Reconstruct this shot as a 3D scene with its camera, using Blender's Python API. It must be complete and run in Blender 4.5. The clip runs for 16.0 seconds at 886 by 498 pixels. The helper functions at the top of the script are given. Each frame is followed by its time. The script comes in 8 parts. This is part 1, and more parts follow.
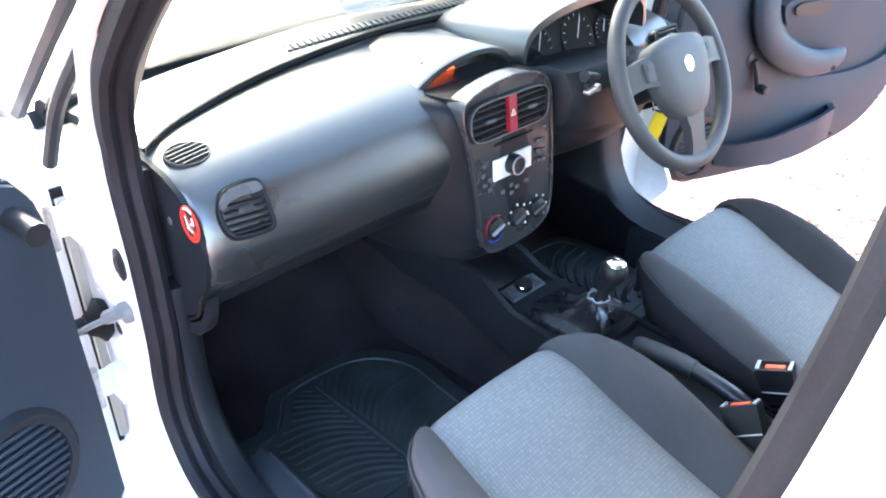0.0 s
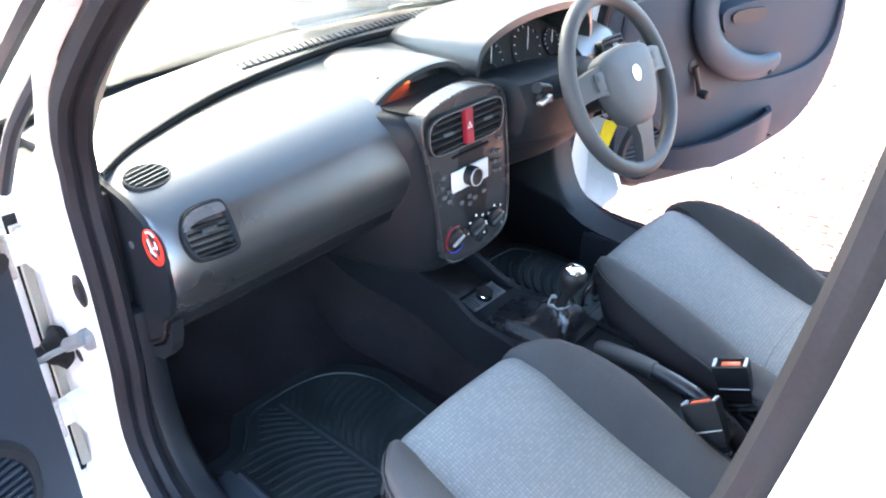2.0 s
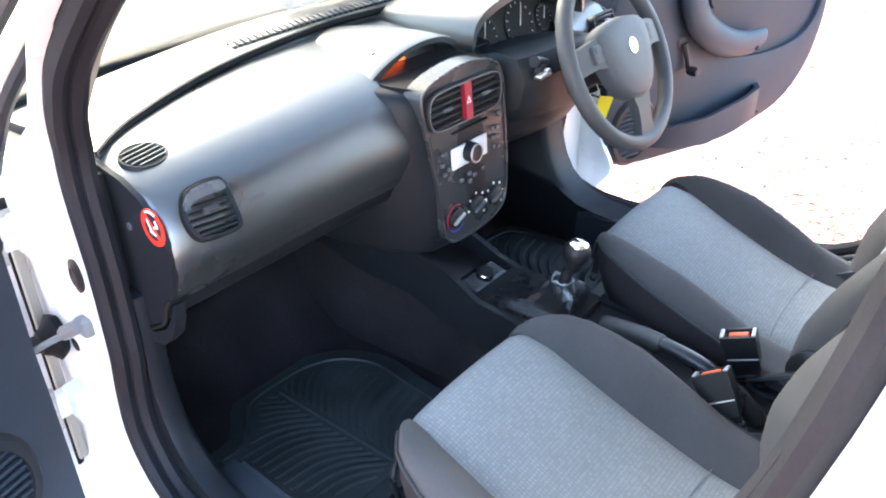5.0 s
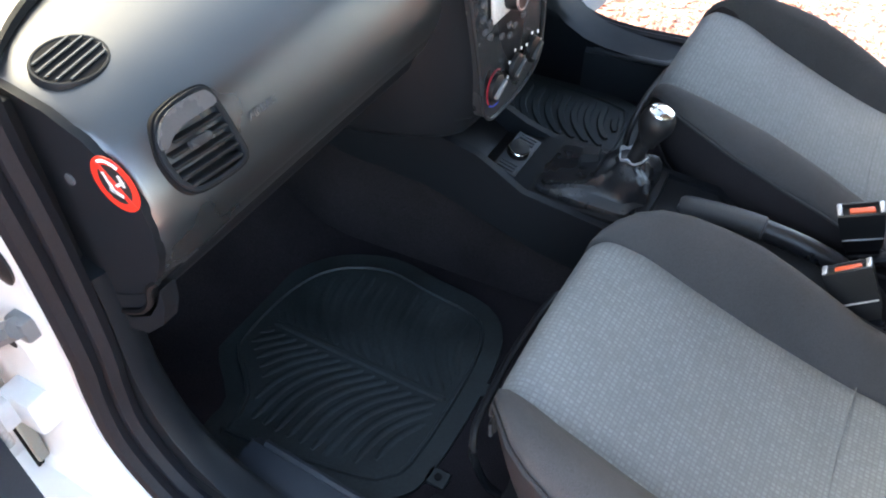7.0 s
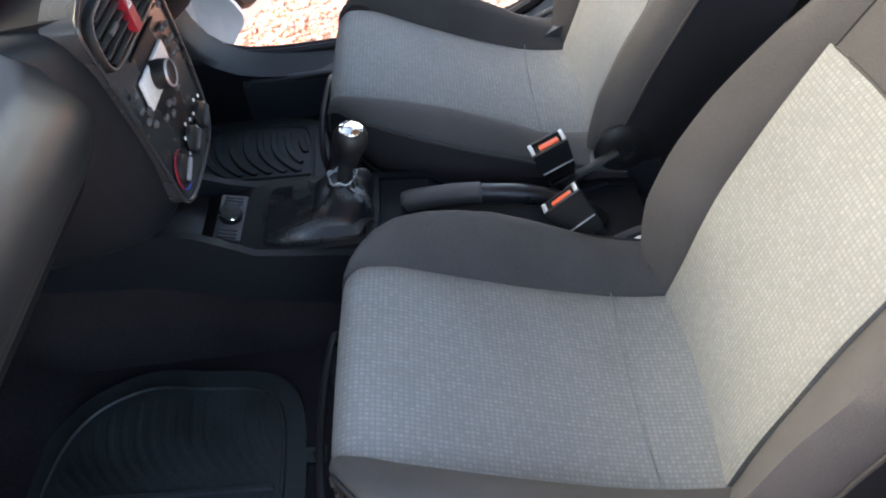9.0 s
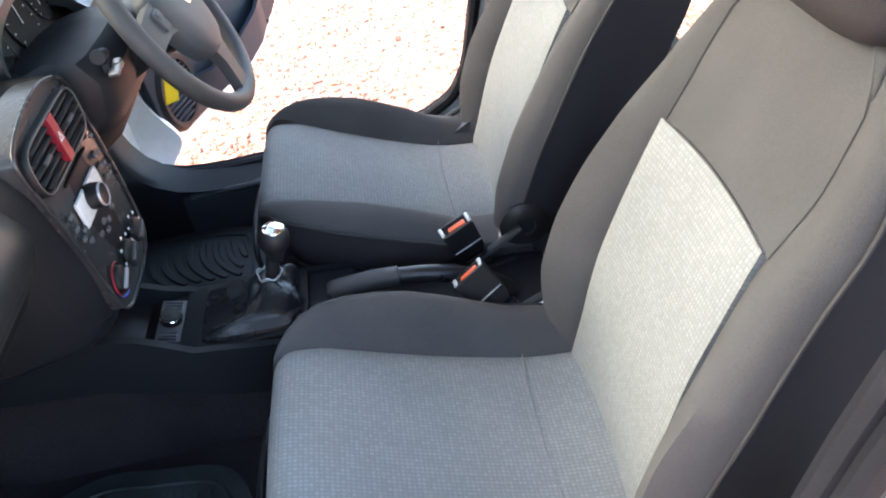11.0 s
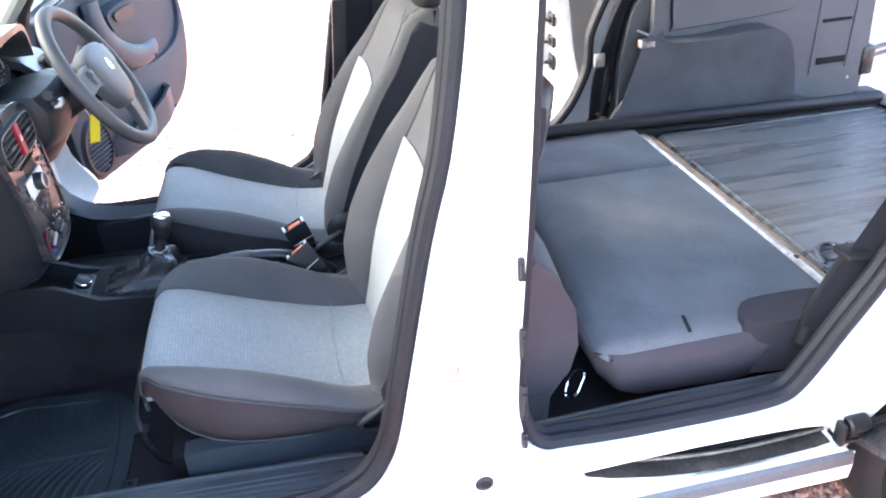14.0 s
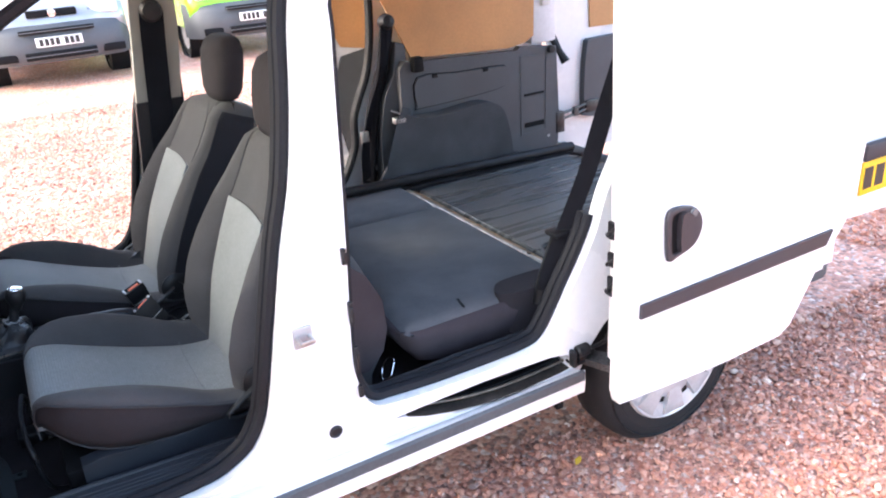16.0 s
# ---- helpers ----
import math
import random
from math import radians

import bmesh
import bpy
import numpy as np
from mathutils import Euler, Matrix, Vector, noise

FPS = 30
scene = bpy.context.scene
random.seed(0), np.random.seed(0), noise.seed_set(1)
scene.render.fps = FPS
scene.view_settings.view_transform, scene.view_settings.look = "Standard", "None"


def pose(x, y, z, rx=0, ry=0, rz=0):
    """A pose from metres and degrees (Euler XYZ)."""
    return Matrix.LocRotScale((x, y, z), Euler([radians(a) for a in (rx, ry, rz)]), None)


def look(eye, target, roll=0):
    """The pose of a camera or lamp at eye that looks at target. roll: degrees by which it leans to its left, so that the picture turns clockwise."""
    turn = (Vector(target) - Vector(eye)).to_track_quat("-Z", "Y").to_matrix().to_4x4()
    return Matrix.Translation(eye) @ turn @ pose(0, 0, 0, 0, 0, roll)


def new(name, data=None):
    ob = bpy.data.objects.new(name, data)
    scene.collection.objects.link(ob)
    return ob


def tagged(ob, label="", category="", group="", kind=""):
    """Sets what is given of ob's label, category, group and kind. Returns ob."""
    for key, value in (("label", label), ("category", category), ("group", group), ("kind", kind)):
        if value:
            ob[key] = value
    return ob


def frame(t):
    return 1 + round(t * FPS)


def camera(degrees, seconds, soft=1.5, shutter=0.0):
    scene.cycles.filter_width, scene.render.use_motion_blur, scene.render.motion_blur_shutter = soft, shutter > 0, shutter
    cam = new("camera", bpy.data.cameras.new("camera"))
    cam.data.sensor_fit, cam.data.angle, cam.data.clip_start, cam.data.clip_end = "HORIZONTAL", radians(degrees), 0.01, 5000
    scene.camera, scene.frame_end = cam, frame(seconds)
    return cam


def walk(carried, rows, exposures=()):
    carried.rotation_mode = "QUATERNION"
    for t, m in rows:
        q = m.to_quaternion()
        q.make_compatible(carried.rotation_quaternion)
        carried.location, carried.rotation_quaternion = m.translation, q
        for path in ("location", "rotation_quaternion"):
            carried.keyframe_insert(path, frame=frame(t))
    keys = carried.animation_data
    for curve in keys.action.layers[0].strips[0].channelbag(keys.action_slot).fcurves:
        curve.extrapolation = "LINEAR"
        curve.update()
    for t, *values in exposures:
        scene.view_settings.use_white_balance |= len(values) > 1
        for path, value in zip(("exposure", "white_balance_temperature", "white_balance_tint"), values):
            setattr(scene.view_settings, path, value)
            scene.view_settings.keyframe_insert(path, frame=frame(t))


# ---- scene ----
cam = camera(59.4, 16.0, 2.0)
PATH = [
    (0, (1.271, -0.241, 1.512), (0.046, 0.983, 0.512), -0.2),
    (0.5, (1.278, -0.24, 1.517), (0.099, 1.028, 0.516), -0.0),
    (1, (1.266, -0.249, 1.522), (0.114, 1.051, 0.53), 0.5),
    (1.5, (1.263, -0.259, 1.526), (0.12, 1.055, 0.543), 0.2),
    (2, (1.258, -0.264, 1.528), (0.124, 1.057, 0.543), -0.1),
    (2.5, (1.254, -0.266, 1.529), (0.119, 1.046, 0.534), -0.5),
    (3, (1.253, -0.27, 1.531), (0.122, 1.047, 0.538), -0.7),
    (3.2, (1.254, -0.27, 1.534), (0.12, 1.052, 0.552), -0.8),
    (5.3, (1.197, -0.297, 1.475), (0.139, 1.071, 0.471), -0.7),
    (5.5, (1.133, -0.327, 1.468), (0.186, 1.102, 0.438), -3.0),
    (6, (1.008, -0.367, 1.464), (0.259, 1.067, 0.288), -3.3),
    (6.5, (0.915, -0.257, 1.433), (0.192, 1.108, 0.161), -3.1),
    (7, (0.82, -0.112, 1.398), (0.094, 1.14, 0.018), -1.0),
    (7.5, (0.752, -0.068, 1.374), (0.101, 1.141, -0.08), -2.8),
    (8, (0.74, -0.058, 1.372), (0.189, 1.186, -0.094), -3.6),
    (8.5, (0.753, -0.065, 1.388), (0.415, 1.285, -0.049), -4.7),
    (9, (0.782, -0.071, 1.435), (0.712, 1.341, 0.02), -7.1),
    (9.5, (0.804, -0.102, 1.439), (0.873, 1.365, 0.082), -8.7),
    (9.7, (0.799, -0.104, 1.441), (0.911, 1.369, 0.092), -8.6),
    (11.8, (0.949, -0.33, 1.514), (0.876, 1.284, 0.335), -7.8),
    (12, (0.976, -0.379, 1.518), (0.851, 1.237, 0.346), -6.3),
    (12.5, (1.059, -0.505, 1.535), (0.779, 1.124, 0.409), -6.4),
    (13, (1.061, -0.607, 1.565), (0.847, 1.079, 0.511), -7.1),
    (13.5, (1.033, -0.755, 1.563), (1.079, 0.976, 0.563), -6.2),
    (14, (0.991, -0.9, 1.574), (1.288, 0.809, 0.578), -4.4),
    (14.5, (0.969, -1.032, 1.591), (1.405, 0.692, 0.677), -4.0),
    (15, (0.91, -1.263, 1.609), (1.482, 0.452, 0.753), -4.6),
    (15.5, (0.853, -1.377, 1.626), (1.481, 0.331, 0.796), -6.0),
    (16, (0.718, -1.402, 1.63), (1.603, 0.206, 0.835), -4.2),
]
EXPOSURE = [(0, 4.27, 6200, 6), (3, 4.27, 6400, 7), (5.5, 4.13, 6600, 8), (6.3, 3.92, 6750, 8), (7, 3.68, 7250, 8), (8, 3.52, 7450, 9), (9, 3.36, 7350, 11), (9.7, 3.38, 7400, 11), (12, 3.86, 6500, 9), (14, 4.14, 6250, 10), (15, 4.02, 6300, 10), (16, 2.90, 6550, 12)]
walk(cam, [(t, look(eye, target, roll)) for t, eye, target, roll in PATH], EXPOSURE)
# ---------------------------------------------------------------- light
SUN_EL, SUN_AZ = radians(33), radians(14)          # azimuth from the van's nose towards its driver's side
to_sun = Vector((-math.cos(SUN_EL) * math.cos(SUN_AZ), math.cos(SUN_EL) * math.sin(SUN_AZ), math.sin(SUN_EL)))
world = bpy.data.worlds.new("World")
scene.world = world
world.use_nodes = True
wn = world.node_tree
sky = wn.nodes.new("ShaderNodeTexSky")
sky.sky_type, sky.sun_disc = "NISHITA", False
sky.sun_elevation, sky.sun_rotation = SUN_EL, math.atan2(to_sun.x, to_sun.y)
sky.dust_density, sky.air_density = 2.5, 1.0
wn.links.new(sky.outputs[0], wn.nodes["Background"].inputs[0])
wn.nodes["Background"].inputs[1].default_value = 0.15
sun = new("sun", bpy.data.lights.new("sun", "SUN"))
sun.data.energy, sun.data.angle, sun.data.color = 0.66, radians(14.0), (1.0, 0.90, 0.75)
sun.matrix_world = look(tuple(to_sun * 20), (0, 0, 0))


# ---------------------------------------------------------------- materials
def surface(name, base, rough=0.5, metal=0.0, spec=0.5, fine=(300.0, 0.15), broad=(6.0, 0.15), bump=(400.0, 0.1, 0.001), wear=0.0, coat=0.0, stretch=(1.0, 1.0, 1.0)):
    """A procedural surface: fine grain, broad blotches, roughness that varies, and a relief."""
    m = bpy.data.materials.new(name)
    m.use_nodes = True
    nt, b = m.node_tree, m.node_tree.nodes["Principled BSDF"]
    co = nt.nodes.new("ShaderNodeTexCoord")
    mp = nt.nodes.new("ShaderNodeMapping")
    mp.inputs["Scale"].default_value = stretch
    nt.links.new(co.outputs["Object"], mp.inputs["Vector"])

    def noise_tex(scale, detail):
        n = nt.nodes.new("ShaderNodeTexNoise")
        n.inputs["Scale"].default_value, n.inputs["Detail"].default_value = scale, detail
        nt.links.new(mp.outputs[0], n.inputs["Vector"])
        return n.outputs["Fac"]

    def ramp(value, low, high):
        r = nt.nodes.new("ShaderNodeMapRange")
        r.inputs["From Min"].default_value, r.inputs["From Max"].default_value = 0.3, 0.7
        r.inputs["To Min"].default_value, r.inputs["To Max"].default_value = low, high
        nt.links.new(value, r.inputs["Value"])
        return r.outputs["Result"]

    def times(a, c):
        x = nt.nodes.new("ShaderNodeMath")
        x.operation = "MULTIPLY"
        nt.links.new(a, x.inputs[0])
        nt.links.new(c, x.inputs[1])
        return x.outputs[0]

    f, g = noise_tex(fine[0], 3), noise_tex(broad[0], 5)
    tone = times(ramp(f, 1 - fine[1], 1 + fine[1]), ramp(g, 1 - broad[1], 1 + broad[1]))
    mul = nt.nodes.new("ShaderNodeVectorMath")
    mul.operation = "SCALE"
    mul.inputs[0].default_value = base
    nt.links.new(tone, mul.inputs["Scale"])
    nt.links.new(mul.outputs[0], b.inputs["Base Color"])
    nt.links.new(ramp(g, max(rough - 0.08 - wear, 0.02), min(rough + 0.08, 1.0)), b.inputs["Roughness"])
    b.inputs["Metallic"].default_value, b.inputs["Specular IOR Level"].default_value, b.inputs["Coat Weight"].default_value = metal, spec, coat
    if bump[1]:
        bn = nt.nodes.new("ShaderNodeBump")
        bn.inputs["Strength"].default_value, bn.inputs["Distance"].default_value = bump[1], bump[2]
        nt.links.new(noise_tex(bump[0], 2), bn.inputs["Height"])
        nt.links.new(bn.outputs[0], b.inputs["Normal"])
    return m


def woven(name, ground, dots, cell=(0.0068, 0.0060), rough=0.95):
    """Seat cloth: rows of small pale dashes on a darker ground."""
    m = surface(name, ground, rough, spec=0.15, fine=(900, 0.12), broad=(9, 0.05))
    nt, b = m.node_tree, m.node_tree.nodes["Principled BSDF"]
    uv = nt.nodes.new("ShaderNodeUVMap")
    uv.uv_map = "UVMap"
    br = nt.nodes.new("ShaderNodeTexBrick")
    br.inputs["Scale"].default_value = 1.0
    br.offset = 0.0
    br.inputs["Brick Width"].default_value, br.inputs["Row Height"].default_value = cell
    br.inputs["Mortar Size"].default_value, br.inputs["Mortar Smooth"].default_value = 0.0017, 1.0
    br.inputs["Color1"].default_value, br.inputs["Color2"].default_value = (*dots, 1), (*[d * 0.82 for d in dots], 1)
    br.inputs["Mortar"].default_value = (*ground, 1)
    nt.links.new(uv.outputs[0], br.inputs["Vector"])
    mx = nt.nodes.new("ShaderNodeMix")
    mx.data_type, mx.blend_type = "RGBA", "MULTIPLY"
    mx.inputs["Factor"].default_value = 1.0
    old = b.inputs["Base Color"].links[0].from_node
    old.inputs[0].default_value = (1, 1, 1)
    nt.links.new(br.outputs["Color"], mx.inputs["A"])
    nt.links.new(old.outputs[0], mx.inputs["B"])
    nt.links.new(mx.outputs["Result"], b.inputs["Base Color"])
    bp = nt.nodes.new("ShaderNodeBump")
    bp.inputs["Strength"].default_value, bp.inputs["Distance"].default_value, bp.invert = 0.35, 0.001, True
    nt.links.new(br.outputs["Fac"], bp.inputs["Height"])
    nt.links.new(bp.outputs[0], b.inputs["Normal"])
    return m


def glass(name, tint=(1, 1, 1)):
    m = bpy.data.materials.new(name)
    m.use_nodes = True
    b = m.node_tree.nodes["Principled BSDF"]
    b.inputs["Base Color"].default_value = (*tint, 1)
    b.inputs["Transmission Weight"].default_value, b.inputs["Roughness"].default_value, b.inputs["IOR"].default_value = 1.0, 0.0, 1.45
    return m


def screen_glass(name, tint):
    """Laminated glass: light goes straight through, a little of it lost, with a clear gloss."""
    m = bpy.data.materials.new(name)
    m.use_nodes = True
    nt = m.node_tree
    clear, gloss = nt.nodes.new("ShaderNodeBsdfTransparent"), nt.nodes.new("ShaderNodeBsdfGlossy")
    mix, edge, power = nt.nodes.new("ShaderNodeMixShader"), nt.nodes.new("ShaderNodeLayerWeight"), nt.nodes.new("ShaderNodeMath")
    clear.inputs[0].default_value = (*tint, 1)
    gloss.inputs["Roughness"].default_value = 0.01
    power.operation = "POWER"
    power.inputs[1].default_value = 4.0
    nt.links.new(edge.outputs["Facing"], power.inputs[0])
    nt.links.new(power.outputs[0], mix.inputs[0])
    nt.links.new(clear.outputs[0], mix.inputs[1])
    nt.links.new(gloss.outputs[0], mix.inputs[2])
    nt.links.new(mix.outputs[0], nt.nodes["Material Output"].inputs[0])
    return m


def thin_paper(name, colour):
    """Paper that lets light through from behind."""
    m = surface(name, colour, 0.8, fine=(100, 0.02), bump=(100, 0, 0))
    nt, b = m.node_tree, m.node_tree.nodes["Principled BSDF"]
    tl, mix = nt.nodes.new("ShaderNodeBsdfTranslucent"), nt.nodes.new("ShaderNodeMixShader")
    tl.inputs[0].default_value = (*colour, 1)
    mix.inputs[0].default_value = 0.55
    nt.links.new(b.outputs[0], mix.inputs[1])
    nt.links.new(tl.outputs[0], mix.inputs[2])
    nt.links.new(mix.outputs[0], nt.nodes["Material Output"].inputs[0])
    return m


def glow(name, colour, strength):
    m = bpy.data.materials.new(name)
    m.use_nodes = True
    b = m.node_tree.nodes["Principled BSDF"]
    b.inputs["Base Color"].default_value = (*colour, 1)
    b.inputs["Emission Color"].default_value, b.inputs["Emission Strength"].default_value = (*colour, 1), strength
    return m


def stones(name, island):
    """Red, pink and grey stone chippings; each chip its own tone where the chips are real, cells of tone where they are not."""
    m = bpy.data.materials.new(name)
    m.use_nodes = True
    nt, b = m.node_tree, m.node_tree.nodes["Principled BSDF"]
    cr = nt.nodes.new("ShaderNodeValToRGB")
    tones = ((0.0, (0.26, 0.145, 0.115)), (0.2, (0.51, 0.25, 0.185)), (0.42, (0.72, 0.365, 0.26)), (0.62, (0.58, 0.245, 0.165)), (0.8, (0.82, 0.52, 0.40)), (0.92, (0.45, 0.29, 0.245)), (1.0, (0.88, 0.70, 0.60)))
    while len(cr.color_ramp.elements) < len(tones):
        cr.color_ramp.elements.new(0.5)
    for e, (at, c) in zip(cr.color_ramp.elements, tones):
        e.position, e.color = at, (*c, 1)
    if island:
        nt.links.new(nt.nodes.new("ShaderNodeNewGeometry").outputs["Random Per Island"], cr.inputs[0])
        height = nt.nodes.new("ShaderNodeTexNoise")
        height.inputs["Scale"].default_value = 160
        out, dist = height.outputs["Fac"], 0.002
    else:
        co = nt.nodes.new("ShaderNodeTexCoord")
        v = nt.nodes.new("ShaderNodeTexVoronoi")
        v.inputs["Scale"].default_value = 55
        nt.links.new(co.outputs["Object"], v.inputs["Vector"])
        sp = nt.nodes.new("ShaderNodeSeparateColor")
        nt.links.new(v.outputs["Color"], sp.inputs[0])
        nt.links.new(sp.outputs[0], cr.inputs[0])
        out, dist = v.outputs["Distance"], 0.012
    mx = nt.nodes.new("ShaderNodeMix")
    mx.data_type, mx.blend_type = "RGBA", "MULTIPLY"
    mx.inputs["Factor"].default_value = 1.0
    n = nt.nodes.new("ShaderNodeTexNoise")
    n.inputs["Scale"].default_value = 1.3
    c2 = nt.nodes.new("ShaderNodeTexCoord")
    nt.links.new(c2.outputs["Object"], n.inputs["Vector"])
    r = nt.nodes.new("ShaderNodeMapRange")
    r.inputs["From Min"].default_value, r.inputs["From Max"].default_value = 0.3, 0.7
    r.inputs["To Min"].default_value, r.inputs["To Max"].default_value = 0.8, 1.15
    nt.links.new(n.outputs["Fac"], r.inputs["Value"])
    nt.links.new(cr.outputs[0], mx.inputs["A"])
    nt.links.new(r.outputs[0], mx.inputs["B"])
    nt.links.new(mx.outputs["Result"], b.inputs["Base Color"])
    b.inputs["Roughness"].default_value, b.inputs["Specular IOR Level"].default_value = 0.75, 0.3
    bp = nt.nodes.new("ShaderNodeBump")
    bp.inputs["Strength"].default_value, bp.inputs["Distance"].default_value = 0.8, dist
    bp.invert = not island
    nt.links.new(out, bp.inputs["Height"])
    nt.links.new(bp.outputs[0], b.inputs["Normal"])
    return m


WHITE = surface("white_paint", (0.80, 0.80, 0.80), 0.28, fine=(40, 0.02), broad=(3, 0.04), bump=(30, 0.02, 0.001), coat=0.5)
WHITE_IN = surface("white_paint_unpolished", (0.74, 0.75, 0.77), 0.38, fine=(60, 0.04), broad=(5, 0.09), bump=(30, 0.03, 0.001))
DASH = surface("grained_dash_plastic", (0.023, 0.026, 0.028), 0.34, spec=1.0, fine=(700, 0.12), broad=(5, 0.12), bump=(1100, 0.25, 0.0006))
# gloss black raised to grey so the base carries the flap's highlight
FLAPGLOSS = surface("highlight_grey_plastic", (0.09, 0.092, 0.096), 0.26, spec=0.6, fine=(500, 0.05), broad=(12, 0.1))
SILLTRIM = surface("ribbed_sill_plastic", (0.024, 0.028, 0.035), 0.42, spec=0.5, fine=(700, 0.12), broad=(5, 0.2), bump=(1100, 0.25, 0.0006))
# base set below the pad's to carry shade on lower dash and footwell
DASH_LOW = surface("shaded_dash_plastic", (0.0105, 0.0125, 0.0160), 0.50, spec=0.25, fine=(700, 0.12), broad=(5, 0.15), bump=(1100, 0.25, 0.0006))
BLACK = surface("black_plastic", (0.012, 0.0122, 0.014), 0.45, spec=0.35, fine=(500, 0.2), broad=(12, 0.2), bump=(900, 0.15, 0.0005))
SOCKET = surface("deep_black_plastic", (0.006, 0.006, 0.007), 0.7, spec=0.2)
RUBBER = surface("rubber_seal", (0.009, 0.0095, 0.013), 0.62, spec=0.25, fine=(300, 0.2), broad=(10, 0.25), bump=(250, 0.1, 0.001))
CARPET = surface("dark_carpet", (0.025, 0.0215, 0.0245), 0.97, spec=0.1, fine=(500, 0.5), broad=(7, 0.3), bump=(700, 0.9, 0.003))
MATRUB = surface("rubber_floor_mat", (0.021, 0.028, 0.030), 0.6, fine=(200, 0.25), broad=(14, 0.35), bump=(300, 0.25, 0.001), wear=0.1)
# noise stretched along x: tone streaks stand in for streaks of gloss
CARGO = surface("worn_gloss_streaked_rubber", (0.080, 0.087, 0.092), 0.36, fine=(60, 0.25), broad=(7, 0.35), bump=(45, 0.3, 0.003), wear=0.14, stretch=(0.22, 3.0, 1.0))
CLOTH = surface("charcoal_seat_cloth", (0.069, 0.068, 0.071), 0.95, spec=0.15, fine=(1100, 0.3), broad=(8, 0.12), bump=(1300, 0.5, 0.001))
CLOTH_BROWN = surface("brown_bench_cloth", (0.056, 0.046, 0.051), 0.95, spec=0.15, fine=(1100, 0.3), broad=(8, 0.15), bump=(1300, 0.5, 0.001))
CLOTH_LOW = surface("brown_black_seat_cloth", (0.034, 0.030, 0.033), 0.95, spec=0.15, fine=(1100, 0.3), broad=(8, 0.15), bump=(1300, 0.5, 0.001))
# charcoal darkened for flanks turned away from the windscreen light
CLOTH_SIDE = surface("shaded_flank_cloth", (0.019, 0.019, 0.023), 0.9, spec=0.2, fine=(1100, 0.3), broad=(8, 0.15), bump=(1300, 0.5, 0.001))
CLOTH_PALE = woven("pale_woven_seat_cloth", (0.188, 0.199, 0.203), (0.256, 0.270, 0.275))
PIPING = surface("grey_piping", (0.034, 0.034, 0.037), 0.8, fine=(800, 0.2))
BENCHCLOTH = surface("grey_carpet_backing", (0.102, 0.105, 0.113), 0.97, spec=0.1, fine=(450, 0.2), broad=(8, 0.15), bump=(500, 0.7, 0.002))
TRIM = surface("grey_side_trim", (0.078, 0.082, 0.090), 0.62, fine=(500, 0.15), broad=(5, 0.15), bump=(700, 0.3, 0.0008))
ARCHFELT = surface("felt_arch_cover", (0.072, 0.076, 0.083), 0.95, spec=0.1, fine=(300, 0.3), broad=(8, 0.2), bump=(400, 0.7, 0.002))
TIMBER = surface("bare_timber", (0.26, 0.17, 0.10), 0.7, fine=(120, 0.3), broad=(14, 0.4))
PLY = surface("plywood_panel", (0.56, 0.275, 0.105), 0.55, fine=(90, 0.05), broad=(4, 0.14), bump=(120, 0.1, 0.001))
STEEL = surface("worn_steel", (0.46, 0.45, 0.43), 0.38, metal=0.85, fine=(200, 0.2), broad=(20, 0.25))
STRIPMET = surface("scuffed_metal_strip", (0.40, 0.36, 0.31), 0.42, metal=0.6, fine=(120, 0.3), broad=(16, 0.4))
GREASE = surface("greasy_dark_steel", (0.065, 0.066, 0.068), 0.4, metal=0.6, fine=(150, 0.4), broad=(20, 0.5))
RAILWORN = surface("worn_rail_steel", (0.15, 0.125, 0.10), 0.5, metal=0.3, fine=(150, 0.4), broad=(20, 0.5))
CHANNEL_BROWN = surface("dark_channel_brown", (0.035, 0.028, 0.022), 0.75, fine=(120, 0.5), broad=(20, 0.6), bump=(200, 0.4, 0.001))
CHROME = surface("chrome", (0.85, 0.85, 0.86), 0.10, metal=1.0, fine=(100, 0.02), broad=(9, 0.03), bump=(100, 0, 0))
SILVER = surface("silver_plastic", (0.42, 0.43, 0.45), 0.35, metal=0.5, fine=(300, 0.06), broad=(8, 0.08))
STACK = surface("charcoal_fascia", (0.034, 0.035, 0.038), 0.27, fine=(500, 0.1), broad=(8, 0.12), bump=(600, 0.08, 0.0004))
RED = surface("red_plastic", (0.27, 0.016, 0.032), 0.35, fine=(200, 0.05), broad=(9, 0.08))
ORANGE = surface("orange_release_button", (0.85, 0.13, 0.05), 0.4, fine=(200, 0.05))
STICK_RED = surface("red_sticker", (0.78, 0.035, 0.02), 0.4, fine=(200, 0.04), bump=(100, 0, 0))
STICK_BLACK = surface("black_sticker_ink", (0.02, 0.02, 0.02), 0.45, bump=(100, 0, 0))
INK_WHITE = surface("white_print", (0.75, 0.75, 0.75), 0.5, bump=(100, 0, 0))
INK_GREY = surface("pale_grey_print", (0.50, 0.51, 0.56), 0.6, bump=(100, 0, 0))
INK_SIGN = surface("faded_sign_print", (0.30, 0.31, 0.36), 0.6, bump=(100, 0, 0))
INK_BLUE = surface("blue_print", (0.03, 0.07, 0.55), 0.45, bump=(100, 0, 0))
PAPER = thin_paper("white_paper", (0.85, 0.85, 0.85))
YELLOW = surface("yellow_card_tag", (0.85, 0.66, 0.02), 0.6, fine=(100, 0.04), bump=(100, 0, 0))
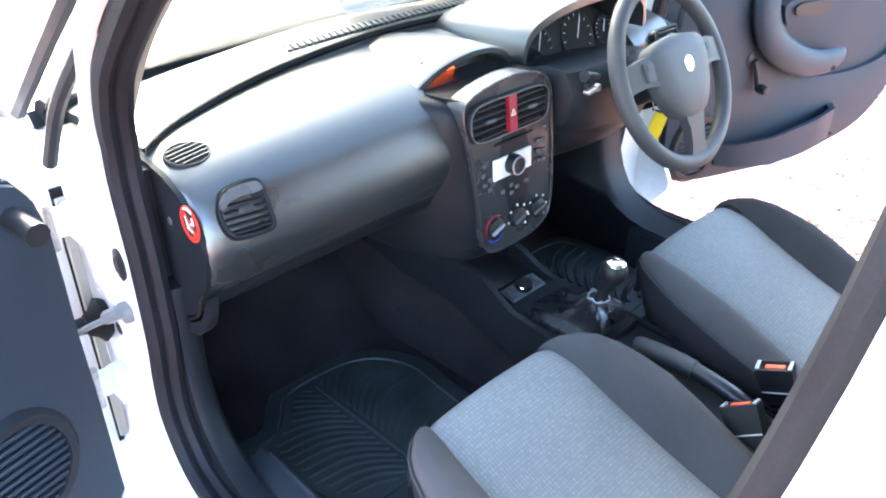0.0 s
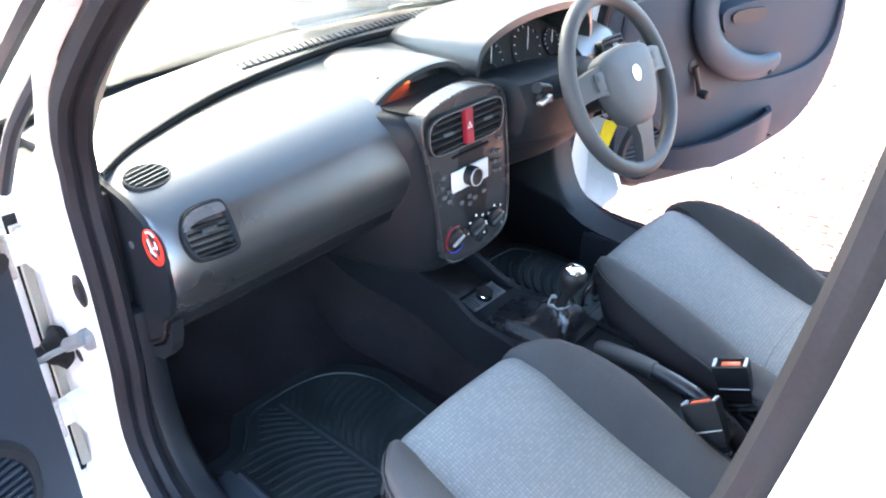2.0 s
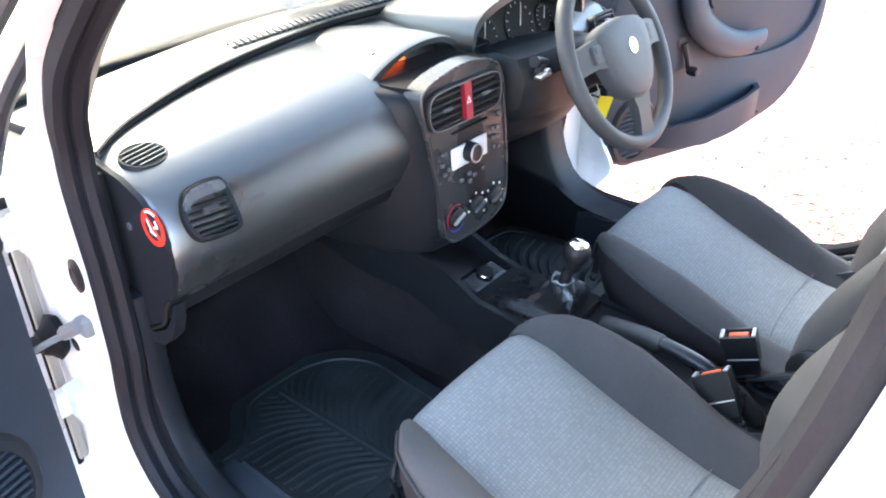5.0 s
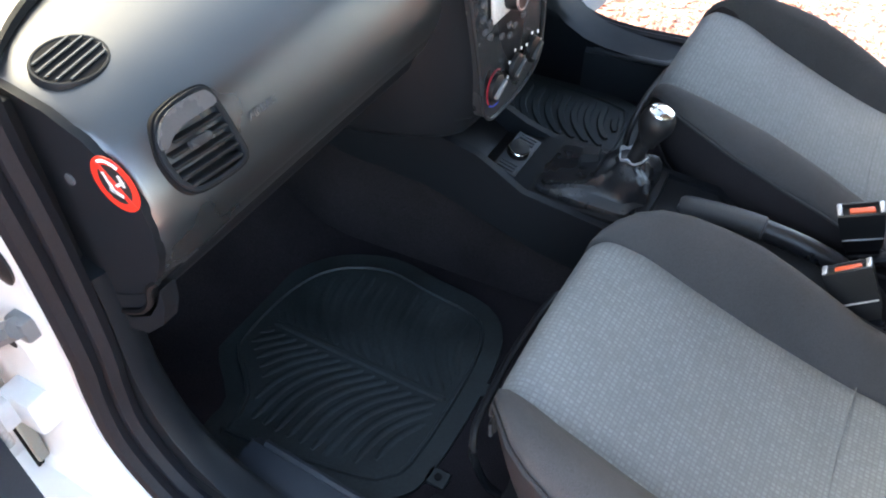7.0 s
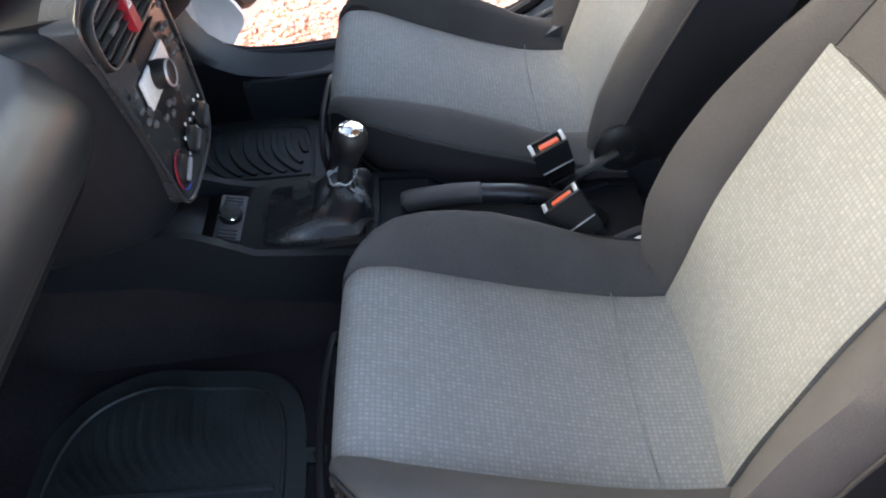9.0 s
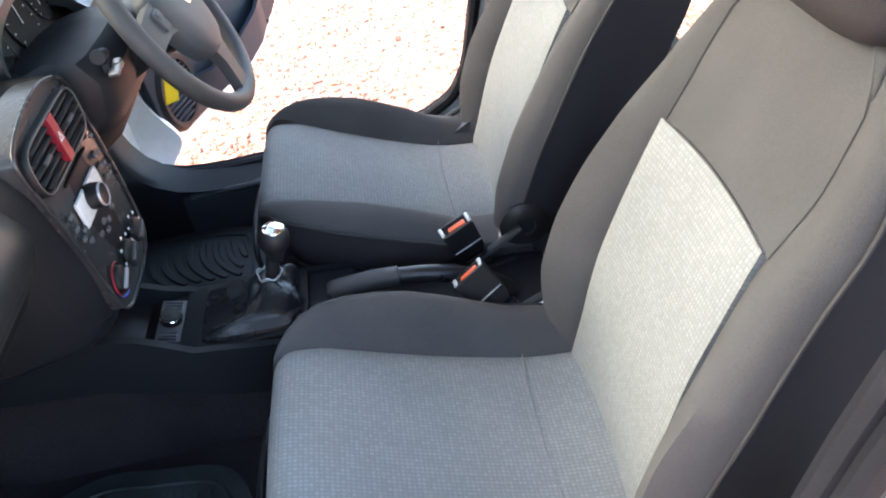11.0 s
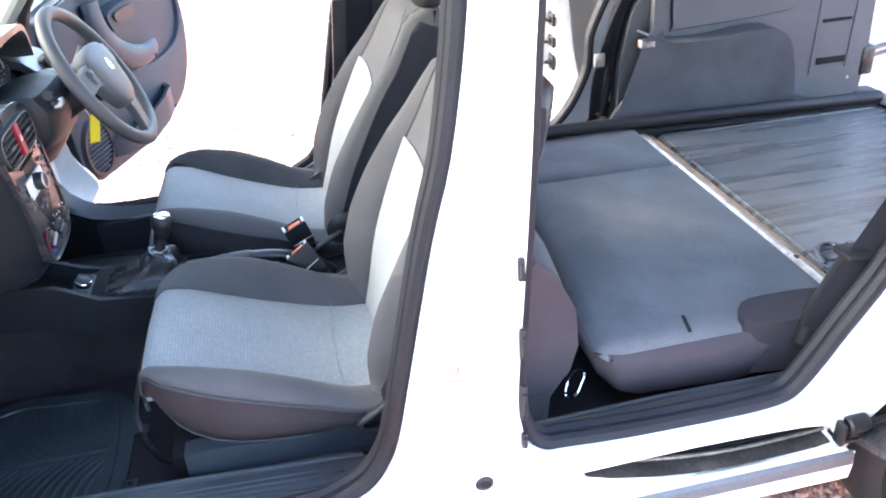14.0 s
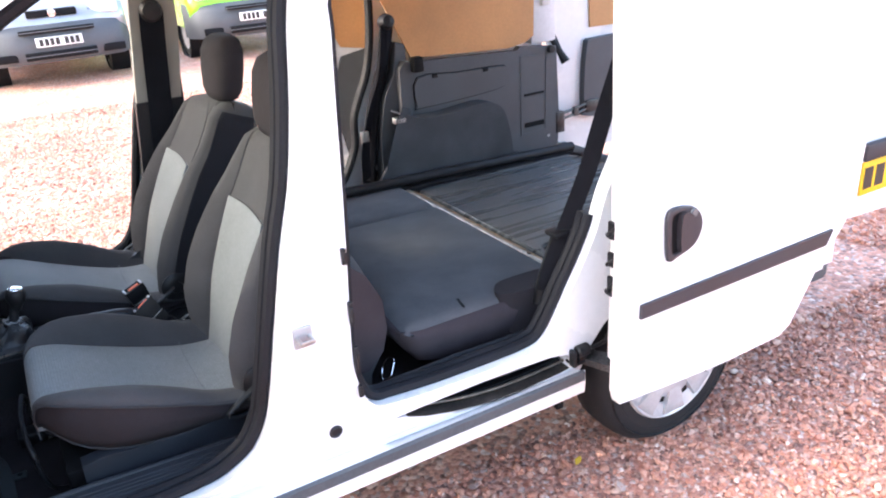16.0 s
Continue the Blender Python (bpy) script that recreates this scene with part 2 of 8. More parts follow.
PLATE_Y = surface("yellow_plate", (0.85, 0.52, 0.02), 0.35, fine=(100, 0.03), bump=(100, 0, 0))
PLATE_W = surface("white_plate", (0.75, 0.75, 0.72), 0.35, fine=(100, 0.03), bump=(100, 0, 0))
WHEELRUB = surface("steering_wheel_rubber", (0.055, 0.056, 0.060), 0.55, fine=(500, 0.12), broad=(12, 0.15), bump=(900, 0.25, 0.0006))
LEATHER = surface("gear_gaiter_leatherette", (0.016, 0.017, 0.020), 0.30, fine=(300, 0.15), broad=(20, 0.2), bump=(350, 0.4, 0.001))
TYRE = surface("tyre_rubber", (0.007, 0.007, 0.009), 0.7, fine=(200, 0.2), broad=(14, 0.3), bump=(150, 0.2, 0.001))
HUBCAP = surface("silver_wheel_cover", (0.52, 0.52, 0.54), 0.38, metal=0.35, fine=(100, 0.06), broad=(10, 0.12))
BUMPER = surface("grey_bumper_plastic", (0.075, 0.082, 0.09), 0.6, fine=(100, 0.1), broad=(3, 0.15))
GREEN = surface("lime_paint", (0.22, 0.60, 0.02), 0.3, fine=(40, 0.03), broad=(3, 0.05), coat=0.5)
SATIN = surface("satin_grey_plastic", (0.13, 0.135, 0.14), 0.32, fine=(300, 0.06), broad=(8, 0.08))
DOORCARD = surface("grey_door_card", (0.018, 0.026, 0.038), 0.62, spec=0.3, fine=(500, 0.15), broad=(5, 0.15), bump=(700, 0.3, 0.0008))
DOORPULL = surface("blue_grey_door_pull", (0.026, 0.037, 0.052), 0.55, spec=0.35, fine=(500, 0.15), broad=(5, 0.15), bump=(700, 0.3, 0.0008))
BELT = surface("belt_webbing", (0.012, 0.012, 0.015), 0.9, spec=0.1, fine=(900, 0.3), broad=(14, 0.2), bump=(900, 0.5, 0.0008))
PILLARTRIM = surface("beige_grey_pillar_trim", (0.30, 0.28, 0.24), 0.6, fine=(400, 0.08), broad=(6, 0.1))
MOULD = surface("dark_grey_side_moulding", (0.034, 0.030, 0.036), 0.55, fine=(300, 0.12), broad=(6, 0.15))
DASH.node_tree.nodes["Principled BSDF"].inputs["IOR"].default_value = 1.70          # raised above plain plastic to strengthen the glare on the pad's top
for cloth in (CLOTH, CLOTH_PALE):          # short velour nap
    nap = cloth.node_tree.nodes["Principled BSDF"]
    nap.inputs["Sheen Weight"].default_value = 0.08
    nap.inputs["Sheen Roughness"].default_value = 0.5
    nap.inputs["Sheen Tint"].default_value = (1.0, 0.94, 0.84, 1.0)
GLASS = glass("clear_glass", (0.97, 1.0, 0.98))
SCREEN = screen_glass("laminated_glass", (0.58, 0.595, 0.58))
LCD = glow("amber_display", (1.0, 0.13, 0.02), 0.22)
LEAFMAT = surface("dry_leaf", (0.62, 0.36, 0.03), 0.8)
GROUND = stones("gravel_bed", False)
CHIPS = stones("gravel_chips", True)


# ---------------------------------------------------------------- mesh helpers
def finish(name, bm, mat, sharp=38):
    bmesh.ops.recalc_face_normals(bm, faces=bm.faces)
    limit = radians(sharp)
    for fc in bm.faces:
        fc.smooth = True
    for e in bm.edges:
        if len(e.link_faces) == 2 and e.calc_face_angle(0) > limit:
            e.smooth = False
    me = bpy.data.meshes.new(name)
    bm.to_mesh(me)
    bm.free()
    me.materials.append(mat)
    return me


def world_of(ob):
    m = ob.matrix_parent_inverse @ ob.matrix_basis
    return world_of(ob.parent) @ m if ob.parent else ob.matrix_basis.copy()


def under(ob, parent):
    """Parents ob where it stands."""
    if parent is not None:
        ob.parent = parent
        ob.matrix_parent_inverse = world_of(parent).inverted()


def part(name, bm, mat, parent=None, label="", sharp=38):
    """Links a bmesh as one mesh object, under a thing or a part."""
    ob = new(name, finish(name, bm, mat, sharp))
    under(ob, parent)
    if label:
        ob["label"] = label
    return ob


def thing(name, label, category, group="", kind="", at=(0, 0, 0)):
    ob = new(name)
    ob.empty_display_size = 0.05
    ob.location = at
    return tagged(ob, label, category, group, kind)


def merged(*bms):
    out = bmesh.new()
    for b in bms:
        me = bpy.data.meshes.new("tmp")
        b.to_mesh(me)
        b.free()
        out.from_mesh(me)
        bpy.data.meshes.remove(me)
    return out


def moved(bm, m):
    bmesh.ops.transform(bm, matrix=m, verts=bm.verts)
    return bm


def bevelled(bm, r, seg=2, angle=30):
    if r > 0:
        es = [e for e in bm.edges if len(e.link_faces) == 2 and e.calc_face_angle(0) > radians(angle)]
        bmesh.ops.bevel(bm, geom=es, offset=r, segments=seg, profile=0.5, affect="EDGES", clamp_overlap=True)
    return bm


def box(x0, x1, y0, y1, z0, z1, r=0.004, seg=2):
    bm = bmesh.new()
    bmesh.ops.create_cube(bm, size=1, matrix=Matrix.Translation(((x0 + x1) / 2, (y0 + y1) / 2, (z0 + z1) / 2)) @ Matrix.Diagonal((abs(x1 - x0), abs(y1 - y0), abs(z1 - z0), 1)))
    return bevelled(bm, r, seg)


def loft(rings, closed=True, cap=True, loop=False):
    """Skins a list of rings of points, all of one length."""
    bm = bmesh.new()
    vs = [[bm.verts.new(p) for p in ring] for ring in rings]
    n = len(rings[0])
    pairs = list(zip(vs, vs[1:])) + ([(vs[-1], vs[0])] if loop else [])
    for a, b in pairs:
        for i in range(n if closed else n - 1):
            j = (i + 1) % n
            bm.faces.new((a[i], a[j], b[j], b[i]))
    if cap and closed and not loop:
        bm.faces.new(vs[0])
        bm.faces.new(vs[-1])
    return bm


def prism(poly, axis, d0, d1, r=0.0, seg=2):
    """A polygon of two coordinates pushed along axis from d0 to d1. axis y: points are x, z; axis x: y, z; axis z: x, y."""
    put = {"y": lambda a, b, d: (a, d, b), "x": lambda a, b, d: (d, a, b), "z": lambda a, b, d: (a, b, d)}[axis]
    bm = loft([[put(a, b, d0) for a, b in poly], [put(a, b, d1) for a, b in poly]])
    return bevelled(bm, r, seg)


def holed(outer, holes, axis, d0, d1):
    """A plate with openings right through it."""
    put = {"y": lambda a, b, d: (a, d, b), "x": lambda a, b, d: (d, a, b), "z": lambda a, b, d: (a, b, d)}[axis]
    bm = bmesh.new()
    edges = []
    for ring in (outer, *holes):
        vs = [bm.verts.new(put(a, b, d0)) for a, b in ring]
        edges += [bm.edges.new((vs[i], vs[(i + 1) % len(vs)])) for i in range(len(vs))]
    bmesh.ops.triangle_fill(bm, use_beauty=True, use_dissolve=False, edges=edges)
    ext = bmesh.ops.extrude_face_region(bm, geom=list(bm.faces))
    d = Vector(put(0, 0, d1 - d0))
    bmesh.ops.translate(bm, vec=d, verts=[v for v in ext["geom"] if isinstance(v, bmesh.types.BMVert)])
    return bm


def smooth_line(pts, n=8, closed=False):
    """A Catmull-Rom line through the points."""
    P = [Vector(p) for p in pts]
    m = len(P)
    out = []
    for i in range(m if closed else m - 1):
        a = P[(i - 1) % m] if closed or i > 0 else P[0]
        b, c = P[i], P[(i + 1) % m]
        d = P[(i + 2) % m] if closed or i + 2 < m else P[-1]
        for k in range(n):
            t = k / n
            out.append(0.5 * ((2 * b) + (c - a) * t + (2 * a - 5 * b + 4 * c - d) * t * t + (3 * b - a - 3 * c + d) * t ** 3))
    if not closed:
        out.append(P[-1])
    return out


def tube(pts, r, seg=8, closed=False, flat=1.0, up=(0, 0, 1)):
    """A round or flattened bar along a line; r may be a list."""
    P = [Vector(p) for p in pts]
    n = len(P)
    rings = []
    for i, p in enumerate(P):
        a = P[(i - 1) % n] if closed or i > 0 else P[i]
        b = P[(i + 1) % n] if closed or i < n - 1 else P[i]
        t = (b - a).normalized()
        u = Vector(up).cross(t)
        u = u.normalized() if u.length > 1e-4 else Vector((1, 0, 0)).cross(t).normalized()
        w = t.cross(u)
        q = r[i] if isinstance(r, (list, tuple)) else r
        rings.append([p + u * math.cos(k * 2 * math.pi / seg) * q + w * math.sin(k * 2 * math.pi / seg) * q * flat for k in range(seg)])
    return loft(rings, loop=closed)


def lathe(profile, seg=32, m=None):
    """Turns a profile of (radius, height) round the z axis."""
    rings = [[(r * math.cos(k * 2 * math.pi / seg), r * math.sin(k * 2 * math.pi / seg), h) for k in range(seg)] for r, h in profile]
    bm = loft(rings, cap=False, loop=True) if profile[0][0] > 0.001 else loft(rings)
    return moved(bm, m) if m is not None else bm


def toe(x, z=0.5):
    """How far the body side comes in towards the nose."""
    return 0.045 * min(max((1.0 - x) / 0.8, 0.0), 1.0) * min(max((1.40 - z) / 0.3, 0.0), 1.0)


def toed(bm, k, gain=1.0):
    for v in bm.verts:
        v.co.y += gain * toe(v.co.x, v.co.z) * (1 if k == 0 else -1)
    return bm


def strap(pts, width, thick, across):
    """A flat band along a line, its width along across."""
    a = Vector(across).normalized() * width / 2
    P = [Vector(p) for p in pts]
    rings = []
    for i, p in enumerate(P):
        t = (P[min(i + 1, len(P) - 1)] - P[max(i - 1, 0)]).normalized()
        n = t.cross(a).normalized() * thick / 2
        rings.append([p - a - n, p + a - n, p + a + n, p - a + n])
    return loft(rings)


def sheet(fn, nu, nv, thick, uvscale=None):
    """A grid of fn(u, v) -> (point, depth direction), with a back at that thickness and UVs in metres."""
    bm = bmesh.new()
    uvl = bm.loops.layers.uv.new("UVMap")
    top = [[None] * (nv + 1) for _ in range(nu + 1)]
    bot = [[None] * (nv + 1) for _ in range(nu + 1)]
    tex = {}
    for i in range(nu + 1):
        for j in range(nv + 1):
            p, d, t = fn(i / nu, j / nv)
            top[i][j] = bm.verts.new(p)
            bot[i][j] = bm.verts.new(Vector(p) + Vector(d) * thick)
            tex[top[i][j]] = tex[bot[i][j]] = t
    quads = []
    for i in range(nu):
        for j in range(nv):
            quads.append((top[i][j], top[i + 1][j], top[i + 1][j + 1], top[i][j + 1]))
            quads.append((bot[i][j], bot[i][j + 1], bot[i + 1][j + 1], bot[i + 1][j]))
    for i in range(nu):
        quads.append((top[i][0], bot[i][0], bot[i + 1][0], top[i + 1][0]))
        quads.append((top[i][nv], top[i + 1][nv], bot[i + 1][nv], bot[i][nv]))
    for j in range(nv):
        quads.append((top[0][j], top[0][j + 1], bot[0][j + 1], bot[0][j]))
        quads.append((top[nu][j], bot[nu][j], bot[nu][j + 1], top[nu][j + 1]))
    for q in quads:
        fc = bm.faces.new(q)
        for lp in fc.loops:
            lp[uvl].uv = tex[lp.vert]
    return bm


def lerp(table, x):
    """Straight-line value from a short table of (x, value)."""
    if x <= table[0][0]:
        return table[0][1]
    for (a, va), (b, vb) in zip(table, table[1:]):
        if x <= b:
            return va + (vb - va) * (x - a) / (b - a)
    return table[-1][1]


def writing(text, size, m, mat, parent, name="lettering", mirror=False):
    """Letters as a thin solid, in Blender's own font, as a mesh."""
    cu = bpy.data.curves.new("tmp", "FONT")
    cu.body, cu.size, cu.extrude, cu.align_x, cu.align_y = text, size, 0.0006, "CENTER", "CENTER"
    tmp = bpy.data.objects.new("tmp", cu)
    scene.collection.objects.link(tmp)
    bpy.context.view_layer.update()
    me = bpy.data.meshes.new_from_object(tmp.evaluated_get(bpy.context.evaluated_depsgraph_get()))
    bpy.data.objects.remove(tmp)
    me.transform(m @ Matrix.Diagonal((-1 if mirror else 1, 1, 1, 1)))
    me.materials.clear()
    me.materials.append(mat)
    ob = new(name, me)
    under(ob, parent)
    return ob


MID = 0.865                     # the van's middle plane, y


# ---------------------------------------------------------------- ground
def ground_sheet():
    bm = bmesh.new()
    edges = [-400, -60, -20, -8, -4, -2, -1, 0, 1, 2, 3, 4, 6, 8, 12, 20, 60, 400]
    g = [[bm.verts.new((x, y, 0.012 * noise.noise((x * 0.4, y * 0.4, 0)) - 0.012 if abs(x) < 30 and abs(y) < 30 else -0.02)) for y in edges] for x in edges]
    for i in range(len(edges) - 1):
        for j in range(len(edges) - 1):
            bm.faces.new((g[i][j], g[i + 1][j], g[i + 1][j + 1], g[i][j + 1]))
    return tagged(part("ground", bm, GROUND), "red and pink gravel yard", "ground", kind="structure")


def chip_field(name, areas, seed):
    """Loose chips, each a small knocked-about stone, all in one mesh."""
    rng = np.random.default_rng(seed)
    t = bmesh.new()
    bmesh.ops.create_icosphere(t, subdivisions=1, radius=1.0)
    bv = np.array([v.co[:] for v in t.verts])
    t.verts.index_update()
    bf = np.array([[v.index for v in fc.verts] for fc in t.faces])
    t.free()
    V, F, base = [], [], 0
    for x0, x1, y0, y1, per, size in areas:
        n = int((x1 - x0) * (y1 - y0) * per)
        p = np.stack([rng.uniform(x0, x1, n), rng.uniform(y0, y1, n), np.zeros(n)], 1)
        r = size * rng.lognormal(0, 0.28, n)
        sc = rng.uniform(0.55, 1.25, (n, 3)) * r[:, None]
        sc[:, 2] *= 0.7
        a = rng.uniform(0, 2 * np.pi, n)
        tl = rng.normal(0, 0.5, n)
        jit = bv[None] * (1 + rng.uniform(-0.25, 0.25, (n, len(bv), 1)))
        q = jit * sc[:, None]
        y, z = q[..., 1] * np.cos(tl)[:, None] - q[..., 2] * np.sin(tl)[:, None], q[..., 1] * np.sin(tl)[:, None] + q[..., 2] * np.cos(tl)[:, None]
        x = q[..., 0]
        q = np.stack([x * np.cos(a)[:, None] - y * np.sin(a)[:, None], x * np.sin(a)[:, None] + y * np.cos(a)[:, None], z], -1)
        p[:, 2] = r * rng.uniform(-0.1, 0.7, n) - 0.008
        q += p[:, None]
        V.append(q.reshape(-1, 3))
        F.append((bf[None] + (np.arange(n) * len(bv))[:, None, None] + base).reshape(-1, 3))
        base += n * len(bv)
    me = bpy.data.meshes.new(name)
    v, fa = np.concatenate(V), np.concatenate(F)
    me.from_pydata(v.tolist(), [], fa.tolist())
    me.materials.append(CHIPS)
    return tagged(new(name, me), "loose red, pink and grey stone chippings", "gravel", kind="stuff")


ground_sheet()
chip_field("gravel", ((1.0, 4.2, -1.7, 0.35, 4800, 0.0082), (4.2, 7.0, -1.5, 1.5, 1500, 0.0105), (-0.6, 0.5, -1.1, 0.1, 1700, 0.012),
                      (-0.6, 3.2, 1.66, 4.2, 2800, 0.0085), (-1.5, 4.5, 4.2, 7.5, 1100, 0.0095)), 3)

# ---------------------------------------------------------------- van body
FRONT_OPEN = [(1.238, 1.52), (1.228, 1.44), (1.212, 1.30), (1.184, 1.14), (1.147, 1.01), (1.096, 0.79), (1.066, 0.66), (1.045, 0.60), (1.01, 0.547), (0.96, 0.515),
              (0.905, 0.495), (0.77, 0.483), (0.50, 0.475), (0.36, 0.475), (0.285, 0.49), (0.235, 0.54), (0.208, 0.61), (0.215, 0.70), (0.228, 0.77), (0.232, 0.92),
              (0.224, 1.05), (0.243, 1.13), (0.29, 1.20), (0.35, 1.26), (0.515, 1.38), (0.70, 1.50), (0.85, 1.585), (1.0, 1.63), (1.13, 1.62), (1.20, 1.58)]
SLIDE_OPEN = [(1.312, 1.50), (1.309, 1.43), (1.30, 1.28), (1.292, 1.118), (1.28, 0.93), (1.267, 0.744), (1.268, 0.657), (1.288, 0.583), (1.32, 0.55), (1.36, 0.545),
              (1.486, 0.536), (1.70, 0.533), (1.79, 0.540), (1.83, 0.562), (1.87, 0.62), (1.905, 0.68), (1.948, 0.75), (1.99, 0.83), (2.025, 0.93), (2.09, 1.05),
              (2.17, 1.2), (2.23, 1.4), (2.23, 1.5), (2.18, 1.6), (2.08, 1.63), (1.45, 1.63), (1.36, 1.60)]
SLIDE_FAR = SLIDE_OPEN[:9] + [(1.36, 0.532), (1.486, 0.519), (1.71, 0.513), (1.83, 0.518), (1.87, 0.53), (1.92, 0.58), (1.96, 0.643), (2.0, 0.741), (2.006, 0.844), (2.04, 0.93), (2.088, 1.036), (2.12, 1.2), (2.13, 1.4), (2.13, 1.5), (2.08, 1.6), (1.98, 1.63), (1.45, 1.63), (1.36, 1.60)]
FRONT_FAR = [(a - 0.068 * max(0.0, min(1.0, (0.95 - b) / 0.1, (b - 0.47) / 0.06)), b) if a < 0.3 else (a, b) for a, b in FRONT_OPEN]
SLOT = [(1.355, 0.5005), (1.48, 0.5035), (1.605, 0.505), (1.73, 0.502), (1.83, 0.497), (1.885, 0.487), (1.90, 0.470), (1.90, 0.440), (1.863, 0.434), (1.743, 0.430), (1.675, 0.431), (1.613, 0.436), (1.531, 0.448), (1.44, 0.470), (1.385, 0.491)]
ARCH = [(2.25 + 0.345 * math.cos(radians(a)), 0.28 + 0.345 * math.sin(radians(a))) for a in range(24, 157, 12)]
OUTLINE = [(-0.80, 0.42), (-0.85, 0.80), (-0.60, 0.93), (-0.25, 1.01), (0.08, 1.05), (0.20, 1.13), (0.385, 1.305), (0.56, 1.43), (0.85, 1.64), (1.05, 1.70),
           (2.85, 1.72), (2.97, 1.60), (3.0, 1.2), (3.0, 0.42)] + ARCH + [(1.90, 0.43)]


def offset(poly, d):
    """The polygon moved inwards by d."""
    n = len(poly)
    area = sum(poly[i][0] * poly[(i + 1) % n][1] - poly[(i + 1) % n][0] * poly[i][1] for i in range(n))
    out = []
    for i in range(n):
        (ax, az), (bx, bz) = poly[i - 1], poly[(i + 1) % n]
        tx, tz = bx - ax, bz - az
        ln = math.hypot(tx, tz)
        s = d if area > 0 else -d
        out.append((poly[i][0] - tz / ln * s, poly[i][1] + tx / ln * s))
    return out


def round_line(poly, n=3):
    return [(p.x, p.z) for p in smooth_line([(a, 0, b) for a, b in poly], n, True)]


def side(k):
    """y of a depth measured from the near side's plane, on the near (0) or the far side (1)."""
    return (lambda y: y) if k == 0 else (lambda y: 2 * MID - y)


van = thing("van", "white small panel van with both side doors and rear doors open", "van", at=(1.2, MID, 0.30))
for k in (0, 1):
    Y = side(k)
    slide = SLIDE_FAR if k else SLIDE_OPEN
    front = FRONT_FAR if k else FRONT_OPEN
    holes = [round_line(front), round_line(slide)] + ([SLOT] if k == 0 else [])
    body_side = part("body_side", toed(holed(OUTLINE, holes, "y", Y(0.06), Y(0.106)), k, 1.55), WHITE, van, "gloss white body side with door openings")
    # outer skin of wing, quarter and sill
    part("front_wing", prism([(-0.85, 0.42), (-0.88, 0.78), (-0.62, 0.93), (-0.25, 1.01), (-0.01, 1.03), (0.015, 1.0), (0.0, 0.42)], "y", Y(0.03), Y(0.132), 0.012), WHITE, van)
    part("rear_quarter", prism([(2.22, 0.66), (2.2, 1.1), (2.24, 1.68), (2.85, 1.70), (2.97, 1.60), (3.0, 1.2), (3.0, 0.46), (2.62, 0.44)] + ARCH[:5], "y", Y(0.03), Y(0.059), 0.01), WHITE, van)
    sec = [(0.055, 0.345), (0.034, 0.362), (0.03, 0.40), (0.032, 0.436), (0.042, 0.442), (0.086, 0.446), (0.088, 0.40), (0.20, 0.40), (0.20, 0.345)]
    part("sill", bevelled(loft([[(x, Y(a + (toe(x) * 1.55 + 0.012 if 0.08 < a < 0.1 else 0)), b - (0.020 if x > 1.3 and b > 0.44 else 0)) for a, b in sec] for x in (-0.02, 0.2, 0.6, 1.0, 1.28, 1.34, 1.93)]), 0.003), WHITE, van)
    part("sill_moulding", prism([(Y(a), b) for a, b in [(0.0325, 0.402), (0.026, 0.406), (0.026, 0.432), (0.034, 0.438)]], "x", 0.0, 1.925, 0.002), BUMPER, van, "blue-grey sill moulding")
    for poly, nm in ((front, "door_seal"), (slide, "sliding_door_seal")):
        line = [(a, Y(0.098), b) for a, b in round_line(offset(poly, 0.010))]
        if k == 0 and nm == "sliding_door_seal":      # the rear edge carries no seal above the belt
            run = [p for p in round_line(offset(poly, 0.010)) if p[0] < 2.0 or p[1] < 0.80]
            cut = max(range(len(run)), key=lambda n: math.dist(run[n], run[n - 1]))
            run = run[cut:] + run[:cut]
            part(nm, merged(tube([(a, 0.098, b) for a, b in run], 0.014, 8, up=(0, 1, 0)), tube([(a, 0.122, b) for a, b in run], 0.015, 8, up=(0, 1, 0))), RUBBER, van, "black rubber door seal")
            continue
        part(nm, toed(merged(tube(line, 0.014, 8, True, up=(0, 1, 0)), tube([(a, Y(0.122), b) for a, b in round_line(offset(poly, 0.013))], 0.015, 8, True, up=(0, 1, 0))), k), RUBBER, van, "black rubber door seal")
    if k:
        part("door_jamb", bevelled(prism(round_line([(0.02, 0.40), (0.19, 0.43), (0.265, 0.50), (0.285, 0.545), (0.255, 0.60), (0.228, 0.66), (0.222, 0.76), (0.225, 0.92), (0.02, 0.92)], 2), "y", Y(0.056), Y(0.04)), 0.006, 2, 50), WHITE, van, "white door jamb beside the hinges")
    # inner linings that carry the seals
    part("pillar_lining", prism([(1.185, 0.70), (1.22, 0.99), (1.248, 1.13), (1.272, 1.34), (1.284, 1.55), (1.305, 1.55), (1.285, 1.13), (1.275, 0.93), (1.262, 0.70), (1.21, 0.62)], "y", Y(0.132), Y(0.175), 0.012),
         TRIM, van, "grey lining of the middle pillar")
    part("windscreen_pillar_lining", tube(smooth_line([(0.20, Y(0.165), 1.10), (0.36, Y(0.158), 1.28), (0.55, Y(0.172), 1.43), (0.85, Y(0.20), 1.61)], 6), 0.022, 8), PILLARTRIM, van)
    part("sill_inner", toed(box(0.2, 1.0, Y(0.132), Y(0.20), 0.36, 0.468, 0.004), k), DASH_LOW, van)
    part("sill_inner", box(1.0, 1.3, Y(0.132), Y(0.20), 0.36, 0.468, 0.004), DASH_LOW, van)
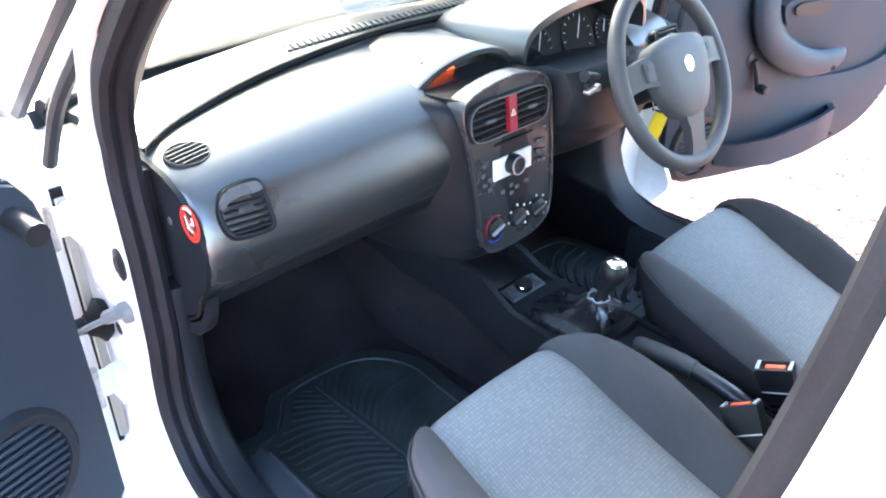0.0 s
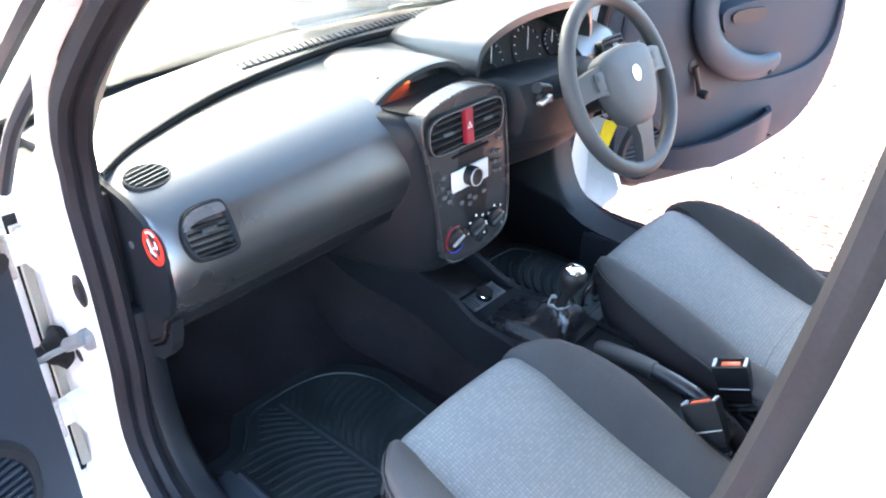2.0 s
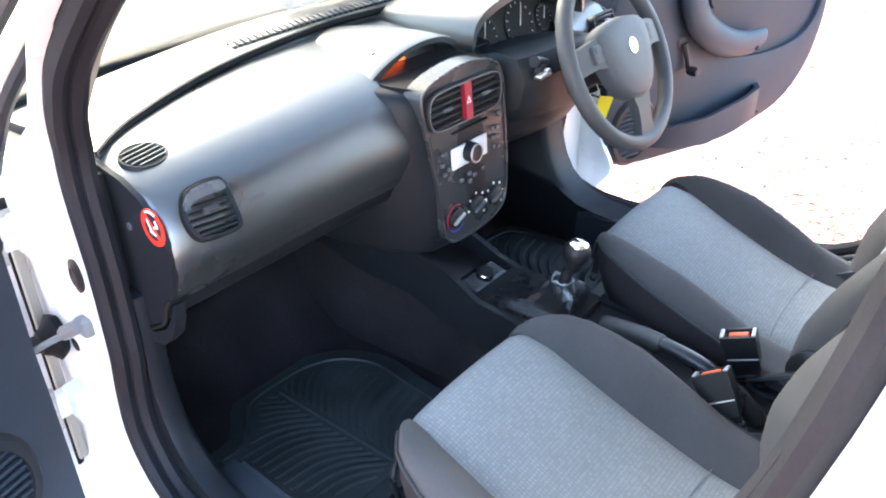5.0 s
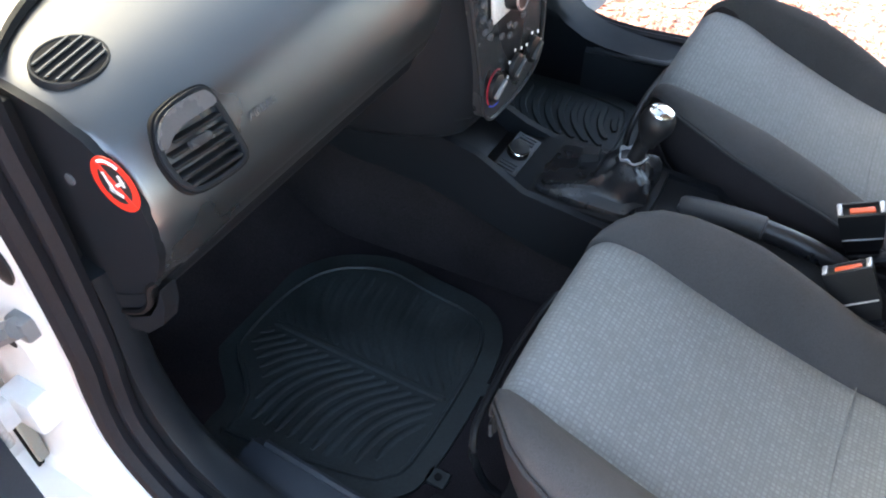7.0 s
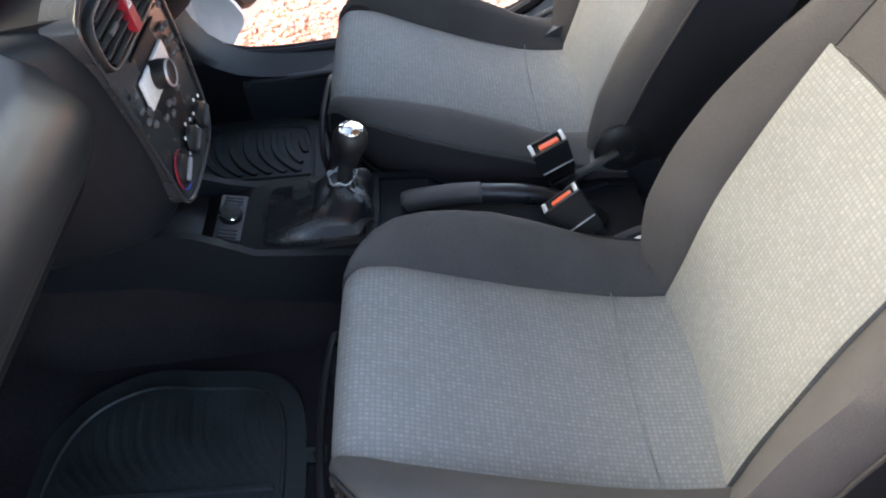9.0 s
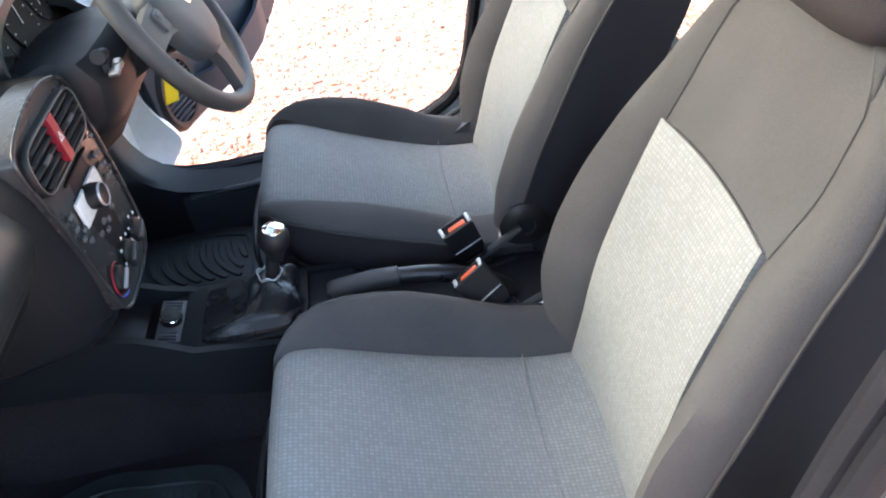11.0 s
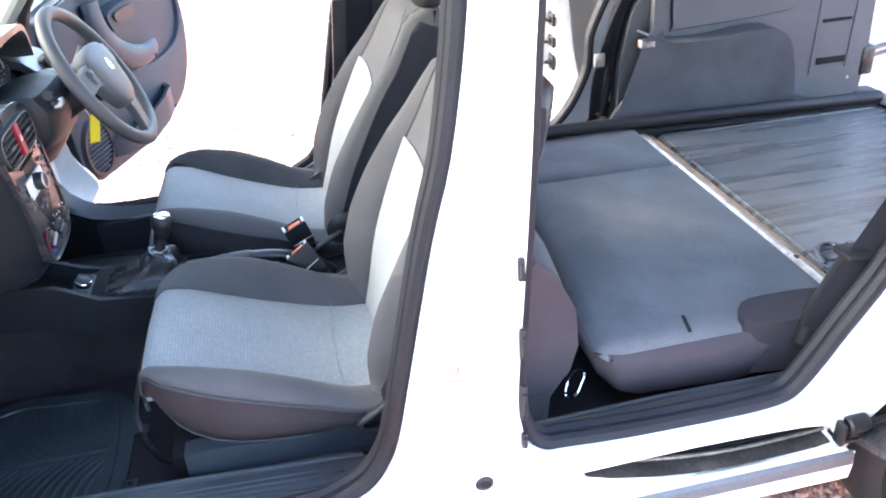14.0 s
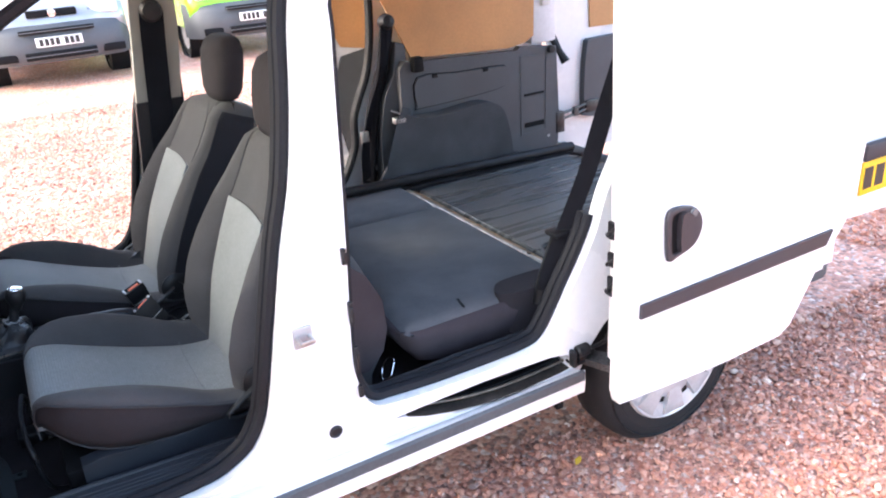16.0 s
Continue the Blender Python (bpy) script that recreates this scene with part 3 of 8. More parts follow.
    part("wheel_arch_liner", loft([[(2.25 + r * math.cos(radians(a)), Y(y), 0.28 + r * math.sin(radians(a))) for r, y in ((0.345, 0.10), (0.345, 0.33), (0.365, 0.33), (0.365, 0.10))] for a in range(0, 181, 12)]), SOCKET, van, "black wheel arch liner")
part("roof", bevelled(loft([[(0.88, 0.18, 1.66), (1.1, 0.10, 1.69), (2.85, 0.10, 1.72), (2.96, 0.2, 1.68)], [(0.80, 0.5, 1.69), (1.1, 0.5, 1.76), (2.85, 0.5, 1.79), (2.98, 0.5, 1.73)],
                            [(0.78, MID, 1.70), (1.1, MID, 1.775), (2.85, MID, 1.80), (2.98, MID, 1.74)],
                            [(0.80, 1.23, 1.69), (1.1, 1.23, 1.76), (2.85, 1.23, 1.79), (2.98, 1.23, 1.73)], [(0.88, 1.55, 1.66), (1.1, 1.63, 1.69), (2.85, 1.63, 1.72), (2.96, 1.53, 1.68)]]), 0.0), WHITE, van)
part("roof_lining", box(0.92, 2.9, 0.16, 1.57, 1.635, 1.655, 0.004), PILLARTRIM, van)
part("bonnet", loft([[(x, y, 0.93 + (x + 0.9) * lift - 0.10 * ((y - MID) / 0.80) ** 4) for y in np.linspace(0.06, 1.67, 13)] + [(x, y, 0.80) for y in np.linspace(1.67, 0.06, 13)]
                     for x, lift in ((-1.12, -0.2), (-1.0, 0.05), (-0.8, 0.16), (-0.6, 0.165), (-0.36, 0.165))]), WHITE, van)
part("front_bumper", loft([[(x, y, z) for z, x in ((0.30, -1.12 + b), (0.55, -1.20 + b), (0.62, -1.19 + b), (0.80, -1.10 + b), (0.80, -0.9), (0.30, -0.9))] for y, b in ((0.06, 0.16), (0.3, 0.04), (MID, 0.0), (1.43, 0.04), (1.67, 0.16))]), WHITE, van)
part("cowl", loft([[(-0.42, y, 1.015 - c), (-0.22 + d, y, 1.055 - c), (-0.20 + d, y, 1.03 - c), (-0.40, y, 0.99 - c)] for y, c, d in ((0.15, 0.0, 0.10), (0.4, 0.0, 0.055), (MID, -0.005, -0.04), (1.33, 0.0, 0.055), (1.58, 0.0, 0.10))]), BLACK, van)
# windscreen, a curved pane, with its black border
ws = []
for s in np.linspace(0, 1, 7):
    row = []
    for y in np.linspace(0.17, 1.56, 11):
        b = ((y - MID) / 0.70) ** 2
        row.append((-0.245 + 0.13 * b + s * (1.04 - 0.05 * b), y, 1.045 + s * 0.64 + 0.02 * math.sin(s * math.pi)))
    ws.append(row)
pane = bmesh.new()
top = [[pane.verts.new(p) for p in r] for r in ws]
bot = [[pane.verts.new((p[0] + 0.003, p[1], p[2] - 0.004)) for p in r] for r in ws]
for i in range(6):
    for j in range(10):
        pane.faces.new((top[i][j], top[i + 1][j], top[i + 1][j + 1], top[i][j + 1]))
        pane.faces.new((bot[i][j], bot[i][j + 1], bot[i + 1][j + 1], bot[i + 1][j]))
for i in range(6):
    pane.faces.new((top[i][0], bot[i][0], bot[i + 1][0], top[i + 1][0]))
    pane.faces.new((top[i][10], top[i + 1][10], bot[i + 1][10], bot[i][10]))
for j in range(10):
    pane.faces.new((top[0][j], top[0][j + 1], bot[0][j + 1], bot[0][j]))
    pane.faces.new((top[6][j], bot[6][j], bot[6][j + 1], top[6][j + 1]))
part("windscreen", pane, SCREEN, van)
for j, nm in ((0, "screen_trim"), (10, "screen_trim")):
    dy = -0.03 if j == 0 else 0.03
    part(nm, tube(smooth_line([(ws[i][j][0] - 0.015, ws[i][j][1] + dy, ws[i][j][2] + 0.01) for i in range(7)], 3), 0.013, 6), RUBBER, van, "black windscreen edge trim")
part("screen_trim", tube([(ws[0][j][0] + 0.012, ws[0][j][1], ws[0][j][2] + 0.012) for j in range(11)], 0.020, 8), RUBBER, van, "black band along the foot of the windscreen")
part("firewall", box(-0.36, -0.30, 0.14, 1.59, 0.36, 1.0, 0.0), SOCKET, van)

# floor pan: front carpet with its toe board, rear footwell and load floor
floor_line = [(-0.30, 0.72), (-0.16, 0.60), (-0.02, 0.44), (0.05, 0.395), (0.12, 0.382), (1.15, 0.382), (1.20, 0.405), (2.03, 0.405), (2.036, 0.565), (2.96, 0.565)]
part("floor_carpet", loft([[(x, y, z) for x, z in floor_line] + [(x, y, z - 0.03) for x, z in reversed(floor_line)] for y in (0.20, 0.5, MID, 1.23, 1.53)], True), CARPET, van, "black-brown fitted carpet", sharp=60)
part("underbody", box(-0.3, 2.97, 0.19, 1.54, 0.27, 0.34, 0.01), SOCKET, van)
part("rear_sill_step", box(2.93, 3.02, 0.14, 1.59, 0.42, 0.565, 0.01), BLACK, van)
part("rear_bumper", box(3.0, 3.10, 0.10, 1.63, 0.34, 0.545, 0.02), BUMPER, van)

# sill trims, ribbed
def ribbed_sill(name, x0, x1, y0, y1, z, k, fall):
    Y = side(k)
    b = [prism([(Y(y0), z - 0.03), (Y(y0), z), (Y(y0 + 0.018), z + 0.006), (Y(y1 - 0.012), z + 0.010), (Y(y1), z - 0.002), (Y(y1 + 0.006), fall), (Y(y1 - 0.02), fall), (Y(y1 - 0.02), z - 0.03)], "x", x0, x1, 0.003)]
    b.append(tube([(x0 + 0.02, Y(y1 - 0.006), z + 0.006), ((x0 + x1) / 2, Y(y1 - 0.004), z + 0.010), (x1 - 0.02, Y(y1 - 0.006), z + 0.006)], 0.007, 8))
    n = 5
    for i in range(n):
        y = y0 + 0.022 + (y1 - y0 - 0.05) * i / (n - 1)
        b.append(box(x0 + (x1 - x0) * 0.35, x1 - 0.06, Y(y - 0.003), Y(y + 0.003), z + 0.004, z + 0.0105, 0.0012, 1))
    return part(name, toed(merged(*b), k), SILLTRIM, van, "ribbed dark plastic sill trim")


for k in (0, 1):
    ribbed_sill("sill_trim", 0.30, 1.02, 0.132, 0.235, 0.482, k, 0.385)
    if k == 0:
        part("sill_lip", tube(smooth_line([(0.618, 0.228, 0.470), (0.622, 0.240, 0.484), (0.66, 0.246, 0.487), (0.80, 0.245, 0.487), (0.95, 0.240, 0.487), (0.99, 0.230, 0.487), (1.01, 0.212, 0.485)], 5), 0.006, 8), SILLTRIM, van, "raised plastic lip along the sill trim")
    ribbed_sill("sliding_sill_trim", 1.31, 1.90, 0.118, 0.192, 0.512, k, 0.41)
    Y = side(k)
    # kick panel below the dash end, swelling into the sill
    kick = round_line([(-0.1, 0.386), (0.3, 0.386), (0.78, 0.386), (0.80, 0.44), (0.79, 0.486), (0.60, 0.488), (0.43, 0.494), (0.31, 0.514), (0.228, 0.572), (0.190, 0.66), (0.178, 0.75), (0.18, 0.83), (0.17, 0.86), (0.0, 0.86), (-0.1, 0.84)], 2)
    if k == 0:
        kick = round_line([(-0.1, 0.386), (0.3, 0.386), (0.60, 0.386), (0.62, 0.44), (0.60, 0.484), (0.50, 0.487), (0.40, 0.497), (0.325, 0.520), (0.268, 0.575), (0.244, 0.66), (0.246, 0.75), (0.25, 0.83), (0.22, 0.86), (0.0, 0.86), (-0.1, 0.84)], 2)
    part("kick_panel", toed(loft([[(x - d, Y(y), z) for x, z in kick] for y, d in (((0.136, 0.0), (0.160, -0.004), (0.215, 0.0), (0.234, 0.014)) if k else ((0.136, 0.0), (0.150, -0.004), (0.172, 0.004), (0.182, 0.02)))]), k), DASH_LOW, van, "plastic kick panel running into the sill, shade in its colour", sharp=60)
# stamped details on the near side
part("rail_channel", merged(box(1.26, 1.93, 0.134, 0.20, 0.41, 0.505, 0.0), box(1.42, 1.93, 0.075, 0.134, 0.41, 0.424, 0.0)), SOCKET, van, "dark channel of the sliding door")
CHANNEL = [(1.39, 0.489), (1.44, 0.470), (1.531, 0.4485), (1.613, 0.4365), (1.675, 0.4315), (1.743, 0.4305), (1.863, 0.4345), (1.897, 0.439)]
# thin dark brown sheet added over the white floor of the slot
part("channel_floor", loft([[(x, 0.0605, z + 0.0015), (x, 0.126, z + 0.0015), (x, 0.126, z - 0.004), (x, 0.0605, z - 0.004)] for x, z in CHANNEL]), CHANNEL_BROWN, van, "dark brown lining on the floor of the door channel")
part("slide_rail", tube(smooth_line([(x + 0.03, 0.120, z + 0.034 - 0.008 * (x - 1.4)) for x, z in CHANNEL], 3), 0.011, 8, flat=0.6), GREASE, van, "greasy steel lower door rail")
part("slide_rail", tube(smooth_line([(x + 0.02, 0.092, z + 0.012) for x, z in CHANNEL], 3), 0.0042, 6), RAILWORN, van, "worn brown edge of the door rail")
part("channel_lip", tube(smooth_line([(x, 0.108, z + 0.010) for x, z in CHANNEL], 3), 0.006, 6), SOCKET, van)
part("rubber_plug", lathe([(0.0, -0.004), (0.016, -0.004), (0.017, 0.0), (0.011, 0.003), (0.009, 0.001), (0.0, 0.001)], 20, pose(1.20, 0.0585, 0.528, 90)), BLACK, van, "black rubber plug")
for k in (0,):
    st = part("door_striker", merged(box(1.135, 1.178, 0.054, 0.0597, 0.775, 0.825, 0.003), ), SILVER, van, "bright door striker on a white plate")
    part("striker_loop", tube([(1.142, 0.056, 0.80), (1.142, 0.026, 0.80), (1.170, 0.026, 0.80), (1.170, 0.056, 0.80)], 0.0055, 8), STEEL, st)
# stop pads of the sliding door along the middle pillar's rear edge
for z, h in ((0.96, 0.05), (0.82, 0.075), (0.70, 0.09), (0.615, 0.04)):
    part("buffer", merged(box(1.268, 1.279, 0.050, 0.061, z - h * 0.4, z + h * 0.4, 0.003), box(1.270, 1.277, 0.044, 0.051, z - h / 4, z + h / 4, 0.002)), BLACK, van)
# hinge face of the front pillar, near side
part("gutter_strip", tube(smooth_line([(0.56, 0.10, 1.43), (0.45, 0.10, 1.345), (0.335, 0.10, 1.265), (0.20, 0.10, 1.16), (0.10, 0.10, 1.045)], 5), 0.011, 8), RUBBER, van, "grey rubber gutter strip")
part("pillar_stop", lathe([(0.0, -0.003), (0.021, -0.003), (0.023, 0.002), (0.012, 0.006), (0.010, 0.003), (0.0, 0.003)], 20, pose(0.209, 0.126, 0.903, 90) @ Matrix.Diagonal((0.8, 1.25, 1, 1))), BLACK, van, "black rubber stop pad")
for x, z in ((0.13, 0.865), (0.125, 0.74)):
    part("pillar_hole", lathe([(0.0, 0), (0.012, 0), (0.012, 0.003), (0.0, 0.003)], 16, pose(x, 0.1315, z, 90)), SOCKET, van)
for z in (0.945, 0.625):
    h = part("door_hinge", merged(box(0.085, 0.140, 0.100, 0.134, z - 0.030, z + 0.030, 0.006), box(0.080, 0.104, 0.066, 0.110, z - 0.024, z + 0.024, 0.006)), WHITE_IN, van, "white painted door hinge")
    part("hinge_pin", lathe([(0.0, -0.04), (0.009, -0.04), (0.009, 0.04), (0.0, 0.04)], 12, pose(0.098, 0.075, z)), STEEL, h)
part("check_strap", merged(tube([(0.196, 0.120, 0.814), (0.155, 0.08, 0.786), (0.13, 0.05, 0.766)], 0.008, 8, flat=0.6), box(0.182, 0.212, 0.112, 0.134, 0.796, 0.826, 0.006), tube([(0.172, 0.10, 0.80), (0.205, 0.112, 0.822)], 0.012, 8)), SATIN, van, "dull steel door check strap")
part("wing_edge_gap", box(0.039, 0.043, 0.104, 0.124, 0.44, 0.98, 0.0), SOCKET, van, "dark joint behind the front wing")
part("pillar_edge_strip", box(0.0455, 0.053, 0.106, 0.1235, 0.46, 0.965, 0.002, 1), PILLARTRIM, van, "beige sealed panel edge")
part("wiring_boot", merged(moved(lathe([(0.0, -0.02), (0.020, -0.018), (0.030, -0.004), (0.034, 0.006), (0.022, 0.018), (0.016, 0.03), (0.0, 0.032)], 20), pose(0.085, 0.120, 0.745, 90) @ Matrix.Diagonal((0.8, 1.3, 1, 1))), tube([(0.085, 0.10, 0.745), (0.07, 0.06, 0.74), (0.065, 0.02, 0.735)], [0.016, 0.014, 0.02], 10)), SOCKET, van, "black rubber boot of the door wiring")


# ---------------------------------------------------------------- front doors
def front_door(k):
    """An open front door, built in its own plane: s from the hinges, n towards the cabin."""
    o = Vector((0.235, 1.68, 0)) if k else Vector((0.172, 0.004, 0))
    a = radians(71.1 if k else 75)
    sx = Vector((math.cos(a), math.sin(a) if k else -math.sin(a), 0))
    nx = Vector((math.sin(a), -math.cos(a) if k else math.cos(a), 0))
    M = Matrix(((sx.x, nx.x, 0, o.x), (sx.y, nx.y, 0, o.y), (0, 0, 1, 0), (0, 0, 0, 1)))
    door = thing("front_door", "open white front door with a dark grey inner card" if k else "open white front door seen from its dark inner side", "door", "front doors", at=tuple(o + sx * 0.4 + Vector((0, 0, 0.45))))

    def P(name, bm, mat, parent=None, label=""):
        return part(name, moved(bm, M), mat, parent or door, label)

    card_line = round_line([(-0.052, 0.50), (-0.045, 0.445), (0.02, 0.425), (0.34, 0.435), (0.60, 0.45), (0.75, 0.50), (0.88, 0.56), (0.965, 0.66), (1.0, 0.80), (1.0, 0.95), (0.97, 1.07), (0.90, 1.14), (0.5, 1.15), (0.08, 1.09), (-0.04, 1.03), (-0.05, 0.80)])
    if k:
        card_line = round_line([(0.003, 0.62), (0.02, 0.555), (0.10, 0.515), (0.34, 0.505), (0.55, 0.505), (0.70, 0.54), (0.80, 0.572), (0.875, 0.625), (0.94, 0.715), (0.972, 0.84), (0.967, 0.96), (0.94, 1.07), (0.87, 1.14), (0.5, 1.15), (0.08, 1.09), (0.0, 1.03), (-0.005, 0.80)])
    P("door_card", bevelled(prism(card_line, "y", -0.06 if k else -0.03, 0.0), 0.014, 3, 50), DOORCARD, None, "dark grey moulded door card")
    shell_line = round_line([(-0.10, 0.47), (0.1, 0.425), (0.6, 0.42), (0.85, 0.47), (0.98, 0.60), (1.025, 0.80), (1.02, 0.97), (0.99, 1.09), (0.94, 1.165), (0.5, 1.175), (0.05, 1.11), (-0.08, 1.04), (-0.11, 0.75)])
    if k == 0:
        shell_line = [(max(a_, -0.035), max(b_, 0.45 + 0.1 * max(a_ - 0.5, 0))) for a_, b_ in shell_line]
    P("door_shell", bevelled(prism(shell_line, "y", -0.115, -0.058 if k else -0.028), 0.014, 3, 50), WHITE, None, "white steel door shell")
    # window frame and glass
    fr = smooth_line([(-0.05, -0.06, 1.08), (0.14, -0.05, 1.26), (0.36, -0.035, 1.44), (0.56, -0.02, 1.54), (0.80, -0.01, 1.56), (0.92, -0.015, 1.50), (0.955, -0.04, 1.30), (0.95, -0.06, 1.14)], 6)
    P("window_frame", tube(fr, 0.026, 8), WHITE, None, "white window frame")
    if k:
        P("window_seal", tube([p + Vector((0, 0.02, 0)) for p in fr], 0.016, 6), RUBBER)
    gl = [(p.x, p.z) for p in fr]
    pn = P("window_pane", prism(gl, "y", -0.052, -0.047), GLASS)
    pn.visible_shadow = False
    # upper insert, arm swoosh, pull and catch
    recess = round_line([(0.245, 1.07), (0.250, 1.0), (0.275, 0.93), (0.33, 0.875), (0.405, 0.825), (0.50, 0.790), (0.62, 0.772), (0.75, 0.775), (0.86, 0.80), (0.925, 0.86), (0.94, 0.95), (0.915, 1.06), (0.70, 1.10), (0.40, 1.09)], 3)
    P("card_panel", bevelled(holed(offset(card_line, 0.004), [recess], "y", -0.01, 0.016), 0.007, 2, 50), DOORCARD, None, "moulded card round a recessed armrest")
    pull = smooth_line([(0.285, 0.026, 1.075), (0.288, 0.032, 1.0), (0.32, 0.038, 0.93), (0.375, 0.044, 0.882), (0.445, 0.048, 0.848), (0.52, 0.048, 0.833), (0.585, 0.046, 0.836), (0.640, 0.040, 0.850)], 5)
    P("pull_handle", tube(pull, [lerp([(0, 0.046), (0.5, 0.046), (0.85, 0.036), (0.95, 0.026), (1.0, 0.012)], i / (len(pull) - 1)) for i in range(len(pull))], 14, flat=0.55, up=(0, 1, 0)), DOORPULL, None, "curved grey pull handle")
    ct = P("catch_surround", bevelled(prism(round_line([(0.35, 1.03), (0.34, 0.985), (0.38, 0.955), (0.51, 0.965), (0.54, 1.0), (0.52, 1.04)]), "y", 0.004, 0.054), 0.006, 2, 50), DOORCARD)
    P("catch_lever", bevelled(prism(round_line([(0.38, 1.02), (0.375, 0.99), (0.45, 0.98), (0.505, 0.99), (0.50, 1.02)]), "y", 0.046, 0.062), 0.005, 2, 50), BLACK, ct)
    # window winder
    wd = P("window_winder", lathe([(0.0, 0), (0.024, 0), (0.022, 0.018), (0.012, 0.022), (0.0, 0.022)], 20, pose(0.285, 0.0, 0.865, -90)), BLACK)
    P("winder_arm", merged(tube([(0.285, 0.024, 0.865), (0.30, 0.03, 0.82), (0.31, 0.032, 0.785)], [0.011, 0.008, 0.009], 8), lathe([(0.0, 0), (0.013, 0), (0.015, 0.02), (0.011, 0.034), (0.0, 0.036)], 14, pose(0.312, 0.032, 0.782, -90))), BLACK, wd)
    P("card_screw", lathe([(0.0, 0), (0.008, 0), (0.008, 0.004), (0.0, 0.004)], 10, pose(0.575, 0.062, 0.815, -90)), SOCKET)
    # bin along the foot of the card
    bin_up = 0.045 if k else 0.0
    bin_bm = holed([(0.27, 0.0), (0.26, 0.03), (0.30, 0.062), (0.45, 0.075), (0.62, 0.072), (0.71, 0.055), (0.742, 0.02), (0.742, 0.0)], [[(0.285, 0.006), (0.29, 0.03), (0.32, 0.050), (0.45, 0.062), (0.62, 0.060), (0.70, 0.044), (0.725, 0.006)]], "z", 0.495, 0.60)
    for v in bin_bm.verts:
        if v.co.z > 0.55:
            v.co.z += 0.05 * min(max((v.co.x - 0.42) / 0.3, 0), 1) - 0.02
        else:
            v.co.z += 0.045 * min(max((v.co.x - 0.50) / 0.24, 0), 1) + 0.02 * min(max((0.40 - v.co.x) / 0.12, 0), 1)
    P("door_bin", moved(bin_bm, Matrix.Translation((-bin_up * 1.5, 0, bin_up))), DOORCARD, None, "open storage bin")
    P("bin_floor", moved(loft([[(0.29, y, 0.51 + d), (0.42, y, 0.495 + d), (0.52, y, 0.50 + d), (0.73, y, 0.535 + d)] for y, d in ((0.002, 0.0), (0.055, 0.0), (0.055, 0.008), (0.002, 0.008))], loop=True, closed=False), Matrix.Translation((-bin_up * 1.5, 0, bin_up))), DASH_LOW)
    # speaker
    SPX = 0.116 if k else 0.10
    sp = P("speaker_ring", lathe([(0.0, -0.004), (0.108, -0.004), (0.112, 0.012), (0.100, 0.026), (0.086, 0.026), (0.083, 0.012), (0.0, 0.012)], 32, pose(SPX, 0.002, 0.626, -90) @ Matrix.Diagonal((0.86, 1.0, 1, 1))), DASH_LOW)
    for i in range(11):
        z = -0.075 + i * 0.015
        w = 0.083 * math.sqrt(max(0, 1 - (z / 0.085) ** 2)) * 0.86
        P("grille_slat", box(SPX - w, SPX + w, 0.018, 0.026, 0.626 + z - 0.0035, 0.626 + z + 0.0035, 0.0015, 1), DOORCARD, sp)
    P("card_crease", tube([(-0.045, 0.001, 0.765), (0.10, 0.002, 0.70), (0.26, 0.002, 0.66)], 0.0035, 6), SOCKET)
    if k == 0:
        P("mirror_adjuster", merged(tube([(0.0, 0.0, 1.02), (0.0, 0.03, 1.015), (0.005, 0.075, 1.01)], [0.02, 0.016, 0.018], 10)), BLACK)
    return door


front_door(0)
front_door(1)


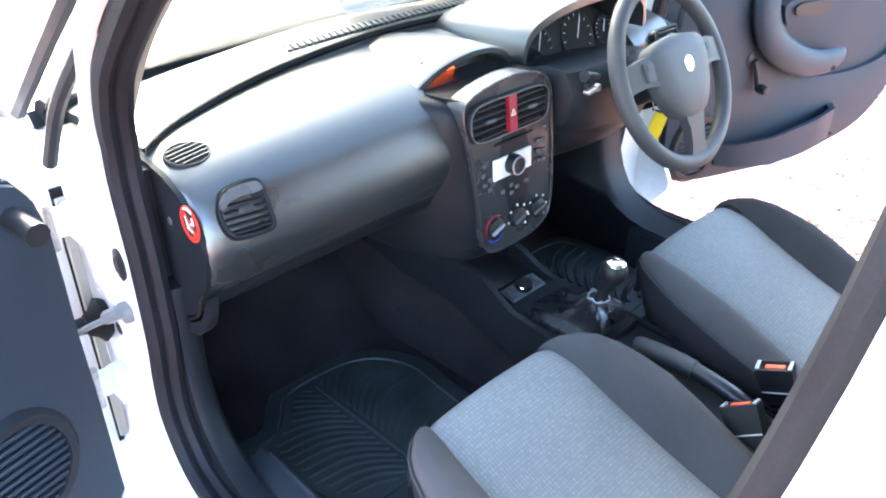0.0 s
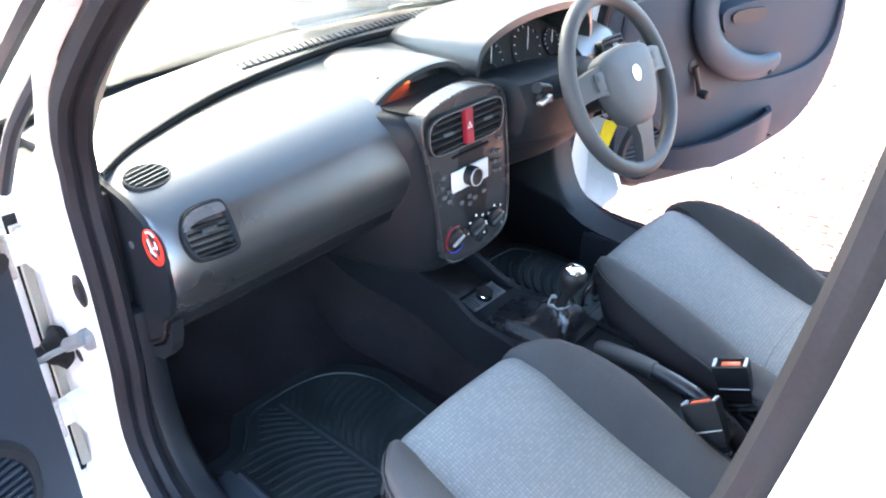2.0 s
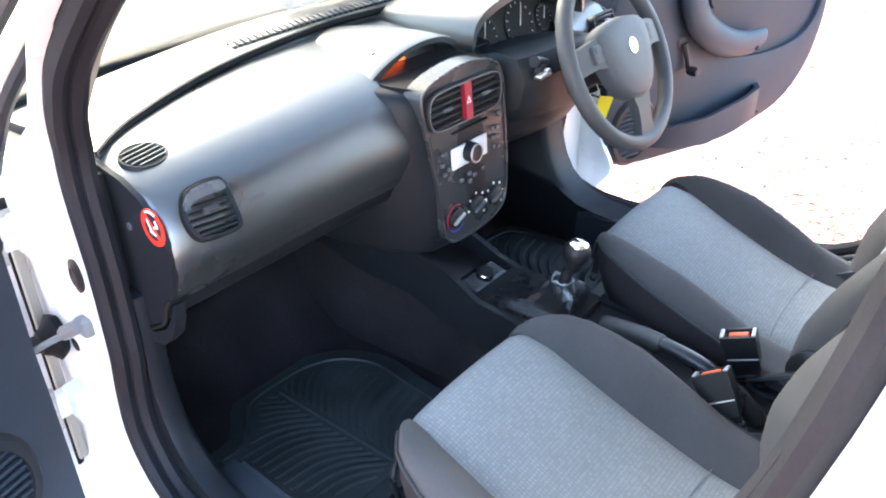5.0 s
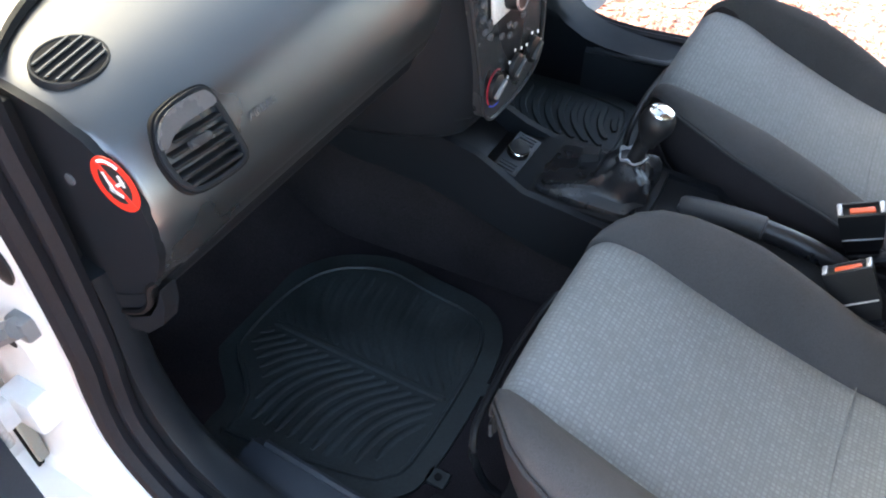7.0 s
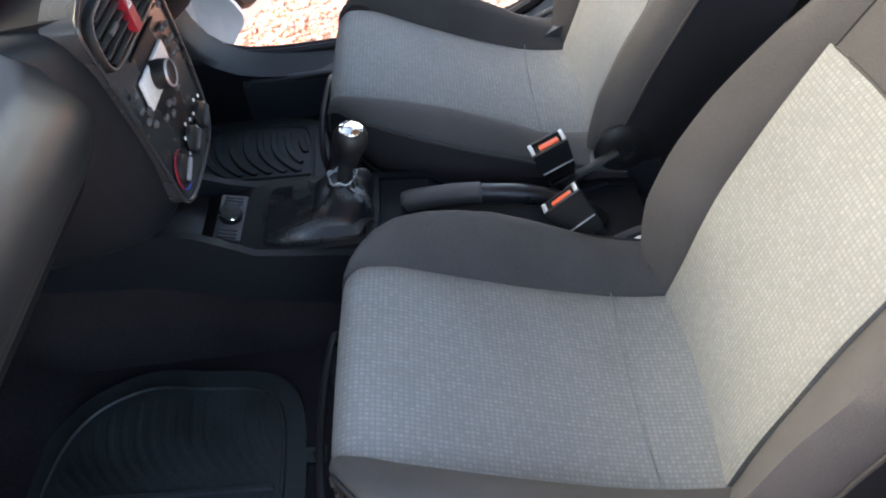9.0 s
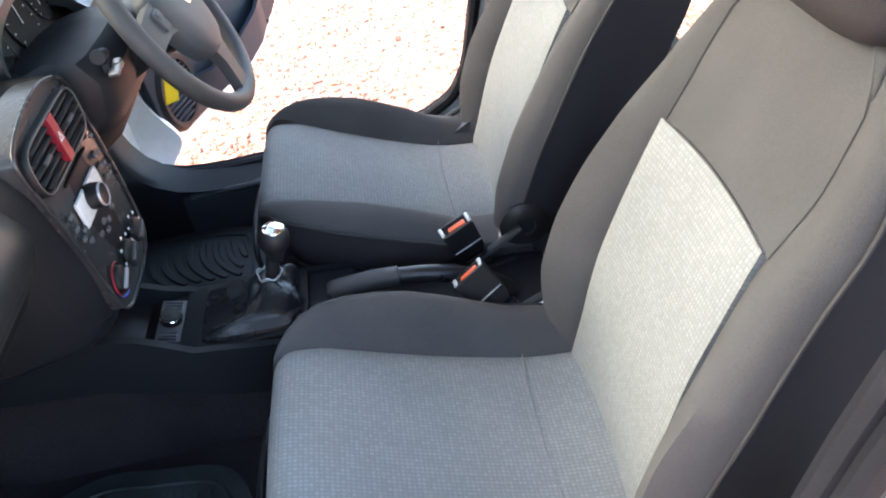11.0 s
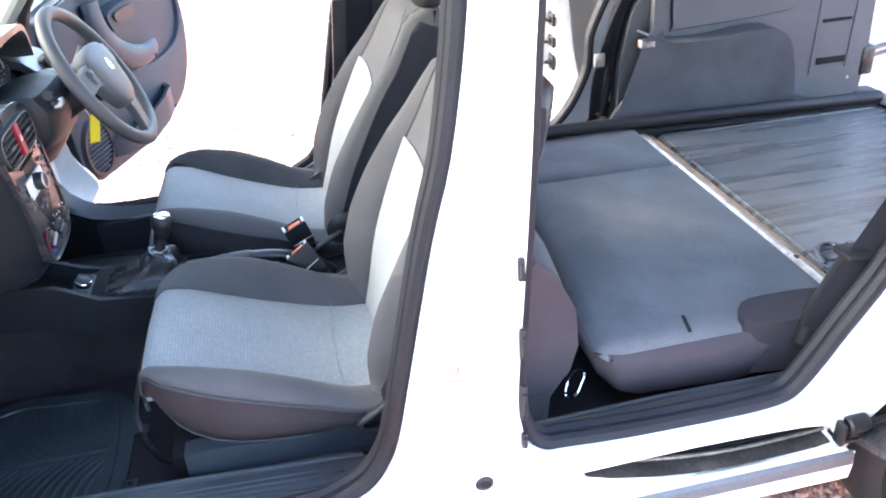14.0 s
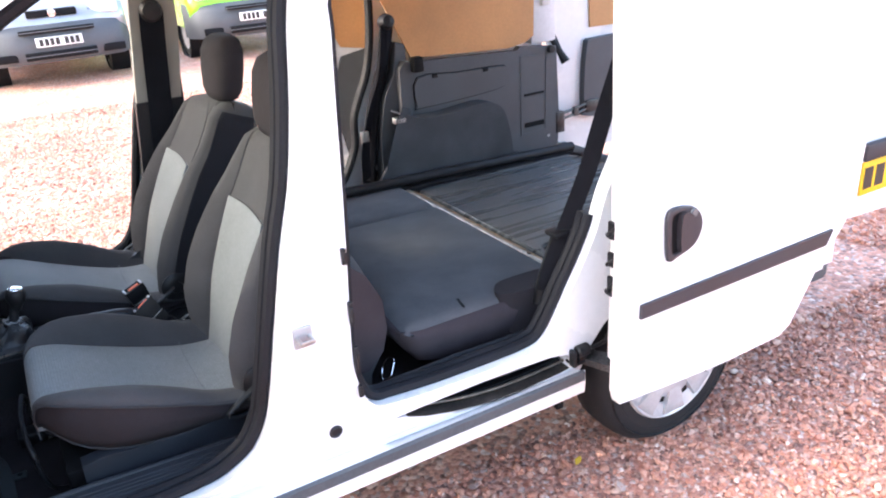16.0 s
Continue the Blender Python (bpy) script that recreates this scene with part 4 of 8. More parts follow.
# ---------------------------------------------------------------- sliding doors and rear doors
def sliding_door(k):
    Y = (lambda y: y) if k == 0 else (lambda y: 2 * MID - y)
    d = thing("sliding_door", "white windowless sliding door slid open along the van" if k == 0 else "white sliding door slid open, with a plywood window blank", "door", "sliding doors", at=(2.35, Y(-0.08), 0.42))
    line = [(1.895, 1.60), (1.905, 1.2), (1.912, 0.9), (1.908, 0.68), (1.905, 0.45), (1.915, 0.415), (2.116, 0.404), (2.32, 0.396), (2.54, 0.402), (2.585, 0.425), (2.69, 0.594), (2.77, 0.68), (2.82, 0.75), (2.84, 1.0), (2.82, 1.62), (2.3, 1.66), (1.95, 1.65)]
    part("door_skin", bevelled(prism(line, "y", Y(-0.125), Y(-0.095)), 0.010, 3, 40), WHITE, d, "plain white outer skin")
    part("door_inner", bevelled(prism([(1.950, 1.57), (1.956, 1.2), (1.958, 0.90), (1.955, 0.50), (1.985, 0.46), (2.52, 0.45), (2.56, 0.48), (2.66, 0.64), (2.76, 0.75), (2.79, 1.0), (2.77, 1.58), (2.3, 1.61)], "y", Y(-0.096), Y(-0.03)), 0.008, 2, 40), WHITE_IN, d, "white inner frame")
    if k == 0:
        part("side_moulding", bevelled(prism([(1.972, 0.652), (1.974, 0.690), (2.725, 0.700), (2.700, 0.656)], "y", -0.134, -0.124), 0.004), MOULD, d, "dark grey rubbing strip")
        hs = part("handle_surround", bevelled(holed(round_line([(2.050, 0.925), (2.045, 0.86), (2.055, 0.790), (2.09, 0.795), (2.142, 0.812), (2.168, 0.855), (2.156, 0.90), (2.115, 0.924)]),
                                                   [round_line([(2.064, 0.908), (2.062, 0.86), (2.068, 0.808), (2.100, 0.813), (2.110, 0.86), (2.106, 0.908)])], "y", -0.138, -0.124), 0.005, 2, 50), MOULD, d, "dark grey handle surround")
        part("handle_bar", bevelled(prism(round_line([(2.090, 0.908), (2.090, 0.812), (2.125, 0.822), (2.138, 0.86), (2.125, 0.900)]), "y", -0.145, -0.128), 0.006, 2, 50), MOULD, hs)
        part("handle_bowl", box(2.06, 2.112, -0.128, -0.1255, 0.80, 0.912, 0.001, 1), SOCKET, hs)
        part("lock_barrel", lathe([(0, 0), (0.011, 0), (0.010, 0.006), (0, 0.006)], 16, pose(2.128, -0.139, 0.905, 90)), SATIN, hs)
    # guide pins and buffers on the leading edge
    for z, r in ((0.875, 0.012), (0.795, 0.010), (0.72, 0.014)):
        pin = part("guide_pin", merged(lathe([(0.0, 0), (r, 0), (r * 0.8, 0.012), (r * 0.55, 0.014), (r * 0.55, 0.026), (0.0, 0.028)], 12, pose(1.945, Y(-0.06), z, 0, -90)), box(1.942, 1.952, Y(-0.085), Y(-0.035), z - r * 2, z + r * 2, 0.003)), BLACK, d)
    if k == 0:
        arm = part("lower_arm", bevelled(loft([[(1.925, 0.055, 0.448), (1.925, 0.055, 0.466), (1.975, 0.075, 0.466), (1.975, 0.075, 0.448)], [(1.958, 0.0, 0.440), (1.958, 0.0, 0.460), (2.02, 0.02, 0.462), (2.02, 0.02, 0.440)], [(1.995, -0.045, 0.430), (1.995, -0.045, 0.450), (2.05, -0.03, 0.452), (2.05, -0.03, 0.430)], [(2.035, -0.090, 0.425), (2.035, -0.090, 0.450), (2.085, -0.085, 0.452), (2.085, -0.085, 0.425)]]), 0.004), GREASE, d, "dark greasy lower roller arm")
        for x, y, z in ((1.99, -0.012, 0.4625), (2.025, -0.05, 0.4555)):
            part("arm_hole", lathe([(0.0, -0.004), (0.010, -0.004), (0.010, 0.0012), (0.0, 0.0012)], 12, pose(x, y, z)), SOCKET, arm)
        part("roller_carriage", merged(box(1.896, 1.985, 0.036, 0.078, 0.452, 0.461, 0.003), box(1.893, 1.905, 0.034, 0.058, 0.450, 0.502, 0.004), lathe([(0, 0), (0.014, 0), (0.018, 0.004), (0.018, 0.040), (0.014, 0.044), (0, 0.044)], 16, pose(1.912, 0.050, 0.489, 0, 90)), box(1.918, 1.95, 0.040, 0.062, 0.458, 0.480, 0.004), lathe([(0, 0), (0.012, 0), (0.012, 0.022), (0, 0.022)], 12, pose(1.972, 0.06, 0.461)), tube(smooth_line([(1.955, 0.05, 0.488), (1.99, 0.052, 0.484), (2.02, 0.056, 0.486), (2.032, 0.054, 0.505)], 4), 0.006, 8)), BLACK, arm, "black roller carriage")
        part("carriage_bolt", lathe([(0, 0), (0.008, 0), (0.007, 0.006), (0, 0.006)], 10, pose(1.955, 0.047, 0.454, 90)), STEEL, arm)
        part("body_stud", merged(box(2.065, 2.095, 0.050, 0.0595, 0.775, 0.835, 0.004), tube([(2.08, 0.052, 0.82), (2.05, 0.035, 0.82)], 0.007, 8)), STEEL, d)
    else:
        part("plywood_blank", bevelled(prism(round_line([(2.06, 1.13), (2.05, 1.5), (2.10, 1.56), (2.75, 1.56), (2.78, 1.2), (2.72, 1.12)]), "y", Y(-0.032), Y(-0.024)), 0.003, 2, 50), PLY, d, "orange-brown plywood window blank")
        part("door_pad", bevelled(prism(round_line([(2.055, 1.09), (2.05, 0.62), (2.12, 0.56), (2.5, 0.55), (2.74, 0.7), (2.77, 1.05)]), "y", Y(-0.032), Y(-0.018)), 0.004, 2, 50), TRIM, d)
    return d


sliding_door(0)
sliding_door(1).location.x -= 0.03

# rear doors stand open, straight back from the corners
rd = thing("rear_door", "white rear door swung open with a yellow number plate", "door", "rear doors", at=(3.35, 0.02, 0.62))
part("door_shell", bevelled(prism([(2.99, 0.63), (3.70, 0.60), (3.75, 0.66), (3.75, 1.5), (3.68, 1.66), (3.0, 1.70)], "y", -0.01, 0.045), 0.012, 2, 40), WHITE, rd)
part("plate_bar", box(3.0, 3.62, -0.035, -0.009, 0.822, 0.877, 0.006), MOULD, rd, "dark grey bar over the plate")
plate = part("number_plate", box(3.02, 3.54, -0.017, -0.0095, 0.70, 0.813, 0.002), PLATE_Y, rd, "yellow number plate with plain dark bars")
for x in (3.03, 3.09, 3.16, 3.22, 3.30, 3.36, 3.42, 3.48):
    part("plate_bar_mark", box(x, x + 0.045, -0.0185, -0.0172, 0.720, 0.793, 0.0005, 1), STICK_BLACK, plate)
rd2 = thing("rear_door", "white rear door swung open, dark pad and plywood blank inside", "door", "rear doors", at=(3.4, 1.58, 0.50))
part("door_shell", bevelled(prism(round_line([(3.03, 0.53), (3.10, 0.49), (3.65, 0.49), (3.72, 0.56), (3.72, 1.5), (3.62, 1.62), (3.10, 1.64), (3.03, 1.58)], 2), "y", 1.56, 1.625), 0.012, 2, 40), WHITE, rd2)
part("door_pad", bevelled(prism(round_line([(3.19, 0.99), (3.175, 0.72), (3.21, 0.655), (3.6, 0.64), (3.66, 0.72), (3.66, 0.98), (3.6, 1.02), (3.25, 1.03)]), "y", 1.525, 1.562), 0.012, 2, 50), TRIM, rd2, "dark grey inner pad")
part("plywood_blank", bevelled(prism([(3.23, 1.08), (3.21, 1.5), (3.3, 1.58), (3.62, 1.56), (3.64, 1.12), (3.6, 1.07)], "y", 1.55, 1.561), 0.004), PLY, rd2, "orange-brown plywood window blank")
part("check_arm", merged(box(2.93, 2.98, 1.43, 1.50, 0.64, 0.74, 0.006), tube([(2.97, 1.47, 0.715), (3.10, 1.50, 0.72), (3.22, 1.535, 0.725)], 0.007, 8), tube([(2.97, 1.47, 0.688), (3.10, 1.50, 0.693), (3.22, 1.535, 0.698)], 0.007, 8), box(3.08, 3.11, 1.485, 1.505, 0.685, 0.73, 0.003), box(3.18, 3.26, 1.515, 1.56, 0.68, 0.74, 0.006)), GREASE, rd2, "dark steel door check arm")
part("catch_hook", tube([(3.005, 1.56, 1.07), (3.02, 1.52, 1.0), (3.04, 1.50, 0.95)], [0.02, 0.016, 0.022], 8), BLACK, rd2)


# ---------------------------------------------------------------- rear wheel
def road_wheel(x, y, k):
    w = thing("road_wheel", "black tyre with a silver slotted wheel cover", "wheel", "road wheels", at=(x, y, 0.0))
    m = pose(x, y, 0.285, 90 if k == 0 else -90)
    part("tyre", lathe([(0.19, -0.17), (0.24, -0.178), (0.272, -0.165), (0.291, -0.14), (0.295, -0.09), (0.291, -0.035), (0.272, -0.008), (0.24, 0.004), (0.20, 0.0), (0.188, -0.02), (0.188, -0.15)], 48, m), TYRE, w)
    for r in (0.255, 0.228):
        part("sidewall_rib", lathe([(r, -0.004), (r + 0.003, 0.0045), (r + 0.006, -0.004)], 48, m), TYRE, w)
    cap = part("wheel_cover", lathe([(0.0, 0.013), (0.035, 0.013), (0.045, 0.010), (0.095, 0.011), (0.115, 0.005), (0.150, -0.006), (0.172, -0.002), (0.184, 0.006), (0.192, 0.009), (0.198, 0.0), (0.194, -0.02), (0.0, -0.02)], 56, m), HUBCAP, w)
    for i in range(8):
        q = m @ Matrix.Rotation(i * math.pi / 4, 4, "Z")
        part("cover_spoke", moved(bevelled(loft([[(r, -b, z), (r, b, z), (r, b * 1.12, -0.012), (r, -b * 1.12, -0.012)] for r, b, z in ((0.088, 0.020, 0.0105), (0.105, 0.026, 0.013), (0.150, 0.036, 0.014), (0.176, 0.042, 0.012), (0.185, 0.041, 0.004))]), 0.003), q), HUBCAP, cap)
        q = m @ Matrix.Rotation((i + 0.5) * math.pi / 4, 4, "Z")
        part("cover_slot", moved(box(0.118, 0.140, -0.013, 0.013, -0.008, 0.0045, 0.003, 1), q), SOCKET, cap, "dark opening")
        part("cover_tab", moved(bevelled(loft([[(r, -0.022, z), (r, 0.022, z), (r, 0.022, z - 0.008), (r, -0.022, z - 0.008)] for r, z in ((0.146, -0.001), (0.158, 0.004), (0.184, 0.010))]), 0.003), q), HUBCAP, cap)
    part("cover_emblem", lathe([(0.0, 0.012), (0.032, 0.012), (0.03, 0.017), (0.0, 0.018)], 24, m), SILVER, cap)
    return w


road_wheel(2.335, 0.085, 0)
road_wheel(2.29, 2 * MID - 0.045, 1)
road_wheel(-0.46, 0.045, 0)
road_wheel(-0.46, 2 * MID - 0.045, 1)


# ---------------------------------------------------------------- front seats
SEAT_Y = 0.516
CUSH = [(0.0, (0.618, 0.545)), (0.06, (0.602, 0.585)), (0.12, (0.598, 0.622)), (0.18, (0.606, 0.660)), (0.24, (0.630, 0.677)), (0.34, (0.68, 0.664)), (0.48, (0.765, 0.626)), (0.64, (0.87, 0.583)), (0.80, (0.97, 0.549)), (0.90, (1.04, 0.538)), (1.0, (1.11, 0.535))]


_cx = smooth_line([(p[0], 0, p[1]) for _, p in CUSH], 3)


def cushion_point(u):
    f = u * (len(_cx) - 1)
    i = min(int(f), len(_cx) - 2)
    p = _cx[i].lerp(_cx[i + 1], f - i)
    return p.x, p.z


LEAN = [0.32]


def back_point(w):
    """The middle of the backrest's face, w metres up along it."""
    lean = LEAN[0]
    bow = 0.018 * math.sin(min(w, 0.5) / 0.5 * math.pi) - 0.01
    x, z = 1.062 + w * math.sin(lean), 0.535 + w * math.cos(lean)
    x += 0.12 * max(0.0, w - 0.437)
    return x - bow * math.cos(lean), z + bow * math.sin(lean)


def front_seat(lean, head, label, inward, puff, wide):
    """One front seat with its own recline; head sets how far back the headrest stands, inward how far the pale panels lie from the middle at the front and rear, wide their half widths, puff how full the wings are."""
    LEAN[0] = lean
    BX, BZ = math.cos(lean), -math.sin(lean)      # direction into the backrest
    shift = inward[1]
    seat = thing("front_seat", label, "seat", "front seats", at=(0.85, SEAT_Y, 0.385))
    L = []
    acc = 0.0
    for i in range(41):
        x, z = cushion_point(i / 40)
        if i:
            acc += math.hypot(x - L[-1][0], z - L[-1][1])
        L.append((x, z, acc))

    def crown(x):
        return lerp([(0.58, 0.0), (0.62, 0.012), (0.70, 0.050), (0.80, 0.074), (0.90, 0.070), (1.0, 0.044), (1.10, 0.03)], x)

    def half(x):
        return lerp([(0.58, wide[0] - 0.034), (0.60, wide[0] - 0.018), (0.63, wide[0] - 0.007), (0.68, wide[0]), (0.95, wide[1]), (1.11, wide[1])], x)

    def off(x):
        return lerp([(0.6, inward[0]), (0.98, inward[1])], x)

    def centre(u, v):
        x, z, l = L[5 + min(int(round(u * 35)), 35)]
        y = off(x) + (v * 2 - 1) * half(x)
        e = abs(v * 2 - 1)
        sag = 0.006 * (1 - e * e) - (0.005 if e > 0.97 else 0)
        wr = 0.0015 * noise.noise((x * 9, y * 9, 1.0))
        return (x, SEAT_Y + y, z + sag + wr), (lerp([(0.60, 0.98), (0.625, 0.75), (0.67, 0.25)], x), 0, lerp([(0.60, -0.1), (0.625, -0.6), (0.67, -0.95)], x)), (l, y)

    part("cushion_panel", sheet(centre, 35, 16, 0.018), CLOTH_PALE, seat, "pale grey woven cloth centre panel")
    # seam across the cushion
    xs, zs = 0.978, 0.548
    part("cross_seam", tube([(xs + 0.006 * (y / 0.15) ** 2, SEAT_Y + shift + y, zs + 0.0055 * (1 - (y / 0.157) ** 2) + 0.0005) for y in np.linspace(-0.155, 0.155, 9)], 0.0009, 6), CLOTH_PALE, seat)
    for s in (-1, 1):
        rows = []
        for x, z, l in L[4::2]:
            h, c = half(x) + s * off(x), crown(x)
            e = max(lerp([(0.595, 0.130), (0.605, 0.144), (0.62, 0.170), (0.655, 0.210), (0.69, 0.231), (0.75, 0.247), (0.83, 0.256), (1.2, 0.256)], x), h + 0.005)
            g = e - h
            drop = lerp([(0.58, 0.02), (0.62, 0.0), (0.70, -0.022), (0.80, -0.036), (0.92, -0.040), (1.02, -0.030), (1.11, -0.02)], x)
            sec = [(h - 0.004, -0.010), (h + 0.003, 0.001), (h + g * 0.19, c * 0.35), (h + g * 0.39, c * 0.78), (h + g * 0.60, c), (h + g * 0.76, c * 0.98), (h + g * 0.87, c * 0.90), (h + g * 0.95, max(c * 0.76, -drop + 0.008)), (e - 0.001, -drop + 0.005), (e, -drop), (e - 0.012, -drop - 0.012), (h, -0.02)]
            rows.append([(x, SEAT_Y + s * a, z + b) for a, b in sec])
        part("cushion_bolster", loft(rows), CLOTH, seat, "charcoal cloth side bolster", sharp=70)
        edge = [r[9] for r in rows]
        part("piping", tube([(p[0], p[1] + s * 0.004, p[2] + 0.002) for p in edge], 0.0026, 6), PIPING, seat, "grey piping")
        # lower cloth band and plastic side cover
        band = []
        for p in edge[2:]:
            low = min(lerp([(0.58, 0.605), (0.61, 0.592), (0.64, 0.574), (0.70, 0.548), (0.76, 0.535), (0.95, 0.522), (1.11, 0.530)], p[0]), p[2] - 0.006)
            band.append([(p[0] + 0.002, p[1] - s * 0.004, p[2] + 0.002), (p[0] + 0.003, p[1] + s * 0.003, p[2] * 0.6 + low * 0.4), (p[0] + 0.008, p[1] - s * 0.004, p[2] * 0.25 + low * 0.75), (p[0] + 0.012, p[1] - s * 0.016, low), (p[0] + 0.012, p[1] - s * 0.06, low), (p[0] + 0.004, p[1] - s * 0.06, max(p[2] - 0.055, low + 0.004))])
        part("lower_piping", tube([(b[3][0], b[3][1] + s * 0.003, b[3][2]) for b in band[1:]], 0.0022, 6), PIPING, seat)
        part("cushion_side", loft(band), CLOTH_LOW, seat, "brown-black cloth skirt", sharp=70)
        cov = [(0.665, 0.395), (0.668, 0.535), (0.72, 0.540), (0.90, 0.526), (0.985, 0.535), (1.005, 0.552), (1.03, 0.56), (1.12, 0.61), (1.165, 0.61), (1.175, 0.54), (1.16, 0.395)]
        part("side_cover", bevelled(prism(cov, "y", SEAT_Y + s * 0.205, SEAT_Y + s * 0.246), 0.010, 3), SILLTRIM, seat, "dark plastic side cover")
        part("side_step", bevelled(prism([(0.66, 0.395), (0.665, 0.445), (0.80, 0.472), (1.0, 0.475), (1.14, 0.455), (1.15, 0.395)], "y", SEAT_Y + s * 0.235, SEAT_Y + s * 0.262), 0.008, 2), BLACK, seat)
        lev = part("recline_lever", tube(smooth_line([(1.075, SEAT_Y + s * 0.255, 0.535), (1.03, SEAT_Y + s * 0.268, 0.535), (1.0, SEAT_Y + s * 0.27, 0.55), (1.03, SEAT_Y + s * 0.27, 0.572), (1.09, SEAT_Y + s * 0.262, 0.605)], 5), 0.010, 8, flat=0.6), DASH_LOW, seat, "dark plastic lever")
        part("hinge_cover", lathe([(0.0, 0.0), (0.045, 0.0), (0.048, 0.012), (0.036, 0.02), (0.020, 0.02), (0.018, 0.014), (0.0, 0.014)], 24, pose(1.10, SEAT_Y + s * 0.24, 0.60, -90 * s)), BLACK, seat)
        part("seat_rail", box(0.56, 1.18, SEAT_Y + s * 0.17, SEAT_Y + s * 0.215, 0.384, 0.412, 0.003), STEEL, seat, "steel seat rail")
        part("rail_cap", box(0.53, 0.60, SEAT_Y + s * 0.165, SEAT_Y + s * 0.222, 0.384, 0.418, 0.006), BLACK, seat)
    part("seat_frame", box(0.63, 1.15, SEAT_Y - 0.20, SEAT_Y + 0.20, 0.41, 0.50, 0.01), SOCKET, seat)
    part("cushion_front", loft([[(x + 0.05 * abs(y / 0.232) ** 4, SEAT_Y + y * w, z) for y in (-0.232, -0.21, -0.17, -0.1, 0, 0.1, 0.17, 0.21, 0.232)] + [(x + 0.09, SEAT_Y + y * w, z) for y in (0.232, 0.12, 0, -0.12, -0.232)] for x, z, w in ((0.601, 0.630, 0.52), (0.604, 0.605, 0.53), (0.622, 0.574, 0.64), (0.652, 0.552, 0.74), (0.69, 0.534, 0.82), (0.725, 0.518, 0.84))]), CLOTH_LOW, seat, "brown-black cloth front skirt", sharp=70)
    part("adjuster_bar", tube(smooth_line([(0.66, SEAT_Y + 0.12, 0.405), (0.605, SEAT_Y + 0.128, 0.425), (0.582, SEAT_Y + 0.138, 0.485), (0.578, SEAT_Y + 0.142, 0.535), (0.572, SEAT_Y + 0.115, 0.562), (0.566, SEAT_Y, 0.565), (0.572, SEAT_Y - 0.115, 0.560), (0.578, SEAT_Y - 0.144, 0.537), (0.580, SEAT_Y - 0.137, 0.485), (0.60, SEAT_Y - 0.130, 0.428), (0.66, SEAT_Y - 0.12, 0.405)], 5), 0.0058, 8), BLACK, seat, "black bent adjuster bar")

    # backrest
    H, TOP = 0.655, 0.437

    def bhalf(w):
        return lerp([(0.0, 0.155), (0.2, 0.153), (TOP, 0.145)], w)

    def outer(w):
        return lerp([(0.0, 0.225), (0.06, 0.245), (0.15, 0.252), (0.30, 0.250), (0.42, 0.234), (0.52, 0.216), (0.60, 0.188), (0.64, 0.15), (H, 0.10)], w)

    def wing(w):
        return puff * lerp([(0.0, 0.030), (0.05, 0.062), (0.12, 0.082), (0.22, 0.080), (0.33, 0.062), (0.45, 0.036), (0.56, 0.016), (H, 0.0)], w)

    def face(u, v):
        w = u * (TOP + 0.011 * (1 - (v * 2 - 1) ** 2)) - 0.02 * (1 - u)
        x, z = back_point(w)
        y = shift + (v * 2 - 1) * bhalf(w)
        e = abs(v * 2 - 1)
        d = -0.010 * e ** 3 + (0.005 if e > 0.97 or u > 0.985 else 0) + 0.003 * noise.noise((w * 7, y * 7, 4.0))
        return (x + BX * d, SEAT_Y + y, z + BZ * d), (BX, 0, BZ), (w, y)

    part("backrest_panel", sheet(face, 30, 16, 0.03), CLOTH_PALE, seat, "pale grey woven cloth centre panel")

    def upper(u, v):
        low = TOP - 0.004 + 0.011 * (1 - (v * 2 - 1) ** 2)
        w = low + u * (H - low)
        x, z = back_point(w)
        o = min(lerp([(TOP, 0.150), (0.52, 0.152), (0.60, 0.140), (0.64, 0.105), (H, 0.07)], w), 0.16)
        y = shift * 0.6 + (v * 2 - 1) * o
        roll = 0.05 * max(0, (w - 0.60) / 0.055) ** 2
        return (x + BX * roll, SEAT_Y + y, z + BZ * roll), (BX, 0, BZ), (w, y)

    part("backrest_upper", sheet(upper, 14, 14, 0.05), CLOTH, seat, "charcoal cloth upper panel", sharp=70)
    for s in (-1, 1):
        rows = []
        for i in range(27):
            w = -0.03 + i * (H + 0.03) / 26
            x, z = back_point(max(w, -0.03))
            h = (bhalf(w) if w < TOP else lerp([(TOP, 0.148), (0.52, 0.150), (0.60, 0.138), (0.64, 0.103), (H, 0.07)], w)) - 0.003 + s * shift * (1 if w < TOP else 0.6)
            o, g = max(outer(w), h + 0.012), wing(w)
            dep = 0.150 - 0.02 * max(0, w - 0.4) / 0.25
            roll = 0.05 * max(0, (w - 0.60) / 0.055) ** 2
            dip = 0.004 if w < TOP else 0.0002
            sec = [(h - (0.0 if w < TOP else 0.012), 0.02 + roll), (h + 0.001, dip + roll), (h + (o - h) * 0.22, -g * 0.34 + roll), (h + (o - h) * 0.5, -g * 0.78 + roll), (h + (o - h) * 0.76, -g + roll), (h + (o - h) * 0.93, -g * 0.62 + 0.006 + roll), (o, 0.022 + roll), (o, 0.065), (o - 0.012, dep), (h, dep)]
            rows.append([(x + BX * d, SEAT_Y + s * a, z + BZ * d) for a, d in sec])
        part("backrest_bolster", loft(rows), CLOTH, seat, "charcoal cloth side bolster", sharp=70)
        flank = []
